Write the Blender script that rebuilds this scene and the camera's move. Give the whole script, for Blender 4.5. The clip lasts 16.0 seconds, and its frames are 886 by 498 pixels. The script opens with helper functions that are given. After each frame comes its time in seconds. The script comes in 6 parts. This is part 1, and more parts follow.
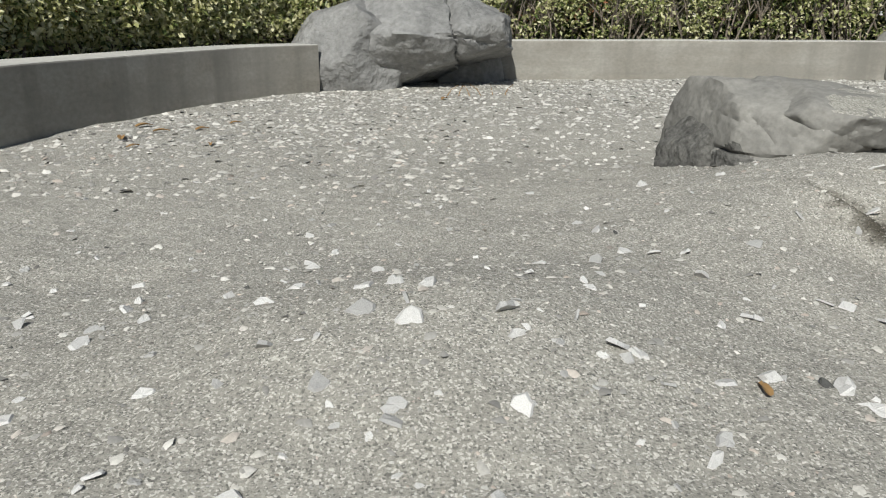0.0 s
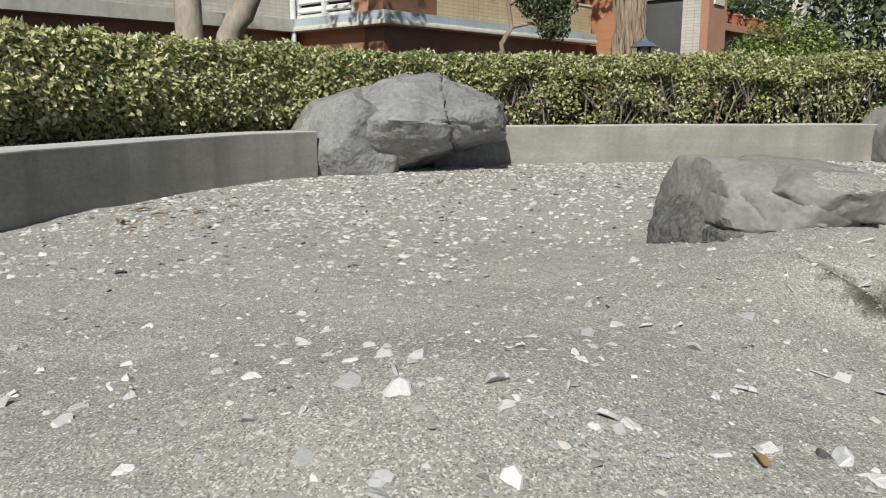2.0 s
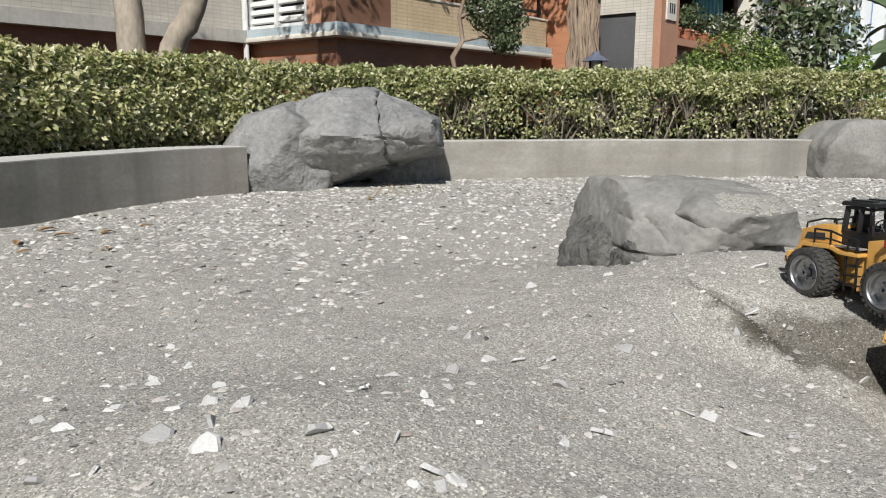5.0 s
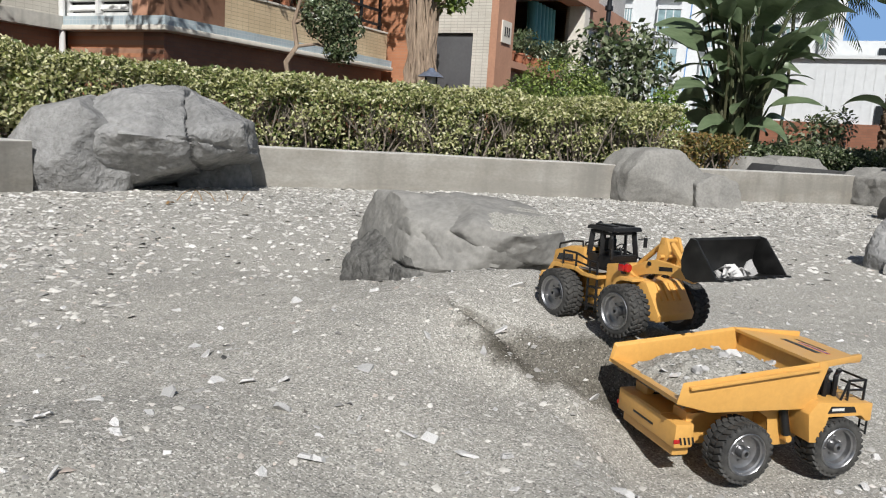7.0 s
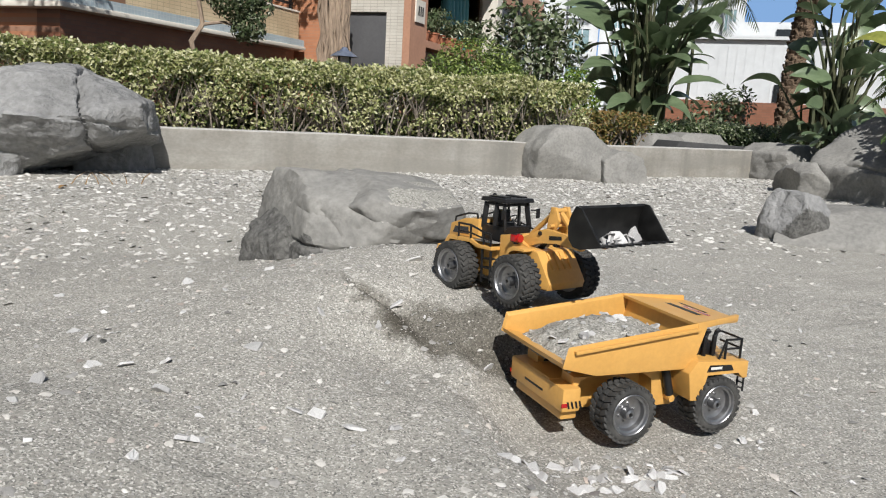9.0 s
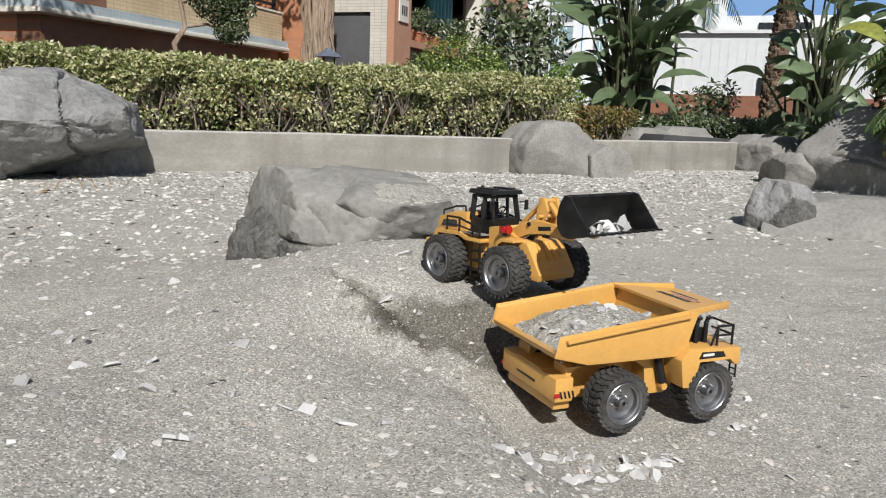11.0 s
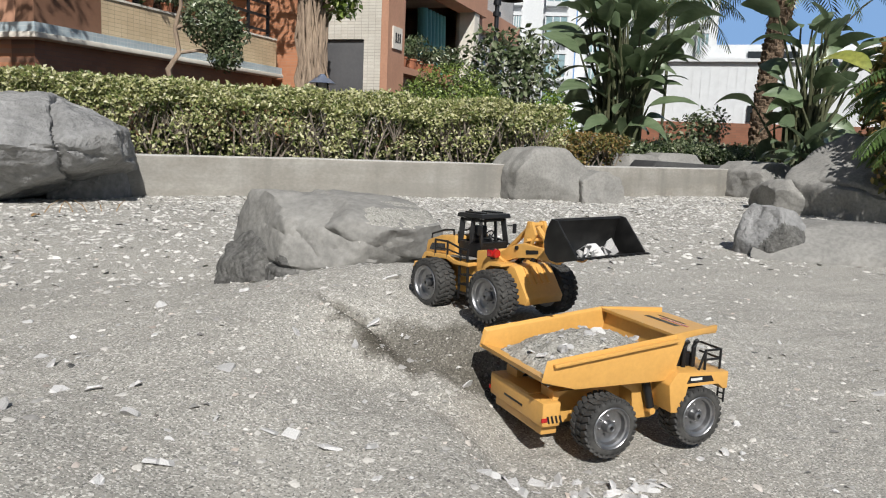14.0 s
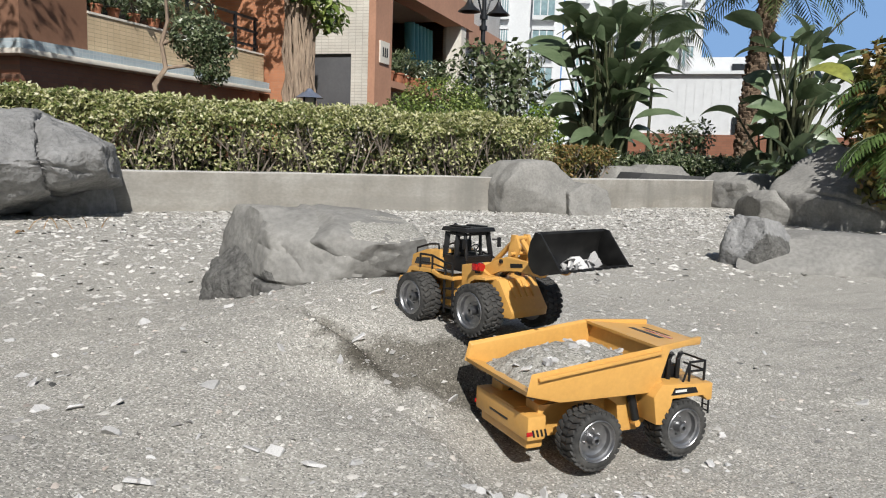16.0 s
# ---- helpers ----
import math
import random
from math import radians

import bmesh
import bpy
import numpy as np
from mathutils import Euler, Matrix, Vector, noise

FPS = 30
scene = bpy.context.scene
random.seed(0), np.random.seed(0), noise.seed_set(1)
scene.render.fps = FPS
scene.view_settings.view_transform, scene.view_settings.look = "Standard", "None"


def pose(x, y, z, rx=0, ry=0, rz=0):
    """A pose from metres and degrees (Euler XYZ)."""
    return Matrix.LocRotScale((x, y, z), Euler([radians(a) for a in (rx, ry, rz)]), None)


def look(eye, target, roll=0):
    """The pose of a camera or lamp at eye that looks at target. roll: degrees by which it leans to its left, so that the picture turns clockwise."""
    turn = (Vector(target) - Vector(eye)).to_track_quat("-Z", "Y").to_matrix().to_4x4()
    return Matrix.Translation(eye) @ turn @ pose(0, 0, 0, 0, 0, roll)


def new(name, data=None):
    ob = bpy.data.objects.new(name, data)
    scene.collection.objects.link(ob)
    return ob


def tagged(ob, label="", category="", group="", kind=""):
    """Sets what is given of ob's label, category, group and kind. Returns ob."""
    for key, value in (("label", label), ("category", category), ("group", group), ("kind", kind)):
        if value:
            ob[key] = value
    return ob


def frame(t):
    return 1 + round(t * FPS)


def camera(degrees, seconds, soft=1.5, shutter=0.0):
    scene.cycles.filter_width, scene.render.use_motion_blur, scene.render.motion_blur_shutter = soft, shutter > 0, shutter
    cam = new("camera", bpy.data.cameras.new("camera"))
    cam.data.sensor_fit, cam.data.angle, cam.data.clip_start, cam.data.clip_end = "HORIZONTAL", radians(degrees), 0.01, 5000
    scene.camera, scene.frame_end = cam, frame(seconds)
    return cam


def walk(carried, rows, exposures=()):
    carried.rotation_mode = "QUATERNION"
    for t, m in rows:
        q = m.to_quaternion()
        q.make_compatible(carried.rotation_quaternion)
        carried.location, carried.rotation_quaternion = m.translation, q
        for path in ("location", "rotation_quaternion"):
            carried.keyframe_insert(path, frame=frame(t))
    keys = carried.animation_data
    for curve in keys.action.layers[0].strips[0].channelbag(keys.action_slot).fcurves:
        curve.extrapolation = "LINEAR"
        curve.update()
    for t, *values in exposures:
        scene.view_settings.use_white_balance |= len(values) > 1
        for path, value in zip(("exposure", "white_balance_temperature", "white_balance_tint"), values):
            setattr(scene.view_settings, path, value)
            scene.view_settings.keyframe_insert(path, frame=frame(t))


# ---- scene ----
cam = camera(60.40, 16.0, soft=1.1)
PATH = [
    (0, pose(0.0440, 0.0340, 0.3420, 72.517, -0.382, 0.721)),
    (0.5, pose(0.0440, 0.0300, 0.3420, 76.382, -0.292, 0.866)),
    (1, pose(0.0480, 0.0290, 0.3420, 78.113, -0.391, 0.990)),
    (1.5, pose(0.0540, 0.0300, 0.3380, 78.989, -0.294, 0.845)),
    (2, pose(0.0550, 0.0290, 0.3290, 78.904, 0.098, 0.535)),
    (2.5, pose(0.0560, 0.0320, 0.3300, 78.724, 0.294, 0.321)),
    (3, pose(0.0750, 0.0410, 0.3380, 78.757, 0.588, 0.175)),
    (3.5, pose(0.1070, 0.0470, 0.3420, 79.078, 0.491, -0.474)),
    (3.7, pose(0.1210, 0.0500, 0.3420, 79.079, 0.589, -1.135)),
    (5.8, pose(0.2400, 0.0980, 0.3480, 80.297, -1.577, -3.715)),
    (6, pose(0.2570, 0.0970, 0.3490, 80.410, -1.972, -4.846)),
    (6.5, pose(0.2980, 0.1020, 0.3540, 80.778, -3.060, -9.629)),
    (7, pose(0.3280, 0.1050, 0.3500, 80.890, -3.653, -13.542)),
    (7.5, pose(0.3560, 0.1060, 0.3410, 80.830, -4.048, -16.608)),
    (8, pose(0.3690, 0.1040, 0.3370, 80.392, -4.043, -18.376)),
    (8.5, pose(0.3730, 0.1000, 0.3380, 80.107, -3.744, -19.281)),
    (9, pose(0.3720, 0.1000, 0.3390, 79.875, -3.249, -19.595)),
    (9.5, pose(0.3690, 0.1030, 0.3370, 79.737, -2.854, -19.907)),
    (10, pose(0.3700, 0.1040, 0.3340, 79.735, -2.460, -20.145)),
    (12.5, pose(0.3810, 0.1100, 0.3190, 80.292, -2.267, -21.063)),
    (13, pose(0.3810, 0.1100, 0.3170, 80.581, -2.466, -20.993)),
    (13.5, pose(0.3820, 0.1080, 0.3220, 81.187, -2.471, -21.052)),
    (14, pose(0.3830, 0.1050, 0.3250, 81.829, -2.376, -21.143)),
    (14.5, pose(0.3870, 0.1050, 0.3250, 82.237, -2.180, -21.376)),
    (15, pose(0.3880, 0.1040, 0.3270, 82.613, -2.083, -21.666)),
    (15.5, pose(0.3880, 0.1030, 0.3270, 82.816, -1.984, -21.921)),
    (16, pose(0.3890, 0.1020, 0.3270, 82.842, -1.984, -22.024)),
]
walk(cam, PATH, [(0, -0.20, 6420, 6), (2, -0.14, 6430, 6), (4, -0.06, 6400, 8), (7, -0.02, 6330, 10), (16, 0.0, 6380, 10)])

# ---- light ----
SUN_FROM = Vector((-0.21, -1.0, 0.92)).normalized()
world = bpy.data.worlds.new("world")
scene.world = world
world.use_nodes = True
wn = world.node_tree
sky = wn.nodes.new("ShaderNodeTexSky")
sky.sky_type = "NISHITA"
sky.sun_disc = False
sky.sun_elevation = math.asin(SUN_FROM.z)
sky.sun_rotation = math.atan2(SUN_FROM.x, SUN_FROM.y)
sky.dust_density = 1.2
sky.ozone_density = 1.8
bg = wn.nodes["Background"]
bg.inputs["Strength"].default_value = 0.050
wn.links.new(sky.outputs["Color"], bg.inputs["Color"])
sun_data = bpy.data.lights.new("sun", "SUN")
sun_data.energy = 5.25
sun_data.angle = radians(0.53)
sun_data.color = (1.0, 0.968, 0.915)
sun = new("sun", sun_data)
sun.matrix_world = look(SUN_FROM * 40, (0, 0, 0))


# ---- materials ----
def mat(name, col, col2=None, rough=0.8, metal=0.0, scale=8.0, fine=80.0, mix=0.5, finemix=0.25, bump=0.0, bumpscale=None,
        spread=0.0, island=0.0, spec=0.5, sheen=0.0, coat=0.0, dist=0.02, through_light=0.0, stretch=(1, 1, 1), speck=None, speckscale=300.0, roughvar=0.1, streak=0.0, band=0.0):
    """A surface with variation at two scales, relief and, where asked, a change from piece to piece."""
    m = bpy.data.materials.new(name)
    m.use_nodes = True
    nt = m.node_tree
    N, L = nt.nodes, nt.links
    p = N["Principled BSDF"]
    p.inputs["Metallic"].default_value = metal
    p.inputs["Specular IOR Level"].default_value = spec
    p.inputs["Coat Weight"].default_value = coat
    co = N.new("ShaderNodeTexCoord")
    mp = N.new("ShaderNodeMapping")
    mp.inputs["Scale"].default_value = stretch
    L.new(co.outputs["Object"], mp.inputs["Vector"])

    def noise_tex(sc, detail=5.0):
        t = N.new("ShaderNodeTexNoise")
        t.inputs["Scale"].default_value = sc
        t.inputs["Detail"].default_value = detail
        t.inputs["Roughness"].default_value = 0.6
        L.new(mp.outputs["Vector"], t.inputs["Vector"])
        return t.outputs["Fac"]

    def ramp(fac, a, b):
        r = N.new("ShaderNodeMapRange")
        r.inputs["From Min"].default_value, r.inputs["From Max"].default_value = a, b
        L.new(fac, r.inputs["Value"])
        return r.outputs["Result"]

    def blend(fac, a, b, kind="MIX"):
        x = N.new("ShaderNodeMix")
        x.data_type, x.blend_type = "RGBA", kind
        for sock, v in ((x.inputs["Factor"], fac), (x.inputs["A"], a), (x.inputs["B"], b)):
            if isinstance(v, (int, float)):
                sock.default_value = v
            elif isinstance(v, tuple):
                sock.default_value = (*v[:3], 1)
            else:
                L.new(v, sock)
        return x.outputs["Result"]

    col2 = col2 or tuple(c * 0.72 for c in col)
    big = noise_tex(scale)
    little = noise_tex(fine, 3.0)
    f = N.new("ShaderNodeMath")
    f.operation = "MULTIPLY"
    f.inputs[1].default_value = 2 * mix
    L.new(ramp(big, 0.3, 0.7), f.inputs[0])
    c = blend(f.outputs[0], col, col2)
    g = N.new("ShaderNodeMapRange")
    g.inputs["From Min"].default_value, g.inputs["From Max"].default_value = 0.3, 0.7
    g.inputs["To Min"].default_value, g.inputs["To Max"].default_value = 1 - finemix, 1 + finemix
    L.new(little, g.inputs["Value"])
    comb = N.new("ShaderNodeCombineColor")
    for k in range(3):
        L.new(g.outputs["Result"], comb.inputs[k])
    c = blend(1.0, c, comb.outputs["Color"], "MULTIPLY")
    if streak:
        ms = N.new("ShaderNodeMapping")
        ms.inputs["Scale"].default_value = (9, 9, 0.7)
        L.new(co.outputs["Object"], ms.inputs["Vector"])
        ts = N.new("ShaderNodeTexNoise")
        ts.inputs["Scale"].default_value, ts.inputs["Detail"].default_value = 1.0, 5.0
        L.new(ms.outputs["Vector"], ts.inputs["Vector"])
        sm = N.new("ShaderNodeMath")
        sm.operation = "MULTIPLY"
        sm.inputs[1].default_value = streak
        L.new(ramp(ts.outputs["Fac"], 0.48, 0.7), sm.inputs[0])
        c = blend(sm.outputs[0], c, tuple(0.45 * x for x in col))
    if band:
        mb = N.new("ShaderNodeMapping")
        mb.inputs["Scale"].default_value = (0.8, 0.8, 14)
        L.new(co.outputs["Object"], mb.inputs["Vector"])
        tb = N.new("ShaderNodeTexNoise")
        tb.inputs["Scale"].default_value, tb.inputs["Detail"].default_value = 1.0, 4.0
        L.new(mb.outputs["Vector"], tb.inputs["Vector"])
        sb = N.new("ShaderNodeMath")
        sb.operation = "MULTIPLY"
        sb.inputs[1].default_value = band
        L.new(ramp(tb.outputs["Fac"], 0.45, 0.65), sb.inputs[0])
        c = blend(sb.outputs[0], c, tuple(0.6 * x for x in col))
    if speck:
        v = N.new("ShaderNodeTexVoronoi")
        v.inputs["Scale"].default_value = speckscale
        L.new(mp.outputs["Vector"], v.inputs["Vector"])
        sep = N.new("ShaderNodeSeparateColor")
        L.new(v.outputs["Color"], sep.inputs["Color"])
        c = blend(ramp(sep.outputs[0], 0.80, 0.84), c, speck[0])
        c = blend(ramp(sep.outputs[1], 0.86, 0.90), c, speck[1])
    if spread:
        oi = N.new("ShaderNodeObjectInfo")
        h = N.new("ShaderNodeMapRange")
        h.inputs["To Min"].default_value, h.inputs["To Max"].default_value = 1 - spread, 1 + spread
        L.new(oi.outputs["Random"], h.inputs["Value"])
        cc = N.new("ShaderNodeCombineColor")
        for k in range(3):
            L.new(h.outputs["Result"], cc.inputs[k])
        c = blend(1.0, c, cc.outputs["Color"], "MULTIPLY")
    if island:
        ge = N.new("ShaderNodeNewGeometry")
        if isinstance(island, list):
            cr = N.new("ShaderNodeValToRGB")
            while len(cr.color_ramp.elements) < len(island):
                cr.color_ramp.elements.new(0.5)
            for e, (pos, ic) in zip(cr.color_ramp.elements, island):
                e.position, e.color = pos, (*ic, 1)
            L.new(ge.outputs["Random Per Island"], cr.inputs["Fac"])
            c = blend(1.0, cr.outputs["Color"], comb.outputs["Color"], "MULTIPLY")
        else:
            h = N.new("ShaderNodeMapRange")
            h.inputs["To Min"].default_value, h.inputs["To Max"].default_value = 1 - island, 1 + island
            L.new(ge.outputs["Random Per Island"], h.inputs["Value"])
            cc = N.new("ShaderNodeCombineColor")
            for k in range(3):
                L.new(h.outputs["Result"], cc.inputs[k])
            c = blend(1.0, c, cc.outputs["Color"], "MULTIPLY")
    L.new(c, p.inputs["Base Color"])
    rr = N.new("ShaderNodeMapRange")
    rr.inputs["To Min"].default_value, rr.inputs["To Max"].default_value = max(0.03, rough - roughvar), min(1, rough + roughvar)
    L.new(little, rr.inputs["Value"])
    L.new(rr.outputs["Result"], p.inputs["Roughness"])
    if bump:
        b = N.new("ShaderNodeBump")
        b.inputs["Strength"].default_value = bump
        b.inputs["Distance"].default_value = dist
        L.new(noise_tex(bumpscale or fine, 6.0), b.inputs["Height"])
        L.new(b.outputs["Normal"], p.inputs["Normal"])
    if through_light:
        tr = N.new("ShaderNodeBsdfTranslucent")
        L.new(c, tr.inputs["Color"])
        mx = N.new("ShaderNodeMixShader")
        mx.inputs["Fac"].default_value = through_light
        L.new(p.outputs["BSDF"], mx.inputs[1])
        L.new(tr.outputs["BSDF"], mx.inputs[2])
        L.new(mx.outputs["Shader"], N["Material Output"].inputs["Surface"])
    return m


def tile_mat(name, col, col2, grout, w, h, axis="X", rough=0.45, bump=0.3, offset=0.0, grime=0.25, gap=0.004):
    """Small wall tiles or bricks, with joints; axis: the wall's long direction in its own space."""
    m = bpy.data.materials.new(name)
    m.use_nodes = True
    nt = m.node_tree
    N, L = nt.nodes, nt.links
    p = N["Principled BSDF"]
    p.inputs["Roughness"].default_value = rough
    co = N.new("ShaderNodeTexCoord")
    sp = N.new("ShaderNodeSeparateXYZ")
    cb = N.new("ShaderNodeCombineXYZ")
    L.new(co.outputs["Object"], sp.inputs[0])
    L.new(sp.outputs[axis], cb.inputs[0])
    L.new(sp.outputs["Z"], cb.inputs[1])
    br = N.new("ShaderNodeTexBrick")
    br.offset = offset
    br.inputs["Color1"].default_value = (*col, 1)
    br.inputs["Color2"].default_value = (*col2, 1)
    br.inputs["Mortar"].default_value = (*grout, 1)
    br.inputs["Scale"].default_value = 1.0
    br.inputs["Brick Width"].default_value = w
    br.inputs["Row Height"].default_value = h
    br.inputs["Mortar Size"].default_value = gap
    br.inputs["Bias"].default_value = 0.0
    L.new(cb.outputs[0], br.inputs["Vector"])
    nz = N.new("ShaderNodeTexNoise")
    nz.inputs["Scale"].default_value = 1.3
    nz.inputs["Detail"].default_value = 6
    L.new(co.outputs["Object"], nz.inputs["Vector"])
    r = N.new("ShaderNodeMapRange")
    r.inputs["From Min"].default_value, r.inputs["From Max"].default_value = 0.3, 0.7
    r.inputs["To Min"].default_value, r.inputs["To Max"].default_value = 1 - grime, 1.0
    L.new(nz.outputs["Fac"], r.inputs["Value"])
    cc = N.new("ShaderNodeCombineColor")
    for k in range(3):
        L.new(r.outputs["Result"], cc.inputs[k])
    x = N.new("ShaderNodeMix")
    x.data_type, x.blend_type = "RGBA", "MULTIPLY"
    x.inputs["Factor"].default_value = 1.0
    L.new(br.outputs["Color"], x.inputs["A"])
    L.new(cc.outputs["Color"], x.inputs["B"])
    L.new(x.outputs["Result"], p.inputs["Base Color"])
    b = N.new("ShaderNodeBump")
    b.inputs["Strength"].default_value = bump
    b.inputs["Distance"].default_value = 0.004
    b.invert = True
    L.new(br.outputs["Fac"], b.inputs["Height"])
    L.new(b.outputs["Normal"], p.inputs["Normal"])
    return m


M_SAND = mat("sand", (0.368, 0.352, 0.314), (0.310, 0.296, 0.264), rough=0.95, scale=4.5, fine=260, mix=0.5, finemix=0.26, bump=0.75, bumpscale=300, dist=0.003,
             speck=((0.57, 0.55, 0.505), (0.185, 0.18, 0.162)), speckscale=480, spec=0.2)


def damp_and_shade(m, centre, half, angle, dark):
    """Darkens a material inside a ragged oval, for damp soil and for painted shade; centre and half sizes in metres."""
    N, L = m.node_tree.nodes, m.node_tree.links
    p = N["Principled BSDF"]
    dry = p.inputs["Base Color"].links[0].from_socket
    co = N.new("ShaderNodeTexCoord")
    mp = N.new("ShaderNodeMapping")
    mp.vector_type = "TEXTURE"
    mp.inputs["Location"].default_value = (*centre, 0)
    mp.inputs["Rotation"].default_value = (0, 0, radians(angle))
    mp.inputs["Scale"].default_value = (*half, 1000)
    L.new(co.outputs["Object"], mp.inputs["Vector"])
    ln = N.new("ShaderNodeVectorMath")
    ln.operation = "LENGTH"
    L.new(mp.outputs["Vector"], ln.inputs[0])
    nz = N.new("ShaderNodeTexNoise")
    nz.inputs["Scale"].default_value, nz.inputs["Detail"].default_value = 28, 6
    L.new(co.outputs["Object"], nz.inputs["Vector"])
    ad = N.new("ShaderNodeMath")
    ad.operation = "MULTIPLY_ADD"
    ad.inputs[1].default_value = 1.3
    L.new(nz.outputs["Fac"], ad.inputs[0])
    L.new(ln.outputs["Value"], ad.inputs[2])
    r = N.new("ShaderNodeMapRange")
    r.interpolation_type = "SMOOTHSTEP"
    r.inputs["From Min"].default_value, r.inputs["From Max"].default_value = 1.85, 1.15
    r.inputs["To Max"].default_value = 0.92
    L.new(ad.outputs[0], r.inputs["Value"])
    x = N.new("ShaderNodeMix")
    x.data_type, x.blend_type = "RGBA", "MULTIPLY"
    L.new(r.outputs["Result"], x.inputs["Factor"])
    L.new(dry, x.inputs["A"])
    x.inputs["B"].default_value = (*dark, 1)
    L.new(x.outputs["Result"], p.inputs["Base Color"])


damp_and_shade(M_SAND, (0.775, 1.115), (0.150, 0.056), -27, (0.36, 0.345, 0.32))
# narrow darker strip along the groove inside the lip
damp_and_shade(M_SAND, (0.672, 1.205), (0.11, 0.020), -62, (0.45, 0.435, 0.41))
# shade beside the truck's tail, painted into the sand colour
damp_and_shade(M_SAND, (0.86, 1.03), (0.11, 0.05), -20, (0.80, 0.79, 0.77))
M_LOAD = mat("gravel_dust", (0.37, 0.357, 0.318), (0.31, 0.299, 0.267), rough=0.95, scale=14, fine=380, mix=0.5, finemix=0.34, bump=0.9, bumpscale=300, dist=0.0035,
             speck=((0.52, 0.50, 0.455), (0.18, 0.175, 0.155)), speckscale=420, spec=0.2)
M_SOIL = mat("soil", (0.07, 0.05, 0.035), (0.035, 0.026, 0.018), rough=0.95, scale=3, fine=60, finemix=0.5, bump=1.0, bumpscale=40, dist=0.02, spec=0.2)
M_CHIP = mat("pale_chip", (0.585, 0.575, 0.565), (0.46, 0.45, 0.435), rough=0.55, scale=30, fine=260, mix=0.5, finemix=0.2, bump=0.35, bumpscale=120, dist=0.002, spread=0.3)
M_CHIPS = mat("pale_chips", (0.5, 0.48, 0.45), rough=0.6, scale=30, fine=260, finemix=0.15,
              island=[(0.0, (0.26, 0.25, 0.235)), (0.35, (0.40, 0.385, 0.36)), (0.6, (0.55, 0.525, 0.48)), (0.85, (0.66, 0.64, 0.6)), (0.97, (0.5, 0.42, 0.36)), (1.0, (0.12, 0.115, 0.11))])
M_CHIPS_PALE = mat("white_chips", (0.6, 0.58, 0.55), rough=0.55, scale=30, fine=260, finemix=0.12,
                   island=[(0.0, (0.45, 0.43, 0.40)), (0.5, (0.60, 0.58, 0.54)), (1.0, (0.74, 0.72, 0.68))])
M_PEBBLE = mat("dark_pebble", (0.10, 0.10, 0.095), rough=0.8, scale=40, fine=200, bump=0.4, dist=0.002, spread=0.3)
# sunlit top and shaded face are put into two concrete colours; streaks are stains
M_WALLTOP = mat("sunlit_concrete", (0.56, 0.545, 0.51), (0.44, 0.43, 0.40), rough=0.95, scale=3, fine=60, mix=0.5, finemix=0.12, bump=0.15, bumpscale=120, dist=0.003, spec=0.2)
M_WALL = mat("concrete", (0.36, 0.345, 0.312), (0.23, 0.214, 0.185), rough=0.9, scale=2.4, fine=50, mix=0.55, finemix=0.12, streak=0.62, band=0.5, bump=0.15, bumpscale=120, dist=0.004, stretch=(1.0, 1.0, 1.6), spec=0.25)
M_ROCK = mat("rock", (0.335, 0.332, 0.325), (0.185, 0.184, 0.18), rough=0.88, scale=2.6, fine=38, mix=0.5, finemix=0.2, bump=0.95, bumpscale=16, dist=0.035, spec=0.25)
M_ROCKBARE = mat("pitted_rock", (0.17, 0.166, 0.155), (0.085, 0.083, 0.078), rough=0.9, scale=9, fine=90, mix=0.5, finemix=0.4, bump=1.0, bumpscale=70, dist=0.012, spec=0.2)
M_ROCKDUST = mat("dusty_rock", (0.295, 0.286, 0.264), (0.195, 0.19, 0.178), rough=0.95, scale=4.2, fine=70, mix=0.5, finemix=0.16, bump=0.5, bumpscale=60, dist=0.006, spec=0.15)
M_LEAF = mat("hedge_leaf", (0.2, 0.25, 0.06), rough=0.38, scale=20, fine=120, finemix=0.18, through_light=0.34,
             island=[(0.0, (0.085, 0.13, 0.035)), (0.28, (0.24, 0.27, 0.09)), (0.58, (0.45, 0.45, 0.21)), (0.84, (0.62, 0.60, 0.35)), (1.0, (0.75, 0.72, 0.50))])
# yellower hedge leaves, with top light also put into their colour
M_LEAF_BRIGHT = mat("bright_hedge_leaf", (0.6, 0.58, 0.28), rough=0.42, scale=20, fine=120, finemix=0.15, through_light=0.34,
              island=[(0.0, (0.42, 0.43, 0.17)), (0.5, (0.66, 0.64, 0.34)), (1.0, (0.82, 0.79, 0.54))])
M_TWIG = mat("twig", (0.27, 0.23, 0.185), (0.14, 0.118, 0.095), rough=0.9, scale=14, fine=90, island=0.3)
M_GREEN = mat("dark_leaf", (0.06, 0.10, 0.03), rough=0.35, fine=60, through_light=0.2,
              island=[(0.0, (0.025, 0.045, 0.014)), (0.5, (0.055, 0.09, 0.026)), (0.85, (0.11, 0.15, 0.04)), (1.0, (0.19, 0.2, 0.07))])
M_LIME = mat("lime_leaf", (0.16, 0.26, 0.05), rough=0.42, fine=60, through_light=0.3,
             island=[(0.0, (0.07, 0.13, 0.022)), (0.5, (0.16, 0.26, 0.04)), (1.0, (0.32, 0.40, 0.08))])
M_BUSH = mat("bush_leaf", (0.12, 0.18, 0.05), rough=0.36, fine=60, through_light=0.25,
             island=[(0.0, (0.035, 0.065, 0.016)), (0.5, (0.16, 0.23, 0.05)), (0.85, (0.30, 0.37, 0.10)), (1.0, (0.42, 0.47, 0.18))])
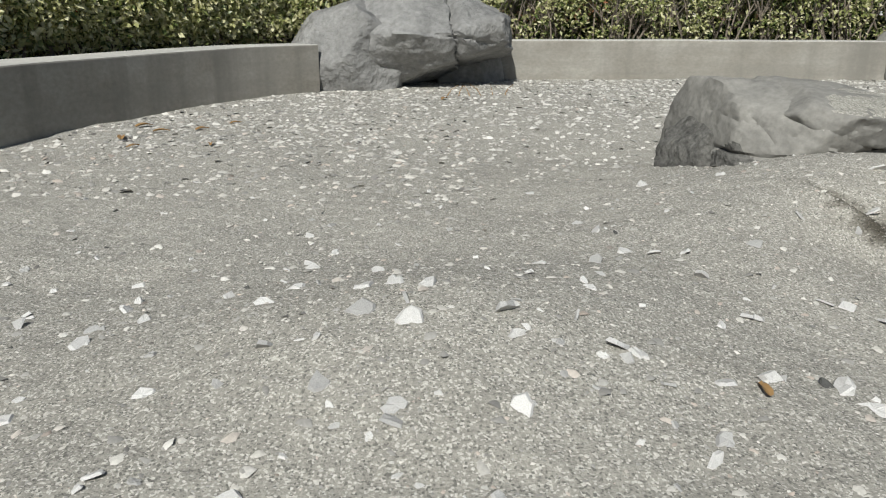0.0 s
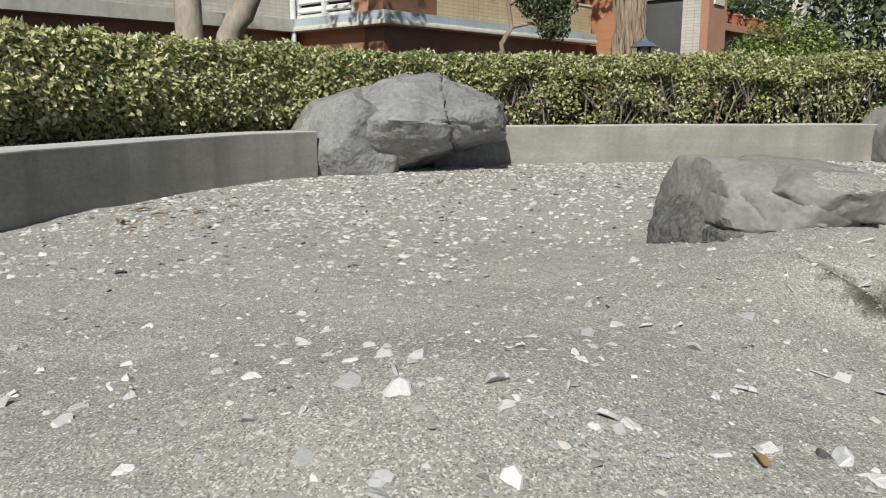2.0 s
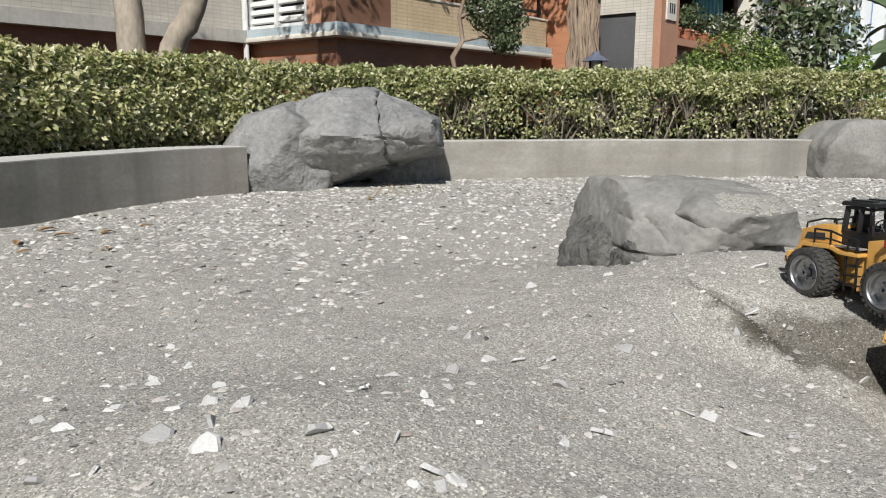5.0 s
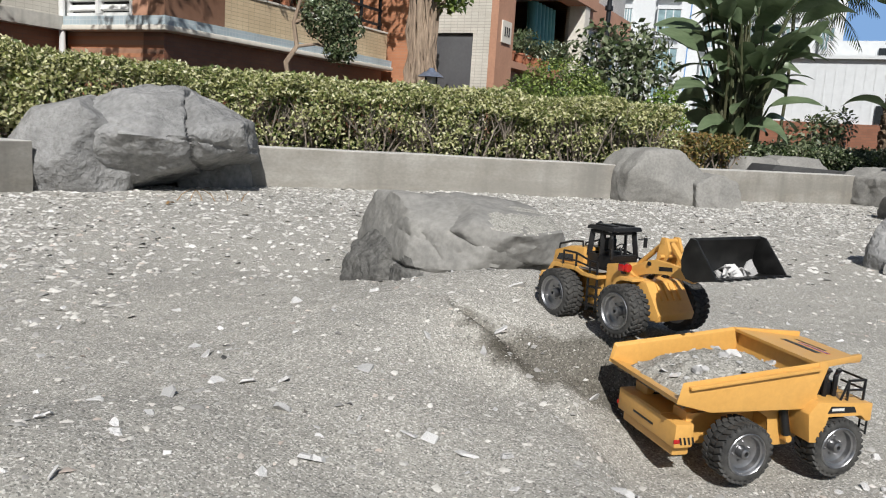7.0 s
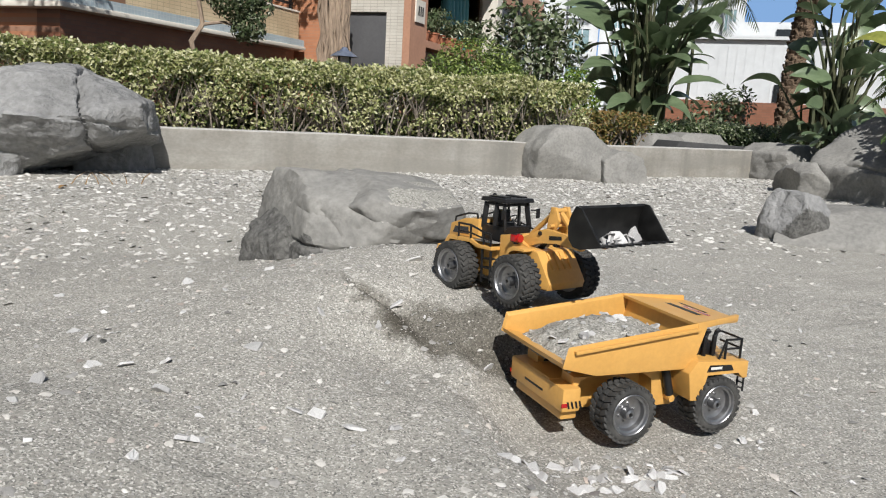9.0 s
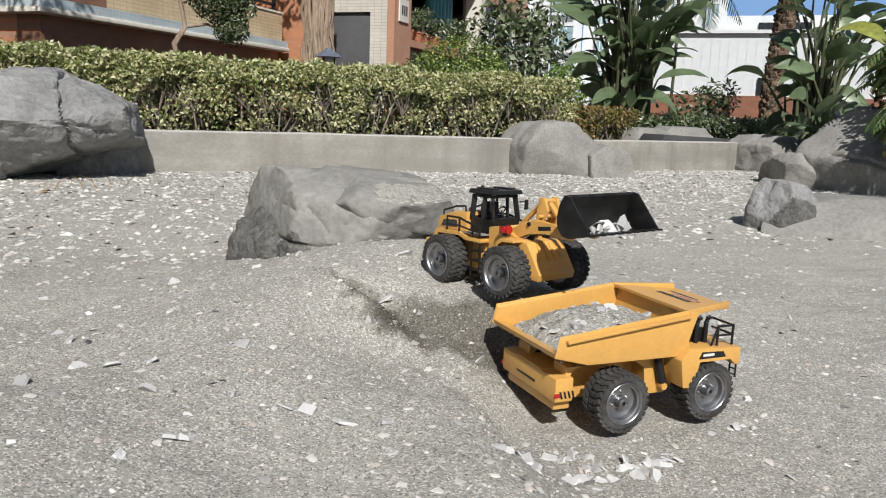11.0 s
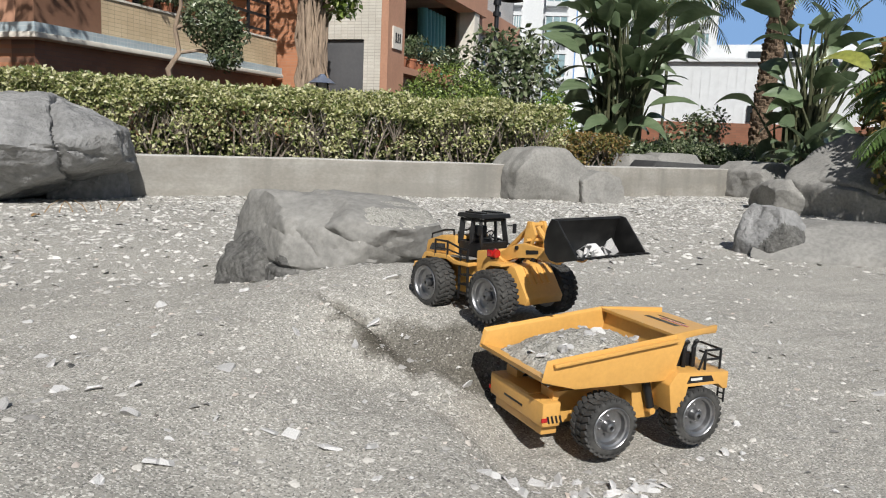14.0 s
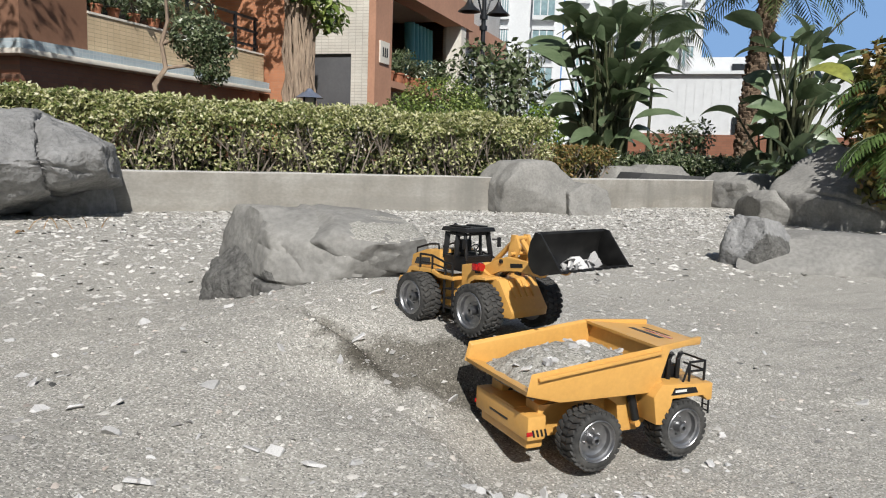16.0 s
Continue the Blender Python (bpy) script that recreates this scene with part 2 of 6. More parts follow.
M_OLIVE = mat("olive_leaf", (0.1, 0.13, 0.05), rough=0.32, fine=60, through_light=0.2,
              island=[(0.0, (0.03, 0.05, 0.018)), (0.5, (0.105, 0.14, 0.065)), (0.85, (0.23, 0.26, 0.15)), (1.0, (0.40, 0.42, 0.30))])
M_FERN = mat("fern_leaf", (0.13, 0.20, 0.055), (0.07, 0.12, 0.03), rough=0.45, scale=6, fine=60, through_light=0.25, island=0.35)
M_RUST = mat("reddish_leaf", (0.2, 0.15, 0.05), rough=0.5, fine=60, through_light=0.25,
             island=[(0.0, (0.05, 0.07, 0.02)), (0.4, (0.15, 0.14, 0.035)), (0.75, (0.25, 0.14, 0.05)), (1.0, (0.33, 0.26, 0.09))])
M_BLADE = mat("broad_leaf", (0.20, 0.26, 0.145), (0.11, 0.16, 0.08), rough=0.34, scale=3, fine=30, finemix=0.1, through_light=0.25, stretch=(1, 6, 6), island=0.35)
M_YLEAF = mat("yellow_leaf", (0.42, 0.42, 0.10), (0.25, 0.30, 0.06), rough=0.4, scale=4, fine=30, through_light=0.35, island=0.2)
M_STALK = mat("stalk", (0.055, 0.075, 0.03), (0.09, 0.085, 0.045), rough=0.6, scale=3, fine=40)
M_BARK = mat("pale_bark", (0.42, 0.36, 0.29), (0.27, 0.23, 0.18), rough=0.85, scale=2.5, fine=28, finemix=0.2, bump=0.4, bumpscale=18, dist=0.02, stretch=(1, 1, 0.4))
M_ROOTBARK = mat("root_bark", (0.38, 0.29, 0.21), (0.18, 0.13, 0.095), rough=0.9, scale=3, fine=30, finemix=0.25, bump=0.7, bumpscale=22, dist=0.03, stretch=(1, 1, 0.25))
M_PALMBARK = mat("palm_bark", (0.22, 0.155, 0.10), (0.11, 0.075, 0.05), rough=0.95, scale=4, fine=22, finemix=0.35, bump=0.9, bumpscale=16, dist=0.05)
M_YELLOW = mat("yellow_plastic", (0.64, 0.355, 0.095), (0.56, 0.305, 0.08), rough=0.36, scale=14, fine=160, mix=0.4, finemix=0.05, spec=0.45, bump=0.05, bumpscale=200, dist=0.001)
M_BLACK = mat("black_plastic", (0.010, 0.010, 0.011), (0.018, 0.018, 0.018), rough=0.40, scale=14, fine=120, finemix=0.15, spec=0.32)
M_BUCKET = mat("worn_bucket", (0.009, 0.009, 0.009), (0.03, 0.029, 0.027), rough=0.42, scale=22, fine=90, mix=0.3, finemix=0.3, spec=0.3)
M_TYRE = mat("tyre_rubber", (0.024, 0.024, 0.0235), (0.085, 0.082, 0.076), rough=0.8, scale=22, fine=120, mix=0.45, finemix=0.3, spec=0.35)
M_RIM = mat("grey_rim", (0.40, 0.40, 0.405), (0.24, 0.24, 0.245), rough=0.36, metal=0.9, scale=20, fine=120, finemix=0.12)
M_RED = mat("red_lens", (0.42, 0.012, 0.012), rough=0.2, fine=60, finemix=0.05, coat=0.4)
M_DARKGLASS = mat("dark_glass", (0.02, 0.024, 0.028), rough=0.1, fine=20, finemix=0.05, spec=0.7)
M_WHITE = mat("white_print", (0.75, 0.74, 0.7), rough=0.5, fine=60, finemix=0.08)
M_GREYDECK = mat("grey_deck", (0.32, 0.31, 0.29), rough=0.6, fine=90)
M_CREAM = mat("cream_paint", (0.72, 0.68, 0.60), (0.60, 0.56, 0.49), rough=0.8, scale=0.8, fine=9, finemix=0.06)
M_WHITEWALL = mat("white_wall", (0.66, 0.68, 0.69), (0.58, 0.60, 0.61), rough=0.7, scale=0.4, fine=6, finemix=0.05)
M_LOUVRE = mat("white_louvre", (0.72, 0.72, 0.70), (0.6, 0.6, 0.58), rough=0.5, scale=2, fine=30, finemix=0.05)
M_DARK = mat("dark_opening", (0.02, 0.02, 0.022), rough=0.7, fine=10)
M_SLATE = mat("grey_door", (0.10, 0.10, 0.105), (0.075, 0.075, 0.08), rough=0.55, scale=2, fine=20, finemix=0.08)
M_TEAL = mat("teal_curtain", (0.10, 0.33, 0.35), (0.06, 0.22, 0.25), rough=0.6, scale=3, fine=12, stretch=(8, 8, 0.4))
M_TERRA = mat("terracotta", (0.42, 0.17, 0.09), rough=0.8, scale=9, fine=60)
M_IRON = mat("black_iron", (0.02, 0.022, 0.026), rough=0.45, metal=0.3, fine=60)
M_BLUEGREY = mat("blue_grey_metal", (0.16, 0.19, 0.26), rough=0.4, fine=40, metal=0.2)
M_SLAB = mat("dark_slab", (0.06, 0.06, 0.06), rough=0.7, scale=5, fine=50)
M_AWNING = mat("white_awning", (0.75, 0.77, 0.8), rough=0.7, fine=14)
M_STRAW = mat("dry_leaf", (0.36, 0.22, 0.09), (0.22, 0.13, 0.05), rough=0.8, fine=70)
T_CREAM = tile_mat("cream_tiles", (0.66, 0.52, 0.34), (0.60, 0.46, 0.29), (0.40, 0.32, 0.21), 0.145, 0.06)
T_WHITE = tile_mat("white_tiles", (0.60, 0.57, 0.51), (0.54, 0.51, 0.45), (0.42, 0.39, 0.34), 0.145, 0.06)
T_ORANGE = tile_mat("orange_tiles", (0.52, 0.24, 0.13), (0.46, 0.20, 0.105), (0.42, 0.24, 0.16), 0.2, 0.06, offset=0.5)
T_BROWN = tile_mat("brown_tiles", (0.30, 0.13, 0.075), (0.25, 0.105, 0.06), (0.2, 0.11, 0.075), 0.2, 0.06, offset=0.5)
T_BLUE = tile_mat("blue_tiles", (0.47, 0.55, 0.585), (0.40, 0.49, 0.535), (0.56, 0.60, 0.61), 0.075, 0.075, gap=0.005)
M_ORANGE = mat("orange_render", (0.47, 0.255, 0.165), (0.39, 0.21, 0.135), rough=0.8, scale=1.2, fine=16, finemix=0.08)
# ---- mesh helpers ----
def part(name, bm, material, parent=None, label="", scale=1.0, at=None, smooth=True, angle=40):
    """Links a bmesh as one mesh object, under a thing where a parent is given."""
    me = bpy.data.meshes.new(name)
    if scale != 1.0:
        bmesh.ops.scale(bm, vec=(scale,) * 3, verts=bm.verts)
    bmesh.ops.recalc_face_normals(bm, faces=bm.faces)
    bm.to_mesh(me)
    bm.free()
    for mm in (material if isinstance(material, (list, tuple)) else [material]):
        me.materials.append(mm)
    if smooth:
        me.shade_smooth()
        me.set_sharp_from_angle(angle=radians(angle))
    ob = new(name, me)
    if at is not None:
        ob.matrix_basis = at
    ob.parent = parent
    if label:
        tagged(ob, label)
    return ob


def raw_mesh(name, verts, faces, material, parent=None, label="", smooth=False):
    """The same from numpy arrays of places and of triangles or quads."""
    me = bpy.data.meshes.new(name)
    n = faces.shape[1]
    me.vertices.add(len(verts))
    me.vertices.foreach_set("co", np.asarray(verts, dtype=np.float32).ravel())
    me.loops.add(faces.size)
    me.loops.foreach_set("vertex_index", faces.ravel().astype(np.int32))
    me.polygons.add(len(faces))
    me.polygons.foreach_set("loop_start", (np.arange(len(faces)) * n).astype(np.int32))
    me.update(calc_edges=True)
    for mm in (material if isinstance(material, (list, tuple)) else [material]):
        me.materials.append(mm)
    if smooth:
        me.shade_smooth()
    ob = new(name, me)
    ob.parent = parent
    if label:
        tagged(ob, label)
    return ob


def thing(name, m, label, category, group="", kind=""):
    ob = new(name)
    ob.empty_display_size = 0.05
    ob.matrix_basis = m
    return tagged(ob, label, category, group, kind)


def box(bm, size, centre, rot=None, bevel=0.0, taper=None):
    """A box; taper: the scale of its top in x and y."""
    r = bmesh.ops.create_cube(bm, size=1.0)
    vs = r["verts"]
    for v in vs:
        k = taper if taper and v.co.z > 0 else (1, 1)
        v.co = Vector((v.co.x * size[0] * k[0], v.co.y * size[1] * k[1], v.co.z * size[2]))
    if bevel:
        es = list({e for v in vs for e in v.link_edges})
        out = bmesh.ops.bevel(bm, geom=es, offset=bevel, segments=2, affect="EDGES", profile=0.6)
        vs = list({v for f in out["faces"] for v in f.verts} | {v for v in vs if v.is_valid})
    m = Matrix.Translation(centre) @ (rot.to_4x4() if rot else Matrix.Identity(4))
    bmesh.ops.transform(bm, matrix=m, verts=vs)
    return vs


def turn(ax, deg):
    return Matrix.Rotation(radians(deg), 3, ax)


def rod(bm, a, b, r0, r1=None, seg=10):
    a, b = Vector(a), Vector(b)
    d = b - a
    q = d.to_track_quat("Z", "Y").to_matrix().to_4x4()
    r = bmesh.ops.create_cone(bm, cap_ends=True, segments=seg, radius1=r0, radius2=r0 if r1 is None else r1, depth=d.length)
    bmesh.ops.transform(bm, matrix=Matrix.Translation((a + b) / 2) @ q, verts=r["verts"])


def tube(bm, pts, radii, seg=8, cap=True):
    """A bent tube along points."""
    pts = [Vector(p) for p in pts]
    if not isinstance(radii, (list, tuple)):
        radii = [radii] * len(pts)
    rings = []
    up = Vector((0.13, 0.31, 0.94))
    for i, p in enumerate(pts):
        d = (pts[min(i + 1, len(pts) - 1)] - pts[max(i - 1, 0)]).normalized()
        x = d.cross(up)
        if x.length < 0.05:
            x = d.cross(Vector((1, 0, 0)))
        x.normalize()
        y = d.cross(x)
        rings.append([bm.verts.new(p + radii[i] * (math.cos(a) * x + math.sin(a) * y)) for a in (2 * math.pi * k / seg for k in range(seg))])
    for r0, r1 in zip(rings, rings[1:]):
        for k in range(seg):
            bm.faces.new((r0[k], r0[(k + 1) % seg], r1[(k + 1) % seg], r1[k]))
    if cap:
        bm.faces.new(rings[0])
        bm.faces.new(rings[-1])


def lathe(bm, profile, seg=40, axis="Y"):
    """Turns (radius, along) pairs round an axis; the profile is a closed loop."""
    rings = []
    for r, h in profile:
        ring = []
        for k in range(seg):
            a = 2 * math.pi * k / seg
            c, s = r * math.cos(a), r * math.sin(a)
            ring.append(bm.verts.new((c, h, s) if axis == "Y" else (c, s, h)))
        rings.append(ring)
    for i in range(len(rings)):
        r0, r1 = rings[i], rings[(i + 1) % len(rings)]
        for k in range(seg):
            bm.faces.new((r0[k], r0[(k + 1) % seg], r1[(k + 1) % seg], r1[k]))


def prism(bm, outline, y0, y1, bevel=0.0, outline2=None):
    """A plate: an outline in x and z, drawn out from y0 to y1."""
    a = [bm.verts.new((x, y0, z)) for x, z in outline]
    b = [bm.verts.new((x, y1, z)) for x, z in (outline2 or outline)]
    n = len(a)
    fs = [bm.faces.new(a), bm.faces.new(b[::-1])]
    for k in range(n):
        fs.append(bm.faces.new((a[k], b[k], b[(k + 1) % n], a[(k + 1) % n])))
    if bevel:
        bmesh.ops.bevel(bm, geom=list({e for f in fs for e in f.edges}), offset=bevel, segments=2, affect="EDGES", profile=0.6)


def leaf_cloud(pts, facing, length, rng, aspect=0.5, wild=0.6, droop=0.2):
    """Many small folded leaves: 5 points and 4 triangles each."""
    n = len(pts)
    f = facing + wild * rng.normal(size=(n, 3))
    f /= np.linalg.norm(f, axis=1)[:, None] + 1e-9
    a = rng.normal(size=(n, 3)) + np.array([0, 0, -droop])
    a -= (a * f).sum(1)[:, None] * f
    a /= np.linalg.norm(a, axis=1)[:, None] + 1e-9
    b = np.cross(f, a)
    L = np.asarray(length)[:, None]
    W = L * aspect * (0.85 + 0.3 * rng.random((n, 1))) * 0.5
    v = np.stack([pts, pts + 0.48 * L * a + W * b - 0.0 * f, pts + L * a - 0.12 * L * f, pts + 0.48 * L * a - W * b, pts + 0.5 * L * a - 0.16 * W * 2 * f], 1).reshape(-1, 3)
    base = (np.arange(n) * 5)[:, None, None]
    t = np.array([[0, 1, 4], [1, 2, 4], [2, 3, 4], [3, 0, 4]])[None] + base
    return v, t.reshape(-1, 3)


def bump_sum(x, y, rows):
    z = 0.0
    for cx, cy, sx, sy, rot, h in rows:
        c, s = np.cos(rot), np.sin(rot)
        u, v = (x - cx) * c + (y - cy) * s, -(x - cx) * s + (y - cy) * c
        z = z + h * np.exp(-0.5 * ((u / sx) ** 2 + (v / sy) ** 2))
    return z


def rock(name, m, half, cuts, seed, material, label, category="rock", rough=0.06, sub=5, soft=14.0, group="", cracks=(), facets=0.0, bare=None, parent=None, sandy=None):
    """A boulder: a rounded block cut by planes, then weathered. cuts: rows of a direction and how far out the plane lies, in half sizes."""
    bm = bmesh.new()
    bmesh.ops.create_icosphere(bm, subdivisions=sub, radius=1.0)
    P = np.array([v.co[:] for v in bm.verts])
    inv = np.full(len(P), 0.0)
    for nx, ny, nz, d in cuts:
        nv = np.array((nx, ny, nz)) / np.linalg.norm((nx, ny, nz))
        k = np.clip(P @ nv, 0, None) / d
        inv += k ** soft
    r = 1.0 / np.maximum(inv, 1e-6) ** (1 / soft)
    r = np.minimum(r, 1.5)
    off = Vector((seed * 3.7, seed * 1.3, seed * 2.1))
    core = {}
    for v, p, rr in zip(bm.verts, P, r):
        q = Vector(p) * rr
        w = Vector((q.x * half[0], q.y * half[1], q.z * half[2]))
        s = w * (1.0 / max(half))
        d = noise.fractal(s * 1.8 + off, 0.9, 2.1, 4)
        chip = noise.ridged_multi_fractal(s * 2.6 + off, 0.9, 2.2, 5, 1.0, 2.0) - 1.2
        cell = noise.voronoi(s * 2.3 + off)[0]
        step = min(0.22, cell[1] - cell[0])
        flat = 0.0
        for fk, fa in ((2.1, 1.0), (4.6, 0.42)):
            g = s * fk + off
            vd, vp = noise.voronoi(g)
            c0 = vp[0]
            flat += min(1.0, (vd[1] - vd[0]) / 0.16) * fa / fk * (g - c0).dot(noise.noise_vector(c0 * 17.3 + Vector((3.1, 7.7, 1.9))))
        grain = noise.noise(s * 22 + off) * 0.05 + noise.noise(s * 48 + off) * 0.025
        k = 1 + rough * (d * 0.7 + chip * 0.34 + step * (0.4 if facets else 1.4) + grain) + facets * flat
        for (px, py, pz, ax, ay, az, width, deep) in cracks:
            dist = abs((q.x - px) * ax + (q.y - py) * ay + (q.z - pz) * az + 0.03 * noise.noise(s * 6 + off))
            if q.y < 0.2:
                k -= deep * math.exp(-(dist / width) ** 2)
        v.co = w * k
        core[v.index] = q
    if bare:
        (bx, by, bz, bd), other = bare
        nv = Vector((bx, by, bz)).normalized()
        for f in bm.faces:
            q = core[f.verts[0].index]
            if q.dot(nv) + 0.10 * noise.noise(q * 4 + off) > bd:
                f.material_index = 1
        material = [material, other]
    if sandy:
        material = material if isinstance(material, list) else [material, material]
        bm.normal_update()
        for f in bm.faces:
            q = core[f.verts[0].index]
            if f.normal.z + 0.30 * noise.noise(q * 5 + off) > 0.78 and abs(q.z - 0.62) < 0.20 and q.y < 0.25 and q.x > -0.25:
                f.material_index = 2
        material = material + [sandy]
    ob = part(name, bm, material, at=m, angle=38 if facets else 62)
    if parent:
        ob.parent = parent
        ob.matrix_basis = parent.matrix_basis.inverted() @ m
        return ob
    return tagged(ob, label, category, group)
# ---- ground: a gravelly sand basin with a dug pit, soil behind its wall ----
WALL_TOP = 0.192
WALL_LINE = [(-1.25, -0.9), (-1.30, 0.2), (-1.27, 1.0), (-1.19, 1.65), (-1.09, 2.27), (-0.96, 2.76), (-0.78, 3.18), (-0.55, 3.50), (-0.46, 3.92), (-0.15, 4.22), (0.05, 4.06), (0.34, 4.14), (1.30, 4.27), (2.38, 4.30), (3.40, 4.52), (4.55, 4.74), (5.3, 4.8),
             (6.2, 4.4), (6.6, 3.6), (6.6, 2.4), (6.2, 0.6), (5.0, -1.0), (3.4, -2.0), (1.4, -2.4), (-0.4, -1.9), (-1.25, -0.9)]


def inside_distance(x, y):
    """How far inside the basin a place lies; negative outside."""
    best = np.full(np.shape(x), 1e9)
    inside = np.zeros(np.shape(x), dtype=bool)
    for (x0, y0), (x1, y1) in zip(WALL_LINE, WALL_LINE[1:]):
        dx, dy = x1 - x0, y1 - y0
        t = np.clip(((x - x0) * dx + (y - y0) * dy) / (dx * dx + dy * dy), 0, 1)
        best = np.minimum(best, np.hypot(x - x0 - t * dx, y - y0 - t * dy))
        inside ^= ((y0 > y) != (y1 > y)) & (x < (x1 - x0) * (y - y0) / (y1 - y0 + 1e-12) + x0)
    return np.where(inside, best, -best)


SAND_FORMS = [
    (-0.02, 0.78, 0.20, 0.15, 0.0, 0.054),
    (0.16, 0.80, 0.16, 0.14, 0.0, 0.022),
    (0.36, 1.08, 0.22, 0.16, 0.0, 0.030),
    (-0.42, 1.17, 0.22, 0.16, 0.0, -0.002),
    (0.56, 1.28, 0.16, 0.16, 0.0, 0.034),
    (0.76, 1.38, 0.18, 0.18, 0.0, 0.048),
    (0.95, 1.24, 0.16, 0.16, 0.0, 0.028),
    (1.10, 1.45, 0.25, 0.20, 0.0, 0.048),
    (0.55, 0.90, 0.22, 0.16, 0.0, -0.006),
    (0.98, 1.08, 0.16, 0.10, 0.0, 0.054),
    (1.32, 0.98, 0.25, 0.25, 0.0, -0.046),
    (0.45, 1.62, 0.16, 0.18, 0.0, 0.022),
    (1.70, 1.60, 0.60, 0.50, 0.0, -0.036),
    (0.50, 2.10, 0.50, 0.25, 0.0, -0.029),
    (0.80, 1.72, 0.20, 0.18, 0.0, 0.022),
    (0.82, 1.47, 0.16, 0.10, 0.0, 0.026),
    (0.69, 1.08, 0.085, 0.072, 0.0, -0.042),
    (0.06, 0.99, 0.30, 0.05, 0.35, -0.006),
    (-0.62, 0.95, 0.35, 0.04, 0.25, -0.008),
]
CREST_X, CREST_Y = (0.55, 0.633, 0.70, 0.80, 0.88, 1.00, 1.15, 1.30, 1.6), (1.36, 1.285, 1.212, 1.128, 1.098, 1.10, 1.12, 1.10, 0.95)
LIP_Y, LIP_X = (0.70, 0.90, 1.02, 1.075, 1.127, 1.176, 1.224, 1.28), (0.68, 0.69, 0.705, 0.704, 0.700, 0.680, 0.656, 0.628)


def smooth_step(a):
    a = np.clip(a, 0, 1)
    return a * a * (3 - 2 * a)


def pit_share(x, y):
    """How far a place lies in the pit that is dug into the plateau: 0 outside, 1 on its floor."""
    wob = 0.007 * np.sin(31 * x) + 0.004 * np.sin(67 * x + 1)
    face = smooth_step((np.interp(x, CREST_X, CREST_Y) + wob - y) / 0.062)
    lip = np.interp(y, LIP_Y, LIP_X) + 0.006 * np.sin(29 * y) + 0.003 * np.sin(71 * y)
    wide = np.interp(y, (0.75, 1.0, 1.1), (0.14, 0.045, 0.022))
    runs_out = smooth_step((2.3 - x) / 0.75) * smooth_step((y - 0.10) / 0.52)
    return face * smooth_step((x - lip) / wide) * runs_out, x - lip


def sand_height(x, y):
    x, y = np.asarray(x, float), np.asarray(y, float)
    z = -0.010 + bump_sum(x, y, SAND_FORMS)
    z = z + 0.004 * np.sin(4.3 * x + 1.9 * y) * np.sin(3.7 * y - 1.1 * x) + 0.002 * np.sin(13 * x + 2) * np.sin(11 * y + x * 4)
    share, off = pit_share(x, y)
    floor = np.clip(-0.064 + 0.34 * (y - 0.892) - 0.4 * (x - 0.775), -0.066, 0.03) - 0.020 * np.exp(-((off - 0.026) / 0.020) ** 2) * smooth_step((y - 0.92) / 0.1)
    z = z + (np.minimum(z, floor) - z) * share
    # the rim thrown up beside the pit
    return z + 0.009 * np.exp(-((off + 0.006) / 0.014) ** 2) * smooth_step((y - 0.95) / 0.08) * smooth_step((1.30 - y) / 0.06)


def ripple(x, y):
    p = Vector((x, y, 0))
    return 0.005 * noise.fractal(p * 6.0, 0.8, 2.1, 4) + 0.0022 * noise.noise(p * 45) + 0.0020 * noise.noise(p * 95)


def ground_z(x, y):
    return float(sand_height(x, y)) + ripple(x, y)


def build_ground():
    def axis(lo, hi, a, b, step):
        def outward(x, end, sign):
            out, s = [], step
            while sign * (end - x) > 0:
                s = min(s * 1.06, 0.07) if abs(x) < 8 else s * 1.25
                x += sign * s
                out.append(x)
            return out
        return np.array(outward(a, lo, -1)[::-1] + list(np.arange(a, b + 1e-6, step)) + outward(b, hi, 1))
    xs, ys = axis(-400, 400, -0.75, 1.5, 0.0078), axis(-400, 400, 0.38, 1.65, 0.0078)
    X, Y = np.meshgrid(xs, ys)
    D = inside_distance(X, Y)
    Z = sand_height(X, Y)
    near = (np.abs(X - 1.5) < 4.5) & (np.abs(Y - 1.5) < 4)
    wob = np.zeros_like(Z)
    for i, j in zip(*np.nonzero(near)):
        wob[i, j] = ripple(X[i, j], Y[i, j])
    Z = Z + wob
    t = np.clip((-D - 0.07) / 0.10, 0, 1)
    Z = Z * (1 - t) + t * (0.15 + 0.015 * np.sin(1.7 * X) * np.sin(1.3 * Y))
    n, k = X.shape
    idx = np.arange(n * k).reshape(n, k)
    q = np.stack([idx[:-1, :-1], idx[:-1, 1:], idx[1:, 1:], idx[1:, :-1]], -1).reshape(-1, 4)
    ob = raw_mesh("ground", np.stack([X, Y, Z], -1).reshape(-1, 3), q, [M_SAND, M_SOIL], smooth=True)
    soil = ((D[:-1, :-1] + D[1:, 1:]) / 2 < -0.10).ravel().astype(np.int32)
    ob.data.polygons.foreach_set("material_index", soil)
    return tagged(ob, "grey coarse sand bed with low mounds and a dug pit", "ground", kind="structure")


ground = build_ground()


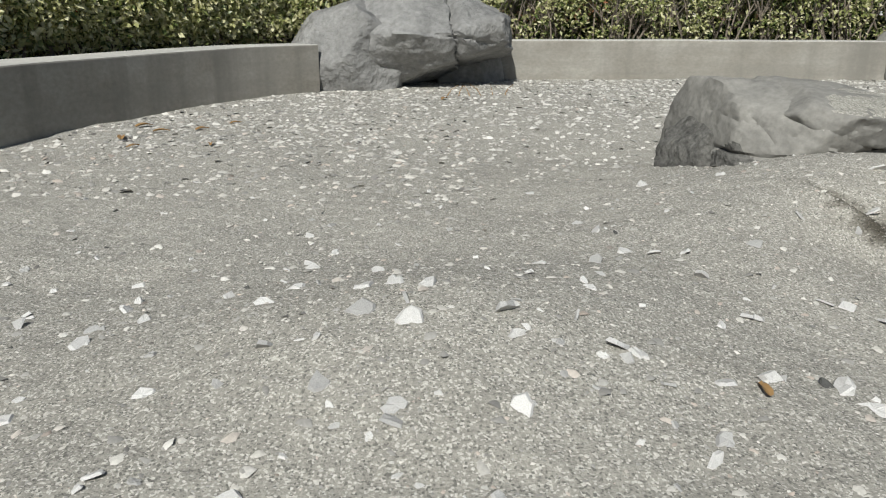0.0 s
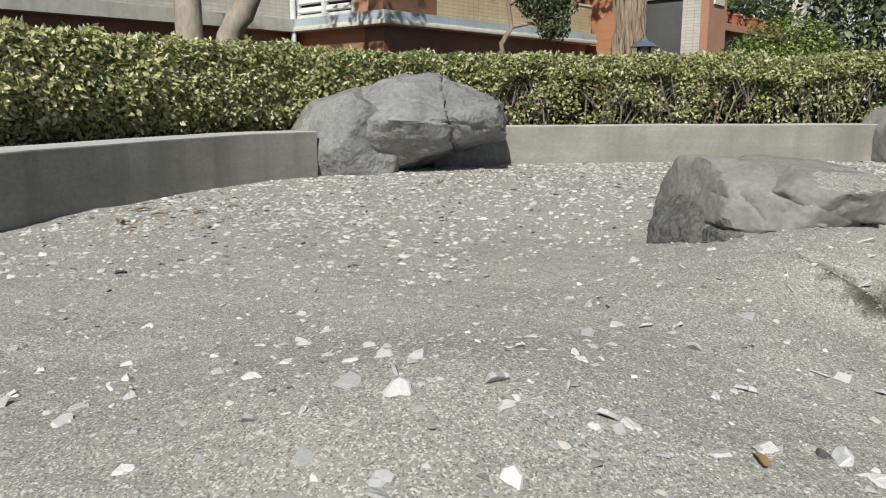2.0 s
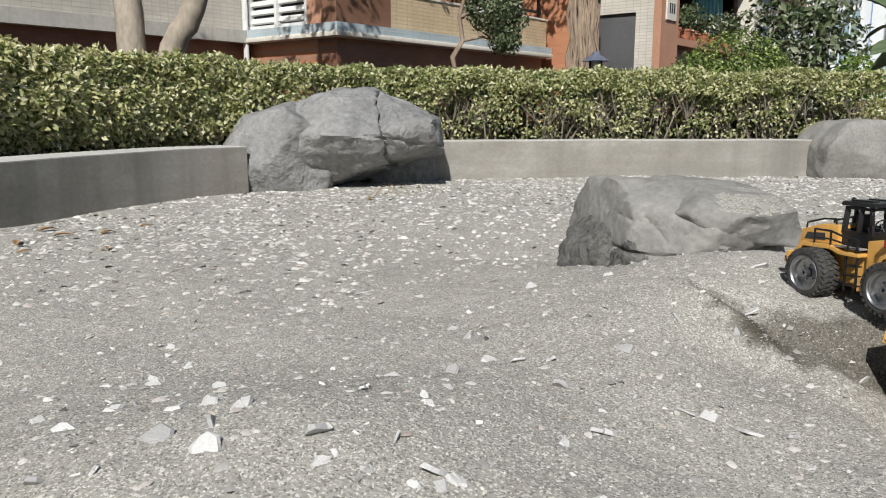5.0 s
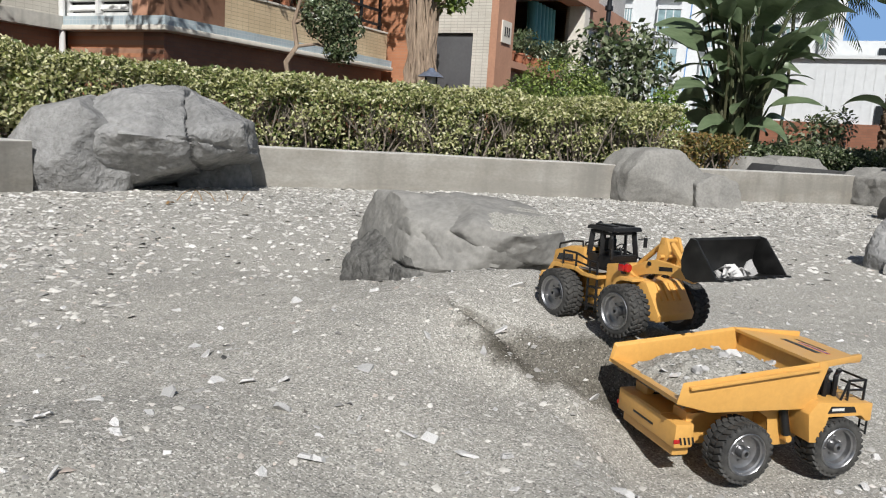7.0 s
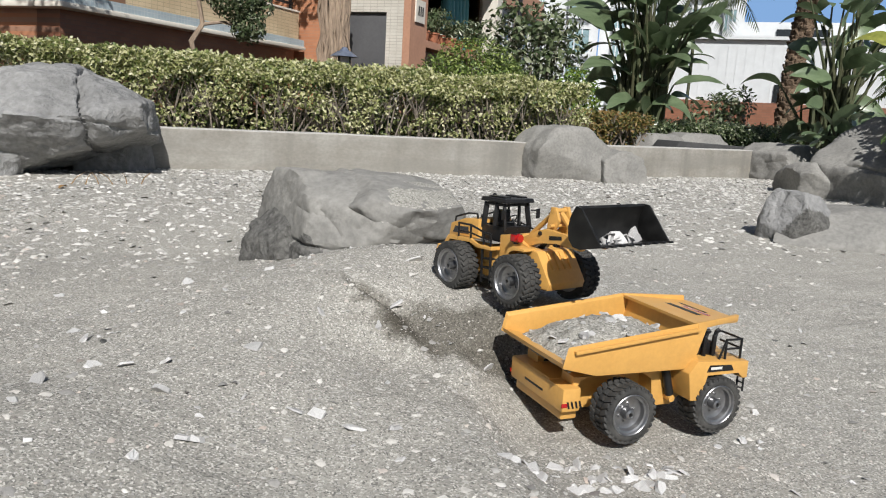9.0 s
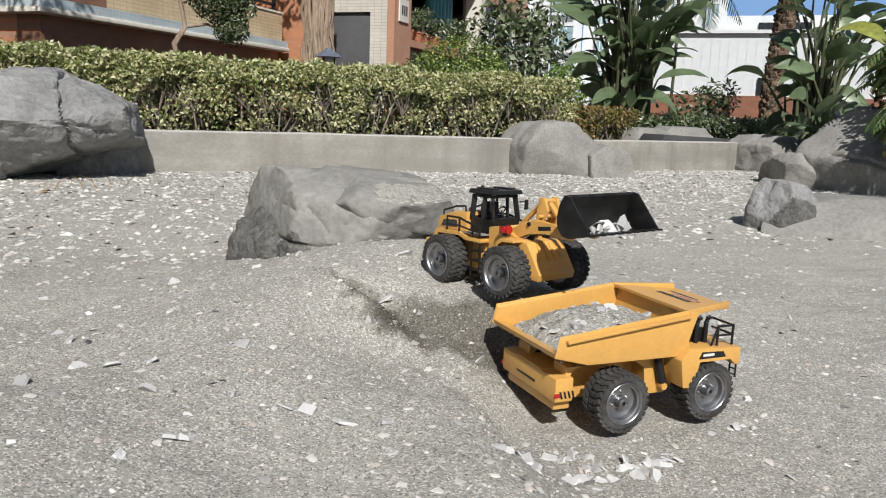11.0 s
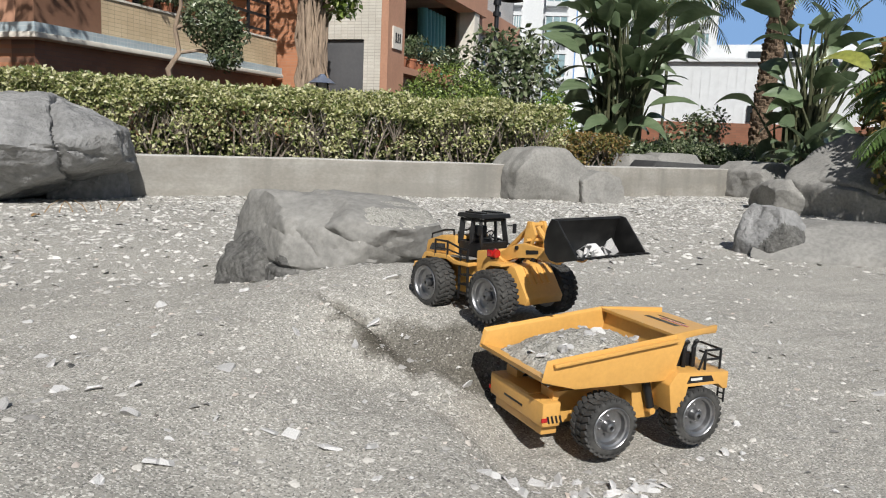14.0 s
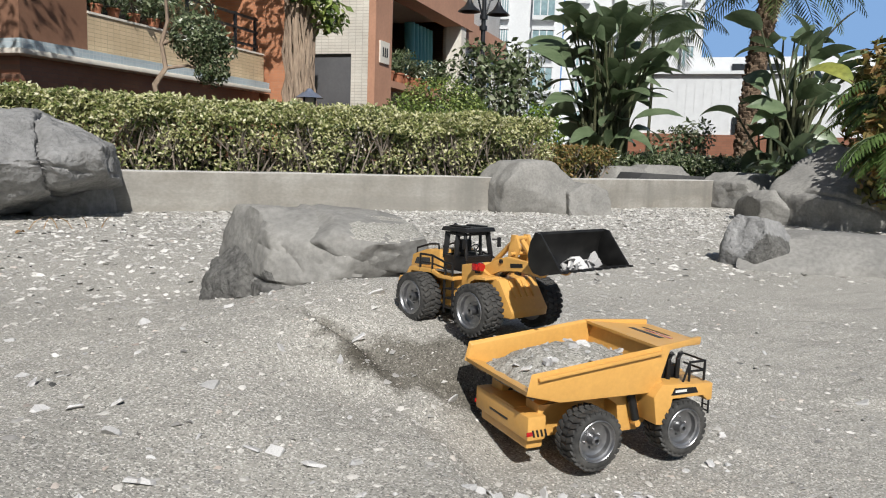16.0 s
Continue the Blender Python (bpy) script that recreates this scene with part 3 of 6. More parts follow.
def wall_run(name, pts, label, thick=0.2, top=WALL_TOP, foot=-0.35):
    """A cast concrete kerb wall along points, its face on the line and its thickness behind."""
    ps = [Vector(p).to_3d() for p in pts]
    fine = []
    for i in range(len(ps) - 1):
        p0, p1, p2, p3 = ps[max(i - 1, 0)], ps[i], ps[i + 1], ps[min(i + 2, len(ps) - 1)]
        for k in range(8):
            t = k / 8
            fine.append(0.5 * (2 * p1 + (p2 - p0) * t + (2 * p0 - 5 * p1 + 4 * p2 - p3) * t * t + (3 * p1 - p0 - 3 * p2 + p3) * t ** 3))
    fine.append(ps[-1])
    prof = [(0.0, foot), (0.0, top - 0.006), (0.002, top - 0.002), (0.006, top), (thick - 0.013, top), (thick - 0.003, top - 0.006), (thick, top - 0.014), (thick, foot)]
    bm = bmesh.new()
    rings = []
    for i, p in enumerate(fine):
        d = (fine[min(i + 1, len(fine) - 1)] - fine[max(i - 1, 0)]).normalized()
        out = Vector((-d.y, d.x, 0))
        rings.append([bm.verts.new(p + out * (o + 0.003 * noise.noise(p * 2.0 + Vector((0, 0, z * 4)))) + Vector((0, 0, z + 0.004 * noise.noise(p * 3)))) for o, z in prof])
    for r0, r1 in zip(rings, rings[1:]):
        for k in range(len(prof) - 1):
            # top faces take the paler concrete that carries the sunlight in its colour
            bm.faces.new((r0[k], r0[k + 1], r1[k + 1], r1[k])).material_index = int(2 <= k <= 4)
        bm.faces.new((r0[-1], r0[0], r1[0], r1[-1]))
    bm.faces.new(rings[0])
    bm.faces.new(rings[-1][::-1])
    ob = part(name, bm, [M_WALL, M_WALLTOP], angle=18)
    return tagged(ob, label, "low wall", kind="structure")


wall_run("wall_west", WALL_LINE[:8], "curved low grey concrete planter wall")
wall_run("wall_north", WALL_LINE[10:16], "long low grey concrete planter wall")
wall_run("wall_east", WALL_LINE[15:21], "low grey concrete planter wall beside rocks")
wall_run("wall_south", WALL_LINE[20:], "low grey concrete wall closing the sand basin")

# ---- rocks ----
boulder = rock("boulder", pose(-0.12, 3.86, 0.205, 0, 0, 0), (0.47, 0.46, 0.265),
     [(-0.10, 0.0, 1, 0.95), (-0.60, 0.0, 0.80, 0.86), (0.0, -0.40, 0.92, 0.86), (0.05, -0.80, 0.60, 0.80), (-0.50, -0.66, 0.56, 0.78), (0.30, -0.90, 0.10, 0.93), (-0.04, -0.86, -0.50, 0.73), (0.34, -0.84, -0.42, 0.78), (0.64, -0.06, 0.77, 0.86), (0.98, -0.1, 0.10, 0.91),
      (0.50, -0.30, -0.80, 0.63), (0.12, -0.50, -0.85, 0.80), (-1, 0, 0, 0.90), (-0.72, -0.69, -0.08, 0.80), (0, 1, 0.1, 0.95), (0.1, 0, -1, 0.80)], 3, M_ROCK,
     "large angular dark grey boulder resting against the wall", rough=0.095, sub=6, soft=110, facets=0.30,
     cracks=[(0.40, 0, 0, 1, 0, 0.10, 0.026, 0.11), (-0.2, 0, 0.46, -0.38, 0, 1, 0.03, 0.03), (0.3, 0, 0.10, 0.30, 0, 1, 0.025, 0.03)])
rock("shoulder", pose(-0.47, 3.76, 0.125, 0, 0, 14), (0.245, 0.32, 0.27),
     [(-0.28, -0.05, 1, 0.83), (-0.85, -0.1, 0.62, 0.86), (-1, -0.1, -0.1, 0.90), (-0.55, -0.75, 0.42, 0.76), (0.20, -0.98, -0.10, 0.86), (-0.15, -0.90, -0.40, 0.82), (0.5, -0.3, 1, 0.95), (1, 0, 0, 1), (0, 1, 0, 1), (0, 0, -1, 0.8)], 5, M_ROCK,
     "", rough=0.05, sub=5, soft=80, facets=0.14, parent=boulder)
rock("foot", pose(0.14, 4.12, 0.06, 0, 0, 0), (0.18, 0.26, 0.19),
     [(0, 0, 1, 1), (1, -0.1, 0.2, 0.88), (0, -1, 0.1, 0.88), (-1, 0, 0, 1), (0, 1, 0, 1), (0, 0, -1, 0.9), (0.7, -0.7, 0, 0.9)], 8, M_ROCK,
     "", rough=0.05, sub=5, soft=50, facets=0.15, parent=boulder)
mid_rock = rock("rock", pose(0.795, 1.735, 0.015, 0, 0, 4), (0.225, 0.25, 0.20),
     [(0.05, 0.12, 1, 0.92), (-1, -0.12, 0.16, 0.84), (-0.62, -0.75, 0.26, 0.86), (-0.20, -0.45, 0.86, 0.90), (0.10, -0.40, 0.90, 0.84), (0.06, -0.97, -0.24, 0.70), (0.86, -0.06, 0.50, 0.84), (0.68, -0.72, 0.10, 0.84), (0, 1, 0.2, 1.0), (0, 0, -1, 1.0), (1, -0.2, 0.0, 0.95)], 7, M_ROCKDUST,
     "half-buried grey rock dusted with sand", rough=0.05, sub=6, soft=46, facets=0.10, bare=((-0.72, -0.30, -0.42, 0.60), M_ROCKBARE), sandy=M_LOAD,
     cracks=[(0.1, 0, 0.30, -0.10, 0, 1, 0.018, 0.05), (-0.45, 0, 0.25, 1, 0, 0.5, 0.012, 0.022), (-0.70, 0, 0.55, 0.3, 0, 1, 0.012, 0.02)])
rock("cap", pose(0.835, 1.675, 0.135, 3, 4, -8), (0.150, 0.19, 0.062),
     [(0.1, 0.1, 1, 0.85), (-0.9, -0.3, 0.5, 0.86), (-0.3, -0.95, 0.10, 0.90), (0.5, -0.9, 0.0, 0.92), (0.05, -0.6, 0.85, 0.88), (1, 0, 0.3, 0.9), (0, 1, 0, 1), (0, -0.5, -0.9, 0.85), (-0.7, -0.7, -0.3, 0.86), (0.2, -1, -0.2, 0.84)], 15, M_ROCKDUST,
     "", rough=0.08, sub=5, soft=50, facets=0.22, parent=mid_rock, sandy=M_LOAD)
rock("spur", pose(0.605, 1.765, 0.0, 0, 0, 20), (0.058, 0.09, 0.10),
     [(-0.5, 0, 1, 0.85), (-1, -0.2, 0.3, 0.88), (-0.3, -1, 0.3, 0.85), (0.6, -0.8, 0.5, 0.9), (1, 0, 0, 1), (0, 1, 0, 1), (0, 0, -1, 1)], 9, M_ROCKBARE,
     "", rough=0.09, sub=5, soft=60, facets=0.5, parent=mid_rock)
rock("rock", pose(2.66, 4.28, 0.10, 0, 0, 4), (0.28, 0.22, 0.215),
     [(-0.1, 0, 1, 0.95), (-0.8, 0, 0.6, 0.95), (0.75, 0, 0.65, 0.85), (-1, 0, -0.05, 0.93), (1, 0, 0.1, 0.93), (0, -1, 0.3, 0.88), (-0.4, -1, -0.4, 0.85), (0, 1, 0, 1), (0, 0, -1, 0.9)], 11, M_ROCKDUST,
     "rounded grey rock set against the wall", rough=0.06, facets=0.12, soft=24, sub=5)
rock("rock", pose(2.97, 4.14, 0.055, 0, 0, -8), (0.15, 0.15, 0.135),
     [(-0.1, 0, 1, 0.88), (-0.6, 0, 1, 0.95), (1, 0, 0.2, 0.8), (0.5, 0, 1, 0.85), (0, -1, 0.2, 0.85), (-1, 0, 0, 1), (0, 1, 0, 1), (0, 0, -1, 0.9)], 13, M_ROCKDUST,
     "small grey rock beside a larger one", rough=0.06, facets=0.2, soft=40)
rock("rock", pose(4.74, 4.66, 0.12, 0, 0, 10), (0.24, 0.22, 0.155),
     [(0, 0, 1, 0.88), (-0.7, 0, 0.8, 0.95), (0.7, 0, 0.8, 0.95), (-1, 0, 0, 0.97), (1, 0, 0, 0.97), (0, -1, 0.25, 0.9), (0, 1, 0, 1), (0, 0, -1, 0.9)], 17, M_ROCKDUST,
     "grey rock closing the end of the wall", rough=0.07, facets=0.25, soft=40)
tall_rock = rock("rock", pose(4.32, 3.18, 0.03, 0, 0, -8), (0.54, 0.46, 0.44),
     [(-0.05, -0.1, 1, 0.95), (-0.66, -0.20, 0.72, 0.78), (-0.98, -0.2, -0.05, 0.84), (0.45, 0, 0.85, 0.76), (-0.25, -0.72, 0.64, 0.66), (0, 1, 0, 1), (0, 0, -1, 0.95), (1, 0, 0, 1), (-0.55, -0.85, 0.10, 0.78), (0.30, -0.95, 0.15, 0.80)], 19, M_ROCKDUST,
     "tall grey rock overhung by a fern", rough=0.07, soft=90, sub=6, facets=0.20, cracks=[(-0.35, 0, 0.1, 0.5, 0, 1, 0.03, 0.05)])
rock("ledge", pose(3.98, 3.54, 0.02, 0, 0, -30), (0.23, 0.26, 0.175),
     [(-0.1, 0.15, 1, 0.88), (-1, -0.2, -0.12, 0.88), (-0.3, -0.95, -0.2, 0.82), (0.3, -0.8, 0.6, 0.86), (1, 0, 0, 1), (0, 1, 0, 1), (0, 0, -1, 0.9)], 21, M_ROCKDUST,
     "", rough=0.06, sub=5, soft=80, facets=0.2, parent=tall_rock)
rock("rock", pose(2.42, 2.14, 0.005, 0, 0, 8), (0.108, 0.11, 0.155),
     [(0.15, 0, 1, 0.86), (-0.80, -0.1, 0.58, 0.82), (0.8, 0, 0.8, 0.95), (-1, 0, -0.1, 0.95), (1, 0, 0, 0.9), (-0.3, -1, -0.22, 0.82), (0, 1, 0, 1), (0, 0, -1, 0.95), (0.1, -0.9, 0.8, 0.84), (0.7, -1, -0.1, 0.88)], 23, M_ROCK,
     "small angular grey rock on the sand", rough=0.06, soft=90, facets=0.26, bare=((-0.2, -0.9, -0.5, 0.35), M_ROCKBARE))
rock("flat_rock", pose(2.76, 2.00, -0.008, 0, 0, -46), (0.40, 0.26, 0.125),
     [(0, 0.1, 1, 0.80), (-0.7, 0, 0.8, 0.92), (0.7, 0, 0.8, 0.95), (-1, 0, 0, 0.97), (1, 0, 0, 0.97), (0, -0.8, 0.6, 0.80), (0.2, -1, 0.1, 0.88), (0, 1, 0, 1), (0, 0, -1, 0.9)], 29, M_ROCKDUST,
     "low sandy rock shelf among taller rocks", rough=0.07, facets=0.22, soft=40)
rock("flat_stone", pose(4.30, 5.65, 0.19, 0, 0, 10), (0.20, 0.16, 0.10),
     [(0, 0, 1, 0.8), (-1, 0, 0.4, 0.95), (1, 0, 0.4, 0.95), (0, -1, 0.4, 0.9), (0, 1, 0, 1), (0, 0, -1, 0.9)], 37, M_ROCKDUST, "flat pale grey stone behind the wall", rough=0.08, soft=18, sub=4)
rock("flat_stone", pose(4.72, 5.7, 0.20, 0, 0, -10), (0.24, 0.18, 0.11),
     [(0, 0, 1, 0.8), (-1, 0, 0.6, 0.95), (1, 0, 0.4, 0.95), (0, -1, 0.4, 0.9), (0, 1, 0, 1), (0, 0, -1, 0.9)], 38, M_ROCKDUST, "flat pale grey stone behind the wall", rough=0.08, soft=18, sub=4)
slab_bm = bmesh.new()
prism(slab_bm, [(-0.46, 0.0), (0.46, -0.01), (0.44, 0.045), (-0.40, 0.07)], -0.13, 0.13, 0.01)
tagged(part("stone_slab", slab_bm, M_SLAB, at=pose(4.32, 5.02, 0.165, 0, 0, 6)), "thin dark stone slab lying behind the wall", "slab")
# ---- hedges ----
def along(line, s):
    """The place and the direction s metres along a line."""
    for (x0, y0), (x1, y1) in zip(line, line[1:]):
        d = math.hypot(x1 - x0, y1 - y0)
        if s <= d:
            return Vector((x0 + (x1 - x0) * s / d, y0 + (y1 - y0) * s / d, 0)), Vector(((x1 - x0) / d, (y1 - y0) / d, 0))
        s -= d
    return Vector((x1, y1, 0)), Vector(((x1 - x0) / d, (y1 - y0) / d, 0))


def hedge(name, line, depth, low, high, count, leaf, material, label, seed, bare=0.35, twigs=200, category="hedge", bright_leaf=None):
    """A clipped hedge: leaves in its front, top and inside, on twigs that show through at its foot."""
    rng = np.random.default_rng(seed)
    total = sum(math.hypot(b[0] - a[0], b[1] - a[1]) for a, b in zip(line, line[1:]))
    root, _ = along(line, total / 2)
    base = thing(name, pose(root.x, root.y, low), label, category, kind="stuff")
    pts, face, grow = [], [], []
    for _ in range(count):
        s = rng.random() * total
        p, d = along(line, s)
        back = Vector((-d.y, d.x, 0))
        wav = 0.03 * noise.noise(Vector((s * 2.6, seed, 0))) + 0.02 * noise.noise(Vector((s * 9, seed, 3)))
        pick = rng.random()
        top = high + wav + 0.02 * noise.noise(Vector((s * 20, seed, 7)))
        if pick < 0.52:
            h = low + (top - low) * (rng.random() ** 0.72)
            clump = noise.noise(Vector((s * 5, h * 7, seed)))
            t = abs(rng.normal()) * 0.04 + max(0, (0.13 if s > 0.5 * total else 0.08) * clump)
            thin = bare + (0.22 if s > 0.5 * total else -0.36) + 0.12 * noise.noise(Vector((s * 3, seed, 11)))
            if (h - low) / (top - low) < thin and rng.random() < (0.86 if s > 0.5 * total else 0.66) + 0.5 * clump:
                t += 0.16 * rng.random()
                if rng.random() < (0.9 if s > 0.5 * total else 0.72):
                    continue
            bulge = 0.045 * math.sin(math.pi * min(1, (h - low) / (top - low)))
            q = p + back * (t - bulge + 0.5 * wav) + Vector((0, 0, h))
            f = Vector((0, 0, 0.75)) - back * 0.7
        elif pick < 0.80:
            t = rng.random() * depth
            q = p + back * (t - 0.03) + Vector((0, 0, top - abs(rng.normal()) * 0.04 - 0.05 * max(0, 1 - t / 0.12) ** 2))
            f = Vector((0, 0, 1)) - back * 0.2
        else:
            q = p + back * (0.28 + rng.random() * (depth - 0.28)) + Vector((0, 0, low + rng.random() * (top - low)))
            f = Vector((0, 0, 1))
        pts.append(q)
        face.append(f)
        grow.append(1.0 + (0.40 * max(0.0, 1 - s / (0.60 * total)) if bright_leaf else 0.0))
    pts, face = np.array(pts) - np.array((root.x, root.y, low)), np.array(face)
    v, f = leaf_cloud(pts, face, leaf * np.array(grow) * (0.6 + 0.7 * rng.random(len(pts))), rng, aspect=0.52, wild=0.85)
    # share of brightened leaves grows towards the start of the line
    pale = np.repeat(rng.random(len(pts)) < 2.4 * (np.array(grow) - 1.0), 4)
    raw_mesh("foliage", v, f[~pale], material, base)
    if pale.any() and bright_leaf:
        raw_mesh("young_foliage", v, f[pale], bright_leaf, base, "pale yellow variegated leaves, brightened as if lit from above")
    # inner leaves use a darker green, so the hedge's inner shade is painted in
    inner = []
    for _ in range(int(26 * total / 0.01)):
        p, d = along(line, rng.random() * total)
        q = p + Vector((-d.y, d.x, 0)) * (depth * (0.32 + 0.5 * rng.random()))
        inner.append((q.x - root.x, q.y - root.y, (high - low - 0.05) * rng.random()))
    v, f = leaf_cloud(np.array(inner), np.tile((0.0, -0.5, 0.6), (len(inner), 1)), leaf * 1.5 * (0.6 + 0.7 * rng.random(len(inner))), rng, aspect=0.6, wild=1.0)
    raw_mesh("inner_foliage", v, f, M_GREEN, base, "leaves coloured dark for the shade inside the hedge")
    bm = bmesh.new()
    for _ in range(twigs):
        s = rng.random() * total
        if s < 0.5 * total and rng.random() < 0.6:
            continue
        p, d = along(line, s)
        back = Vector((-d.y, d.x, 0))
        a = p + back * (0.03 + 0.18 * rng.random()) - Vector((root.x, root.y, 0))
        lean = d * 0.42 * (rng.random() - 0.5) - back * rng.random() * 0.07
        hgt = (high - low) * (0.5 + 0.4 * rng.random())
        m1 = a + lean * 0.5 + Vector((rng.normal() * 0.015, 0, hgt * 0.5))
        tube(bm, [a - Vector((0, 0, 0.04)), m1, a + lean + Vector((0, 0, hgt))], [0.007, 0.005, 0.0025], seg=5)
        for _ in range(2):
            tube(bm, [m1, m1 + Vector((0.12 * (rng.random() - 0.5), -0.06 * rng.random(), 0.04 + 0.10 * rng.random()))], [0.0045, 0.002], seg=4)
    part("branches", bm, M_TWIG, base)
    return base


HEDGE_LINE = [(-2.9, 0.95), (-2.3, 1.3), (-1.55, 2.3), (-1.25, 3.05), (-0.85, 3.75), (-0.25, 4.25), (0.4, 4.47), (1.3, 4.56), (2.3, 4.60), (3.02, 4.64)]
hedge("hedge", HEDGE_LINE, 0.75, 0.16, 0.585, 190000, 0.0255, M_LEAF, "clipped variegated yellow-green hedge behind the concrete wall", 5, bare=0.5, twigs=430, bright_leaf=M_LEAF_BRIGHT)
hedge("hedge", [(3.10, 5.05), (3.95, 5.25)], 0.4, 0.15, 0.42, 4200, 0.030, M_RUST, "low reddish-green clipped hedge", 6, twigs=40)
hedge("hedge", [(4.6, 6.2), (6.2, 6.3), (9.5, 6.8)], 0.5, 0.15, 0.40, 9000, 0.035, M_OLIVE, "low mixed green and russet border hedge", 8, twigs=60)


# ---- trees and shrubs ----
def shell_points(rng, n, centre, half, fill=0.35):
    d = rng.normal(size=(n, 3))
    d /= np.linalg.norm(d, axis=1)[:, None]
    r = np.where(rng.random(n) < fill, rng.random(n) ** 0.5, 0.82 + 0.18 * rng.random(n))
    lump = np.array([1 + 0.22 * noise.noise(Vector(v) * 2.3 + Vector(centre)) for v in d])
    return np.asarray(centre) + d * (r * lump)[:, None] * np.asarray(half), d


def shrub(name, x, y, z, lumps, count, leaf, material, label, seed, stems=True, category="shrub", aspect=0.5, wild=0.7):
    """A bush or small crown of separate leaves round several lumps, on its stems."""
    rng = np.random.default_rng(seed)
    base = thing(name, pose(x, y, z), label, category)
    vs, fs, off = [], [], 0
    for cx, cy, cz, rx, ry, rz in lumps:
        share = max(30, int(count * rx * rz / sum(l[3] * l[5] for l in lumps)))
        p, d = shell_points(rng, share, (cx, cy, cz), (rx, ry, rz))
        keep = p[:, 2] > 0.02
        p, d = p[keep], d[keep]
        v, f = leaf_cloud(p, d * 0.8 + np.array([0, 0, 0.5]), leaf * (0.6 + 0.7 * rng.random(len(p))), rng, aspect, wild)
        vs.append(v), fs.append(f + off)
        off += len(v)
    raw_mesh("foliage", np.concatenate(vs), np.concatenate(fs), material, base)
    if stems:
        for cx, cy, cz, rx, ry, rz in lumps:
            for k in range(3):
                bm = bmesh.new()
                e = Vector((cx + rng.normal() * rx * 0.3, cy, cz + rz * 0.3))
                tube(bm, [(cx * 0.2, cy * 0.2, -0.05), (cx * 0.6 + rng.normal() * 0.03, cy * 0.6, cz * 0.5), e], [0.02, 0.014, 0.006], seg=6)
                part("stem", bm, M_TWIG, base)
    return base


def trunk_tree(x, y, pts, radii, crown, count, leaf, label, seed, bark, leaf_mat):
    rng = np.random.default_rng(seed)
    t = thing("tree", pose(x, y, 0.1), label, "tree")
    bm = bmesh.new()
    fine, rr = [], []
    P = [Vector(p) for p in pts]
    for i in range(len(P) - 1):
        for k in range(6):
            f = k / 6
            fine.append(P[i].lerp(P[i + 1], f) + Vector((0.012 * rng.normal(), 0.012 * rng.normal(), 0)))
            rr.append(radii[i] + (radii[i + 1] - radii[i]) * f)
    tube(bm, fine + [P[-1]], rr + [radii[-1]], seg=14)
    part("trunk", bm, bark, t)
    for c in crown:
        bm = bmesh.new()
        e = Vector(c[:3])
        mid = P[-1].lerp(e, 0.5) + Vector((0, 0, 0.12))
        tube(bm, [P[-1] - Vector((0, 0, 0.1)), mid, e], [radii[-1] * 0.7, radii[-1] * 0.4, 0.015], seg=8)
        part("limb", bm, bark, t)
    vs, fs, off = [], [], 0
    for c in crown:
        p, d = shell_points(rng, count // len(crown), c[:3], c[3:])
        v, f = leaf_cloud(p, d * 0.5 + np.array([0, 0, 0.7]), leaf * (0.6 + 0.7 * rng.random(len(p))), rng, 0.45, 0.7)
        vs.append(v), fs.append(f + off)
        off += len(v)
    raw_mesh("crown", np.concatenate(vs), np.concatenate(fs), leaf_mat, t)
    return t


trunk_tree(-2.22, 6.9, [(0, 0, -0.2), (0.0, 0, 0.7), (-0.03, 0, 1.7), (0.05, 0.1, 3.4)], [0.145, 0.12, 0.11, 0.09],
           [(-0.8, 0.3, 4.3, 0.8, 0.7, 0.5), (0.5, 0.5, 4.7, 0.8, 0.7, 0.5)], 700, 0.13, "smooth pale double-trunked garden tree", 31, M_BARK, M_GREEN)
trunk_tree(-1.98, 6.9, [(-0.08, 0, -0.2), (0.06, 0, 0.7), (0.30, 0, 1.1), (0.75, 0.1, 2.9)], [0.115, 0.105, 0.10, 0.07],
           [(1.0, 0.3, 3.9, 0.7, 0.6, 0.5), (1.7, 0.5, 4.3, 0.7, 0.6, 0.5)], 600, 0.13, "leaning pale smooth-barked garden tree", 32, M_BARK, M_GREEN)


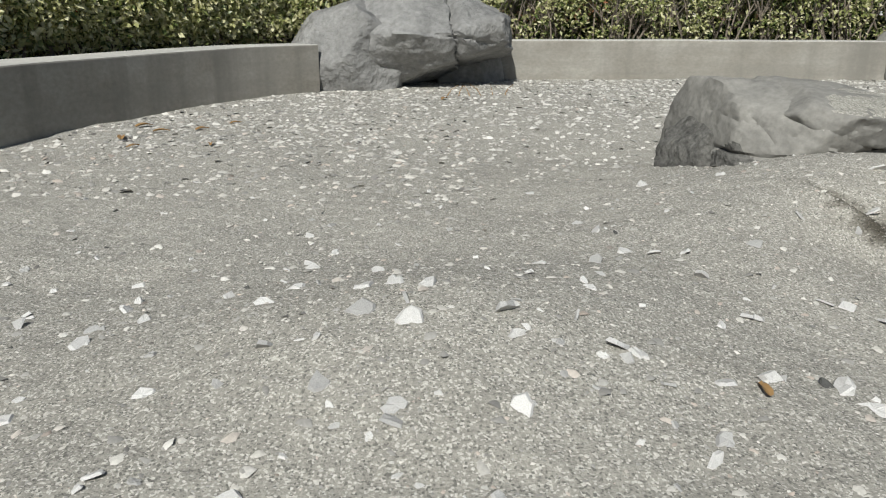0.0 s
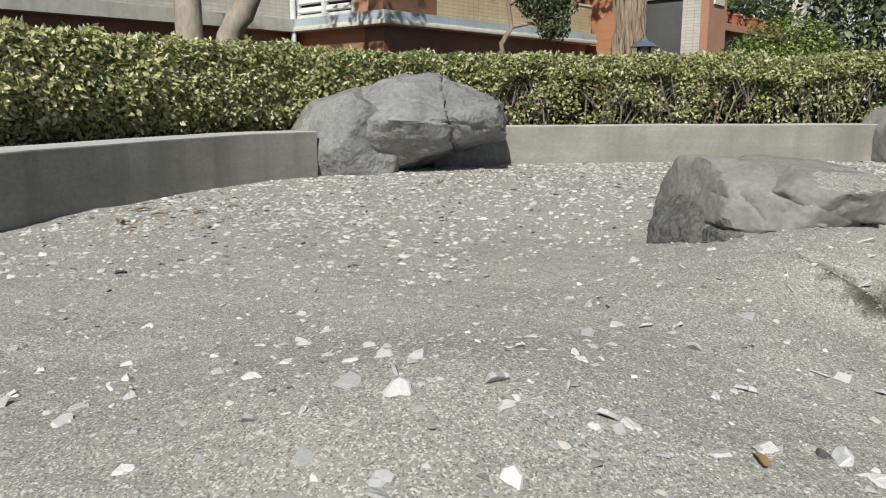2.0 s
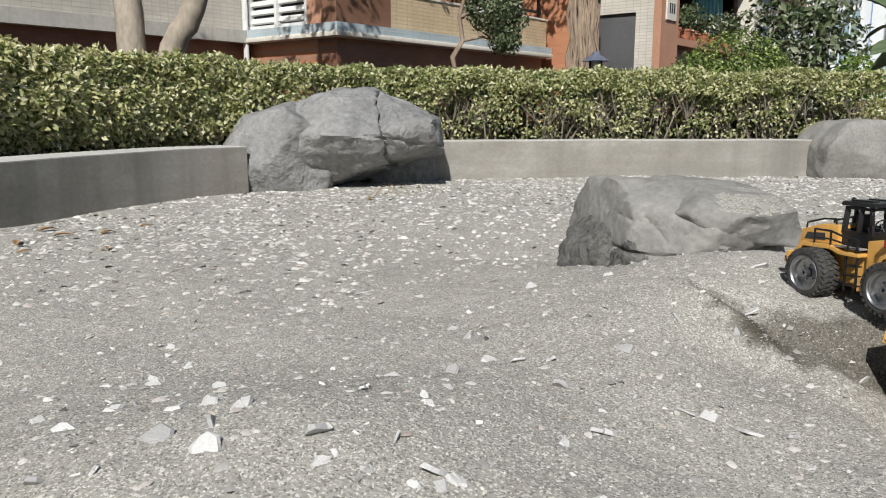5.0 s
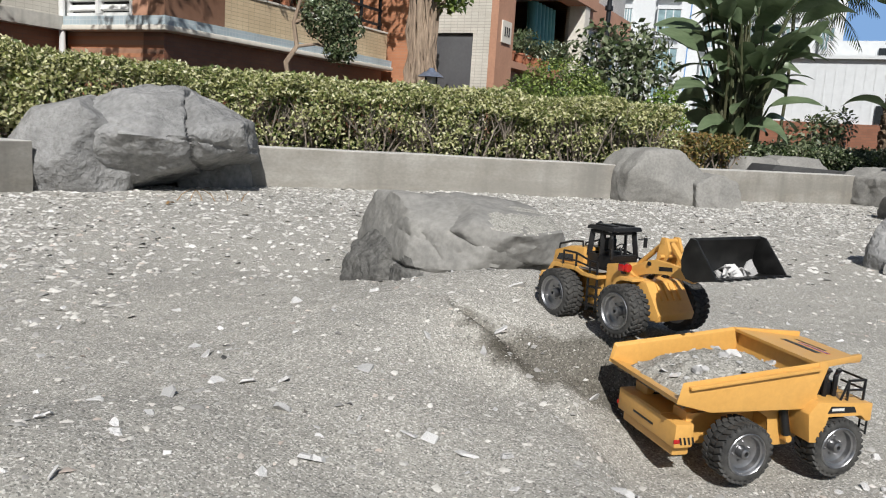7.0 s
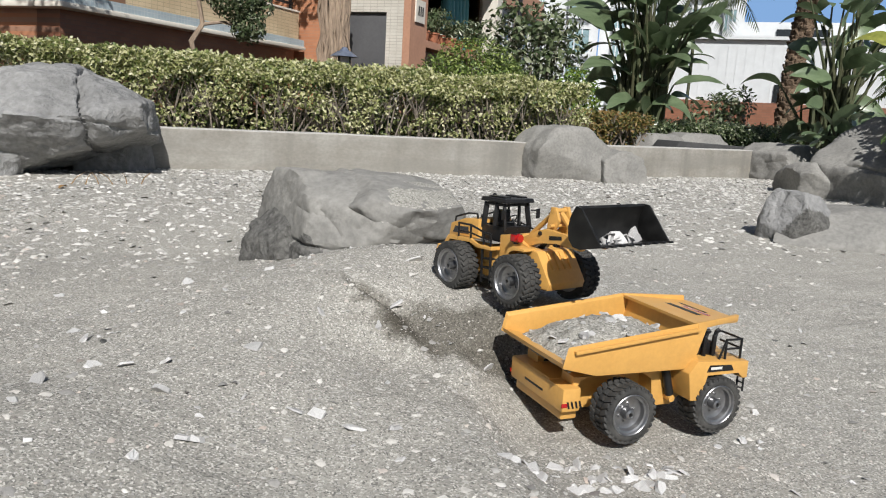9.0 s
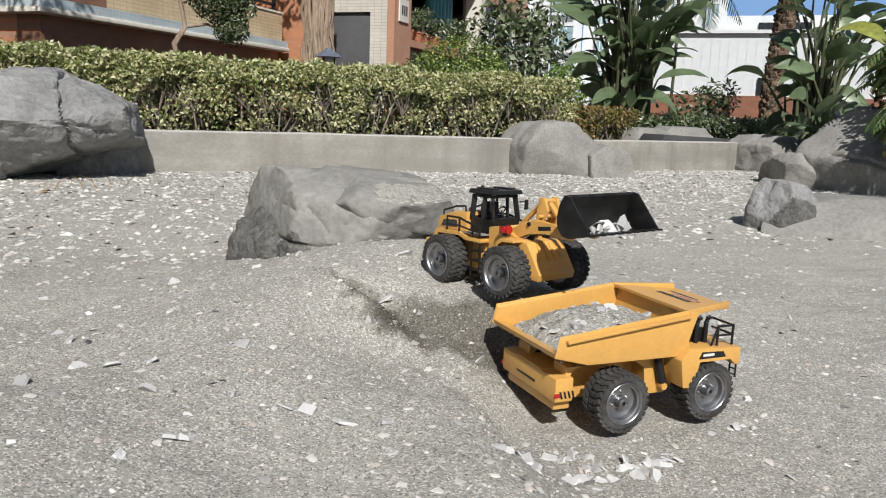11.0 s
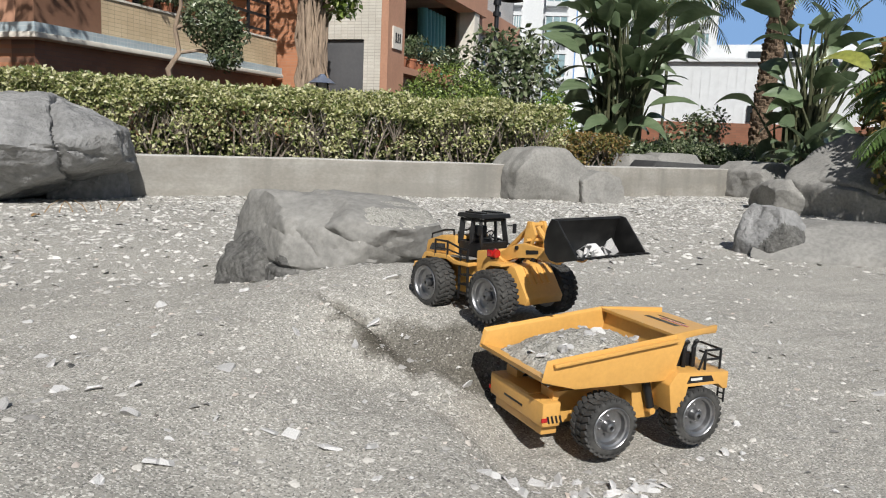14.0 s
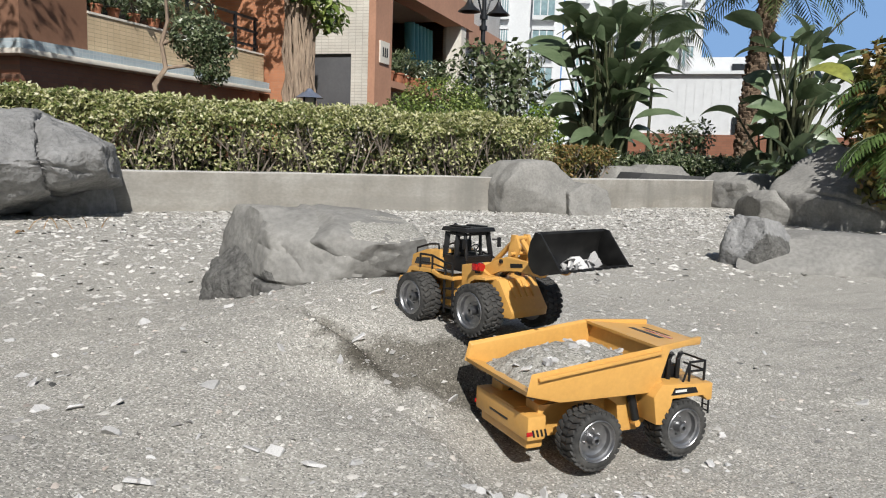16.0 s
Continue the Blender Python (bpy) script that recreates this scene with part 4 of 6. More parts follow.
def ficus(x, y):
    """A thick trunk wrapped in aerial roots, with leaf tufts."""
    rng = np.random.default_rng(41)
    t = thing("tree", pose(x, y, 0.1), "thick fig tree wrapped in aerial roots", "tree")
    bm = bmesh.new()
    tube(bm, [(0, 0, -0.2), (0.0, 0, 1.0), (0.03, 0, 2.2), (0.02, 0, 3.2), (0.1, 0, 4.3)], [0.20, 0.15, 0.13, 0.17, 0.14], seg=16)
    part("trunk", bm, M_ROOTBARK, t)
    for k in range(44):
        bm = bmesh.new()
        a = 2 * math.pi * k / 44 + rng.normal() * 0.12
        pts, rad = [], []
        thick = 0.010 + 0.030 * rng.random() ** 1.6
        for i in range(12):
            h = -0.15 + 3.4 * i / 11
            r = 0.25 - 0.05 * math.sin(h) + 0.035 * rng.normal() * (0.6 + 0.4 * (k % 2)) + 0.16 * max(0, 0.6 - h)
            aa = a + 0.25 * math.sin(h * 2.3 + 1.7 * k) + 0.06 * rng.normal()
            pts.append((r * math.cos(aa), r * math.sin(aa), h))
            rad.append(thick * (0.7 + 0.6 * rng.random()))
        tube(bm, pts, rad, seg=7)
        part("aerial_root", bm, M_ROOTBARK, t)
    crown = [(0.42, -0.2, 2.30, 0.26, 0.26, 0.26), (0.05, -0.3, 2.6, 0.36, 0.3, 0.26), (-0.7, 0.1, 4.6, 0.7, 0.7, 0.5), (0.8, 0.2, 4.8, 0.8, 0.7, 0.5)]
    for c in crown:
        bm = bmesh.new()
        tube(bm, [(0.05, -0.1, c[2] - 0.5), (c[0] * 0.6, c[1] * 0.6, c[2] - 0.15), c[:3]], [0.06, 0.035, 0.015], seg=7)
        part("limb", bm, M_ROOTBARK, t)
    vs, fs, off = [], [], 0
    for c, n, mtl in ((crown[0], 160, 0), (crown[1], 200, 0), (crown[2], 350, 0), (crown[3], 350, 0)):
        p, d = shell_points(rng, n, c[:3], c[3:])
        v, f = leaf_cloud(p, d * 0.5 + np.array([0, 0, 0.5]), 0.17 * (0.7 + 0.6 * rng.random(len(p))), rng, 0.42, 0.7)
        vs.append(v), fs.append(f + off)
        off += len(v)
    raw_mesh("crown", np.concatenate(vs), np.concatenate(fs), M_BUSH, t)


ficus(2.85, 12.3)


def small_topiary(x, y):
    rng = np.random.default_rng(44)
    t = thing("small_tree", pose(x, y, 0.12), "crooked small tree clipped into leafy pads", "tree")
    bm = bmesh.new()
    tube(bm, [(-0.40, 0, -0.15), (-0.43, 0, 0.62), (-0.47, 0, 0.80), (-0.36, 0, 0.98), (-0.40, 0, 1.22), (-0.34, 0, 1.45), (-0.36, 0, 1.75)], [0.034, 0.030, 0.03, 0.026, 0.023, 0.02, 0.014], seg=9)
    part("trunk", bm, M_ROOTBARK, t)
    for a0, e in (((-0.40, 0, 1.22), (-0.02, 0, 1.30)), ((-0.36, 0, 0.98), (0.06, 0.05, 0.98)), ((-0.36, 0, 1.7), (-0.3, 0, 2.3))):
        bm = bmesh.new()
        tube(bm, [a0, ((a0[0] + e[0]) / 2, 0, (a0[2] + e[2]) / 2 + 0.04), e], [0.02, 0.015, 0.008], seg=7)
        part("limb", bm, M_ROOTBARK, t)
    vs, fs, off = [], [], 0
    for c, n in (((-0.04, 0, 1.30, 0.31, 0.27, 0.25), 2200), ((0.10, 0, 1.0, 0.19, 0.17, 0.17), 900), ((0.22, 0, 1.22, 0.14, 0.14, 0.14), 300), ((-0.3, 0, 2.35, 0.3, 0.3, 0.2), 500)):
        p, d = shell_points(rng, n, c[:3], c[3:], 0.45)
        v, f = leaf_cloud(p, d, 0.05 * (0.7 + 0.6 * rng.random(len(p))), rng, 0.5, 0.7)
        vs.append(v), fs.append(f + off)
        off += len(v)
    raw_mesh("crown", np.concatenate(vs), np.concatenate(fs), M_OLIVE, t)


small_topiary(1.08, 8.6)
shrub("shrub", 4.40, 10.4, 0.27, [(0.10, 0, 0.56, 0.74, 0.6, 0.56), (-0.30, 0.1, 0.44, 0.55, 0.45, 0.42), (0.52, 0, 0.46, 0.46, 0.45, 0.44)], 12000, 0.052, M_BUSH, "rounded bright green clipped shrub", 51)
shrub("shrub", 6.0, 12.0, 0.17, [(0, 0, 1.0, 0.6, 0.5, 0.8), (0.4, 0.1, 1.3, 0.42, 0.4, 0.5), (-0.5, 0.1, 1.35, 0.45, 0.4, 0.45), (0.25, 0, 1.75, 0.36, 0.3, 0.35), (0.75, 0, 1.2, 0.45, 0.4, 0.5), (0.7, 0.1, 1.75, 0.35, 0.3, 0.3), (-0.3, 0, 1.8, 0.3, 0.3, 0.25)], 2300, 0.13, M_OLIVE, "loose dark green leafy shrub", 52)

shrub("shrub", 5.36, 9.0, 0.17, [(0, 0, 0.42, 0.34, 0.3, 0.42)], 2000, 0.06, M_LIME, "small rounded green bush", 53)
shrub("shrub", 4.08, 2.85, 0.1, [(0, 0, 0.30, 0.24, 0.28, 0.32), (0.12, 0, 0.62, 0.24, 0.28, 0.34)], 2400, 0.06, M_RUST, "dense shrub with brownish lower leaves", 54)
shrub("shrub", 4.58, 3.32, 0.12, [(0, 0, 0.45, 0.28, 0.3, 0.40), (0.10, 0.05, 0.78, 0.24, 0.3, 0.26)], 2600, 0.07, M_RUST, "tall tangled brown and green shrub behind rocks", 57)
shrub("shrub", 6.7, 7.9, 0.17, [(0, 0, 0.3, 0.40, 0.3, 0.28), (0.25, 0, 0.46, 0.26, 0.26, 0.22)], 1000, 0.07, M_OLIVE, "leafy green shrub before the annex", 55)


def blade(bm, root, d, length, width, sag, rng, fold=0.25, tears=0.0, seg=9, roll=0.0, blunt=False):
    """A long broad leaf: bends under its weight, folds at the rib."""
    d = Vector(d).normalized()
    side = d.cross(Vector((0, 0, 1)))
    side = side.normalized() if side.length > 0.05 else Vector((1, 0, 0))
    side = Matrix.Rotation(roll, 3, d) @ side
    p, rows = Vector(root), []
    for i in range(seg + 1):
        f = i / seg
        w = width * 0.5 * math.sin(math.pi * min(1, 0.12 + 0.88 * f) ** 0.85) ** 0.8 if i < seg else 0.004
        if blunt:
            w = width * 0.5 * min(1, (f / 0.28 + 0.06)) ** 0.7 * max(0.02, 1 - max(0, (f - 0.55) / 0.45) ** 2.2) ** 0.75
        up = side.cross(d).normalized()
        cut = 1 - tears * rng.random()
        rows.append([bm.verts.new(p - side * w * cut + up * w * fold), bm.verts.new(p), bm.verts.new(p + side * w * cut + up * w * fold)])
        p = p + d * (length / seg)
        d = (d + Vector((0, 0, -sag / seg))).normalized()
    for a, b in zip(rows, rows[1:]):
        bm.faces.new((a[0], a[1], b[1], b[0]))
        bm.faces.new((a[1], a[2], b[2], b[1]))


def broad_clump(name, x, y, n, height, leaf_len, leaf_w, label, seed, material=None, spreading=0.42, z=0.1, petiole=0.015):
    """Upright paddle-shaped leaves on long stalks, fanned from one root."""
    rng = np.random.default_rng(seed)
    t = thing(name, pose(x, y, z), label, "plant")
    for k in range(n):
        a = rng.random() * 2 * math.pi
        h = height * (0.16 + 0.84 * rng.random() ** 0.8)
        lean = spreading * (0.05 + 1.0 * rng.random()) * (1.7 - h / height)
        out = Vector((math.cos(a), math.sin(a), 0))
        r0 = Vector((rng.normal() * 0.09, rng.normal() * 0.09, -0.05))
        mid = r0 + out * lean * 0.25 * h + Vector((0, 0, h * 0.55))
        top = r0 + out * lean * 0.75 * h + Vector((0, 0, h * 0.92))
        bm = bmesh.new()
        tube(bm, [r0, mid, top], [petiole * 1.3, petiole, petiole * 0.5], seg=7)
        st = part("stalk", bm, M_STALK, t)
        bm = bmesh.new()
        low = 1.0 - 0.8 * h / height
        blade(bm, top, (top - mid).normalized() + out * (0.25 + 1.4 * rng.random() * (0.4 + low)), leaf_len * (0.65 + 0.5 * rng.random()), leaf_w * (0.75 + 0.45 * rng.random()), 0.5 + 1.5 * rng.random(), rng, 0.20, 0.16, 11, rng.normal() * 0.8, True)
        part("leaf", bm, material or M_BLADE, t)
    return t


broad_clump("bird_of_paradise_plant", 4.78, 6.6, 130, 1.72, 0.46, 0.175, "tall dark green paddle-leaved plant clump", 61, spreading=0.42)
broad_clump("bird_of_paradise_plant", 5.9, 5.4, 64, 1.60, 0.38, 0.17, "dark green paddle-leaved plant clump behind rocks", 62)
broad_clump("bird_of_paradise_plant", 5.02, 3.62, 9, 1.32, 0.42, 0.16, "yellow-green paddle-leaved plant beside a fern", 63, M_YLEAF, 0.30)


for px, py, ps in ((4.95, 4.35, 64), (5.25, 4.75, 65)):
    broad_clump("leafy_plant", px, py, 16, 0.42, 0.26, 0.12, "low glossy broad-leaved plant behind rocks", ps, spreading=0.6)


def frond(bm, root, d, length, sag, rng, leaflet, n=26, width=0.018, rib=0.012):
    """A feathered palm or fern leaf."""
    d = Vector(d).normalized()
    side = d.cross(Vector((0, 0, 1)))
    side = side.normalized() if side.length > 0.05 else Vector((1, 0, 0))
    p, spine = Vector(root), [Vector(root)]
    for i in range(n):
        p = p + d * (length / n)
        d = (d + Vector((0, 0, -sag / n))).normalized()
        spine.append(p.copy())
        f = (i + 1) / n
        L = leaflet * math.sin(math.pi * min(0.97, 0.1 + 0.87 * f)) ** 0.7
        for s in (-1, 1):
            w = (side * s * 0.85 + d * 0.5 + Vector((0, 0, -0.18 - 0.25 * rng.random()))).normalized()
            a = p
            q = d * width
            b, c = a + w * L * 0.5 + q * 0.6, a + w * L + Vector((0, 0, -0.15 * L))
            v = [bm.verts.new(a - q * 0.4), bm.verts.new(b), bm.verts.new(c), bm.verts.new(a + w * L * 0.5 - q * 0.8)]
            bm.faces.new(v)
    tube(bm, spine, [rib * (1 - 0.8 * i / n) for i in range(n + 1)], seg=5)


def palm(x, y, height, r, n, length, leaflet, label, seed, sag=1.5, trunk_mat=None, leaf_mat=None, thin=False):
    rng = np.random.default_rng(seed)
    t = thing("palm_tree", pose(x, y, 0.1), label, "palm tree")
    bm = bmesh.new()
    pts, rad = [], []
    for i in range(26):
        f = i / 25
        pts.append((0.26 * f * f if not thin else 0.05 * math.sin(3 * f), 0, -0.2 + (height + 0.2) * f))
        rad.append(r * (0.78 + 0.22 * f + (0.06 * (i % 2) if not thin else 0)))
    tube(bm, pts, rad, seg=14)
    if not thin:
        for k in range(300):
            a, h = k * 2.4, 0.1 + height * k / 300
            rr = r * (0.76 + 0.22 * h / height)
            c = Vector((rr * math.cos(a) + 0.26 * (h / height) ** 2, rr * math.sin(a), h))
            box(bm, (0.035, 0.05 + 0.03 * rng.random(), 0.06 + 0.05 * rng.random()), c, turn("Z", math.degrees(a) + 15 * rng.normal()) @ turn("Y", 20 + 12 * rng.normal()), bevel=0.008)
    part("trunk", bm, trunk_mat or M_PALMBARK, t)
    for k in range(n):
        a = 2 * math.pi * k / n + 0.3 * rng.random()
        bm = bmesh.new()
        frond(bm, (0 if thin else 0.26, 0, height - 0.05), (math.cos(a), math.sin(a), 0.2 + 0.9 * rng.random()), length * (0.8 + 0.35 * rng.random()), sag, rng, leaflet)
        part("frond", bm, leaf_mat or M_GREEN, t)
    return t


palm(6.76, 6.85, 2.25, 0.10, 18, 1.25, 0.24, "stout rough-barked palm with drooping fronds", 71, sag=2.1)
palm(6.5, 8.3, 2.0, 0.022, 10, 1.1, 0.30, "slender palm with thin drooping fronds", 72, sag=1.9, thin=True, trunk_mat=M_STALK)


def fern(x, y, z, n, length, label, seed):
    rng = np.random.default_rng(seed)
    t = thing("fern", pose(x, y, z), label, "fern")
    for k in range(n):
        a = 2 * math.pi * k / n + 0.4 * rng.random()
        bm = bmesh.new()
        frond(bm, (0, 0, 0), (math.cos(a), math.sin(a), 0.5 + 0.9 * rng.random()), length * (0.7 + 0.5 * rng.random()), 2.4, rng, 0.10, n=24, width=0.016, rib=0.004)
        part("frond", bm, M_FERN, t)
    return t


fern(4.38, 3.12, 0.66, 22, 0.55, "large arching fern among shrubs", 82)
fern(4.02, 2.76, 0.40, 26, 0.50, "bright green arching fern growing over a rock", 81)
# ---- toy vehicles (sizes in wheel diameters, then scaled) ----
def wheel(parent, S, x, y, side, width=0.42, lugs=27):
    """A chunky toy wheel: hub, rubber tyre with blocks, grey dished rim with bolts. side: -1 right, 1 left."""
    m = Matrix.Translation((x * S, y * S, 0.5 * S)) @ Matrix.Rotation(0 if side < 0 else math.pi, 4, "Z")
    w = width / 2
    bm = bmesh.new()
    lathe(bm, [(0.035, -w * 0.95), (0.05, -w * 0.98), (0.085, -w * 0.92), (0.095, -w * 0.4), (0.05, w), (0.03, w)], seg=20)
    for k in range(6):
        a = k * math.pi / 3 + 0.3
        rod(bm, (0.15 * math.cos(a), -w * 0.32, 0.15 * math.sin(a)), (0.15 * math.cos(a), -w * 0.50, 0.15 * math.sin(a)), 0.018, seg=6)
    hub = part("wheel", bm, M_RIM, parent, scale=S, at=m)
    bm = bmesh.new()
    lathe(bm, [(0.335, -w * 0.92), (0.36, -w), (0.41, -w * 1.02), (0.45, -w * 0.94), (0.472, -w * 0.8), (0.476, 0), (0.472, w * 0.8), (0.45, w * 0.94), (0.40, w), (0.335, w * 0.92), (0.33, 0)], seg=48)
    for k in range(lugs):
        for row, (yy, half, ph) in enumerate(((-w * 0.62, w * 0.33, 0.0), (w * 0.62, w * 0.33, 0.5), (0.0, w * 0.24, 0.25))):
            a = 2 * math.pi * (k + ph) / lugs
            rot = turn("Y", -math.degrees(a)) @ turn("X", (26, -26, 0)[row])
            box(bm, (0.040, half * 2, 0.078 if row < 2 else 0.064), Vector((0.480 * math.cos(a), yy, 0.480 * math.sin(a))), rot, bevel=0.007)
    for k in range(lugs):
        a = 2 * math.pi * (k + 0.1) / lugs
        box(bm, (0.055, 0.02, 0.04), Vector((0.455 * math.cos(a), -w * 0.95, 0.455 * math.sin(a))), turn("Y", -math.degrees(a)))
    part("tyre", bm, M_TYRE, hub, "dusty black rubber tyre with blocks", scale=S)
    bm = bmesh.new()
    lathe(bm, [(0.345, -w * 0.90), (0.352, -w * 1.0), (0.34, -w * 1.05), (0.325, -w * 1.0), (0.315, -w * 0.86), (0.285, -w * 0.80), (0.275, -w * 0.45), (0.22, -w * 0.34), (0.10, -w * 0.36), (0.09, -w * 0.2), (0.09, w), (0.345, w)], seg=40)
    part("rim", bm, M_RIM, hub, "grey metallic dished rim", scale=S)
    return hub


def wheel_loader(m):
    S = 0.0784
    t = thing("toy_wheel_loader", m, "yellow toy wheel loader with black cab and raised bucket", "toy loader")

    def P(name, bm, material, label="", parent=t):
        return part(name, bm, material, parent, label, scale=S)

    for x in (-0.915, 0.915):
        for side in (-1, 1):
            wheel(t, S, x, side * 0.80, side, width=0.44)
    # rear frame and engine cover
    bm = bmesh.new()
    prism(bm, [(-1.72, 0.42), (-1.55, 0.36), (-0.35, 0.36), (-0.2, 0.22), (0.06, 0.22), (0.06, 0.98), (-1.60, 0.98), (-1.72, 0.72)], -0.42, 0.42, 0.02)
    body = P("rear_body", bm, M_YELLOW)
    bm = bmesh.new()
    prism(bm, [(-1.68, 0.86), (-1.58, 1.29), (-1.10, 1.44), (-0.66, 1.46), (-0.66, 0.90)], -0.46, 0.46, 0.03)
    for k in range(5):
        box(bm, (0.05, 0.4, 0.012), (-1.3 + 0.11 * k, 0, 1.40 + 0.012 * k), turn("Y", -10))
    P("engine_cover", bm, M_YELLOW)
    for s in (-1, 1):
        bm = bmesh.new()
        prism(bm, [(-1.50, 1.10), (-1.42, 1.24), (-0.98, 1.27), (-0.96, 1.12)], s * 0.455, s * 0.468)
        part("side_grille", bm, M_DARKGLASS, t, "black slotted side window", scale=S)
        bm = bmesh.new()
        # deck over the rear wheel, bent down at both ends
        prism(bm, [(-1.62, 0.72), (-1.48, 0.70), (-1.30, 1.00), (-0.62, 1.02), (-0.42, 0.93), (0.06, 0.93), (0.06, 1.00), (-0.40, 1.00), (-0.60, 1.09), (-1.36, 1.07)], s * 0.40, s * 0.70, 0.012)
        P("fender", bm, M_YELLOW)
        bm = bmesh.new()
        box(bm, (0.62, 0.22, 0.02), (-0.24, s * 0.55, 1.075), bevel=0.004)
        P("deck_plate", bm, M_GREYDECK, "grey worn deck plate")
        bm = bmesh.new()
        for x in (-1.02, -0.62, -0.20, 0.02):
            rod(bm, (x, s * 0.68, 1.02), (x, s * 0.68, 1.36 - (0.1 if x > -0.3 else 0)), 0.022, seg=8)
        tube(bm, [(-1.02, s * 0.68, 1.36), (-0.62, s * 0.68, 1.36), (-0.20, s * 0.68, 1.26), (0.02, s * 0.68, 1.25)], 0.022)
        tube(bm, [(-1.02, s * 0.68, 1.20), (-0.62, s * 0.68, 1.20), (-0.20, s * 0.68, 1.14), (0.02, s * 0.68, 1.13)], 0.018)
        P("handrail", bm, M_BLACK, "black handrail")
        bm = bmesh.new()
        for k in range(3):
            box(bm, (0.26, 0.16, 0.025), (-0.12, s * 0.60, 0.36 + 0.19 * k), bevel=0.005)
        for x in (-0.25, 0.01):
            box(bm, (0.03, 0.05, 0.66), (x, s * 0.66, 0.58), bevel=0.005)
        P("steps", bm, M_BLACK, "black access steps")
        bm = bmesh.new()
        tube(bm, [(-1.56, s * 0.36, 1.28), (-1.54, s * 0.36, 1.42), (-1.10, s * 0.36, 1.54), (-0.82, s * 0.36, 1.56), (-0.80, s * 0.36, 1.44)], 0.022)
        P("roof_rail", bm, M_BLACK, "black rail on the engine cover")
        bm = bmesh.new()
        prism(bm, [(-1.74, 0.60), (-1.66, 0.58), (-1.58, 0.82), (-1.66, 0.84)], s * 0.40, s * 0.74, 0.01)
        P("bumper_corner", bm, M_YELLOW)
        for k in range(4):
            bm = bmesh.new()
            prism(bm, [(-1.66 + 0.085 * k, 0.61), (-1.625 + 0.085 * k, 0.61), (-1.66 + 0.085 * k, 0.72), (-1.695 + 0.085 * k, 0.72)], s * 0.752, s * 0.758)
            P("hazard_stripe", bm, M_BLACK, "black hazard stripe")
    bm = bmesh.new()
    box(bm, (0.36, 1.5, 0.15), (-1.54, 0, 0.665), bevel=0.03)
    box(bm, (0.22, 1.3, 0.16), (-1.52, 0, 0.52), bevel=0.02)
    P("rear_bumper", bm, M_YELLOW)
    bm = bmesh.new()
    rod(bm, (-0.83, 0.16, 1.42), (-0.83, 0.16, 1.60), 0.075, seg=14)
    tube(bm, [(-0.83, 0.16, 1.58), (-0.83, 0.16, 1.80), (-0.86, 0.16, 1.90), (-0.93, 0.16, 1.94)], 0.045)
    P("exhaust", bm, M_BLACK, "black exhaust stack")
    # cab
    bm = bmesh.new()
    prism(bm, [(-0.66, 1.02), (-0.02, 1.02), (0.05, 1.34), (-0.66, 1.34)], -0.36, 0.36, 0.02)
    cab = P("cab", bm, M_BLACK, "black cab with open window frames")
    bm = bmesh.new()
    for s in (-1, 1):
        for (x0, x1, w) in ((-0.64, -0.60, 0.11), (-0.30, -0.28, 0.09), (0.02, -0.06, 0.10)):
            a, b = Vector((x0, s * 0.335, 1.30)), Vector((x1, s * 0.30, 1.84))
            d = b - a
            box(bm, (w, 0.05, d.length), (a + b) / 2, d.to_track_quat("Z", "Y").to_matrix() @ turn("Z", 90), bevel=0.01)
        box(bm, (0.66, 0.045, 0.06), (-0.32, s * 0.305, 1.81), bevel=0.01)
        box(bm, (0.68, 0.045, 0.05), (-0.31, s * 0.335, 1.345), bevel=0.01)
    for x, z in ((-0.62, 1.81), (-0.05, 1.81), (-0.64, 1.36), (0.03, 1.36)):
        box(bm, (0.05, 0.64, 0.05), (x, 0, z), bevel=0.01)
    part("window_frame", bm, M_BLACK, cab, scale=S)
    bm = bmesh.new()
    box(bm, (0.80, 0.80, 0.09), (-0.31, 0, 1.90), bevel=0.03, taper=(0.95, 0.93))
    box(bm, (0.5, 0.16, 0.04), (-0.30, 0.22, 1.955), bevel=0.01)
    box(bm, (0.5, 0.16, 0.04), (-0.30, -0.22, 1.955), bevel=0.01)
    part("roof", bm, M_BLACK, cab, "black ribbed cab roof", scale=S)
    bm = bmesh.new()
    box(bm, (0.16, 0.34, 0.36), (-0.46, 0, 1.50), bevel=0.04)
    box(bm, (0.26, 0.34, 0.10), (-0.36, 0, 1.38), bevel=0.03)
    part("seat", bm, M_BLACK, cab, scale=S)
    bm = bmesh.new()
    rod(bm, (0.0, 0, 1.34), (-0.12, 0, 1.52), 0.02)
    lathe_pts = [(-0.12 + 0.05 * math.cos(a), 0.10 * math.sin(a), 1.53 + 0.07 * math.cos(a)) for a in (2 * math.pi * k / 14 for k in range(15))]
    tube(bm, lathe_pts, 0.014, cap=False)
    part("steering_wheel", bm, M_BLACK, cab, scale=S)
    for s in (-1, 1):
        bm = bmesh.new()
        tube(bm, [(0.04, s * 0.34, 1.70), (0.10, s * 0.46, 1.70)], 0.014)
        box(bm, (0.03, 0.09, 0.20), (0.11, s * 0.47, 1.64), bevel=0.01)
        part("mirror", bm, M_BLACK, cab, "black wing mirror", scale=S)
    # front frame
    bm = bmesh.new()
    prism(bm, [(0.04, 0.26), (0.50, 0.26), (0.62, 0.36), (1.46, 0.36), (1.50, 0.50), (1.13, 1.06), (0.78, 1.12), (0.42, 1.30), (0.06, 1.24)], -0.48, 0.48, 0.025)
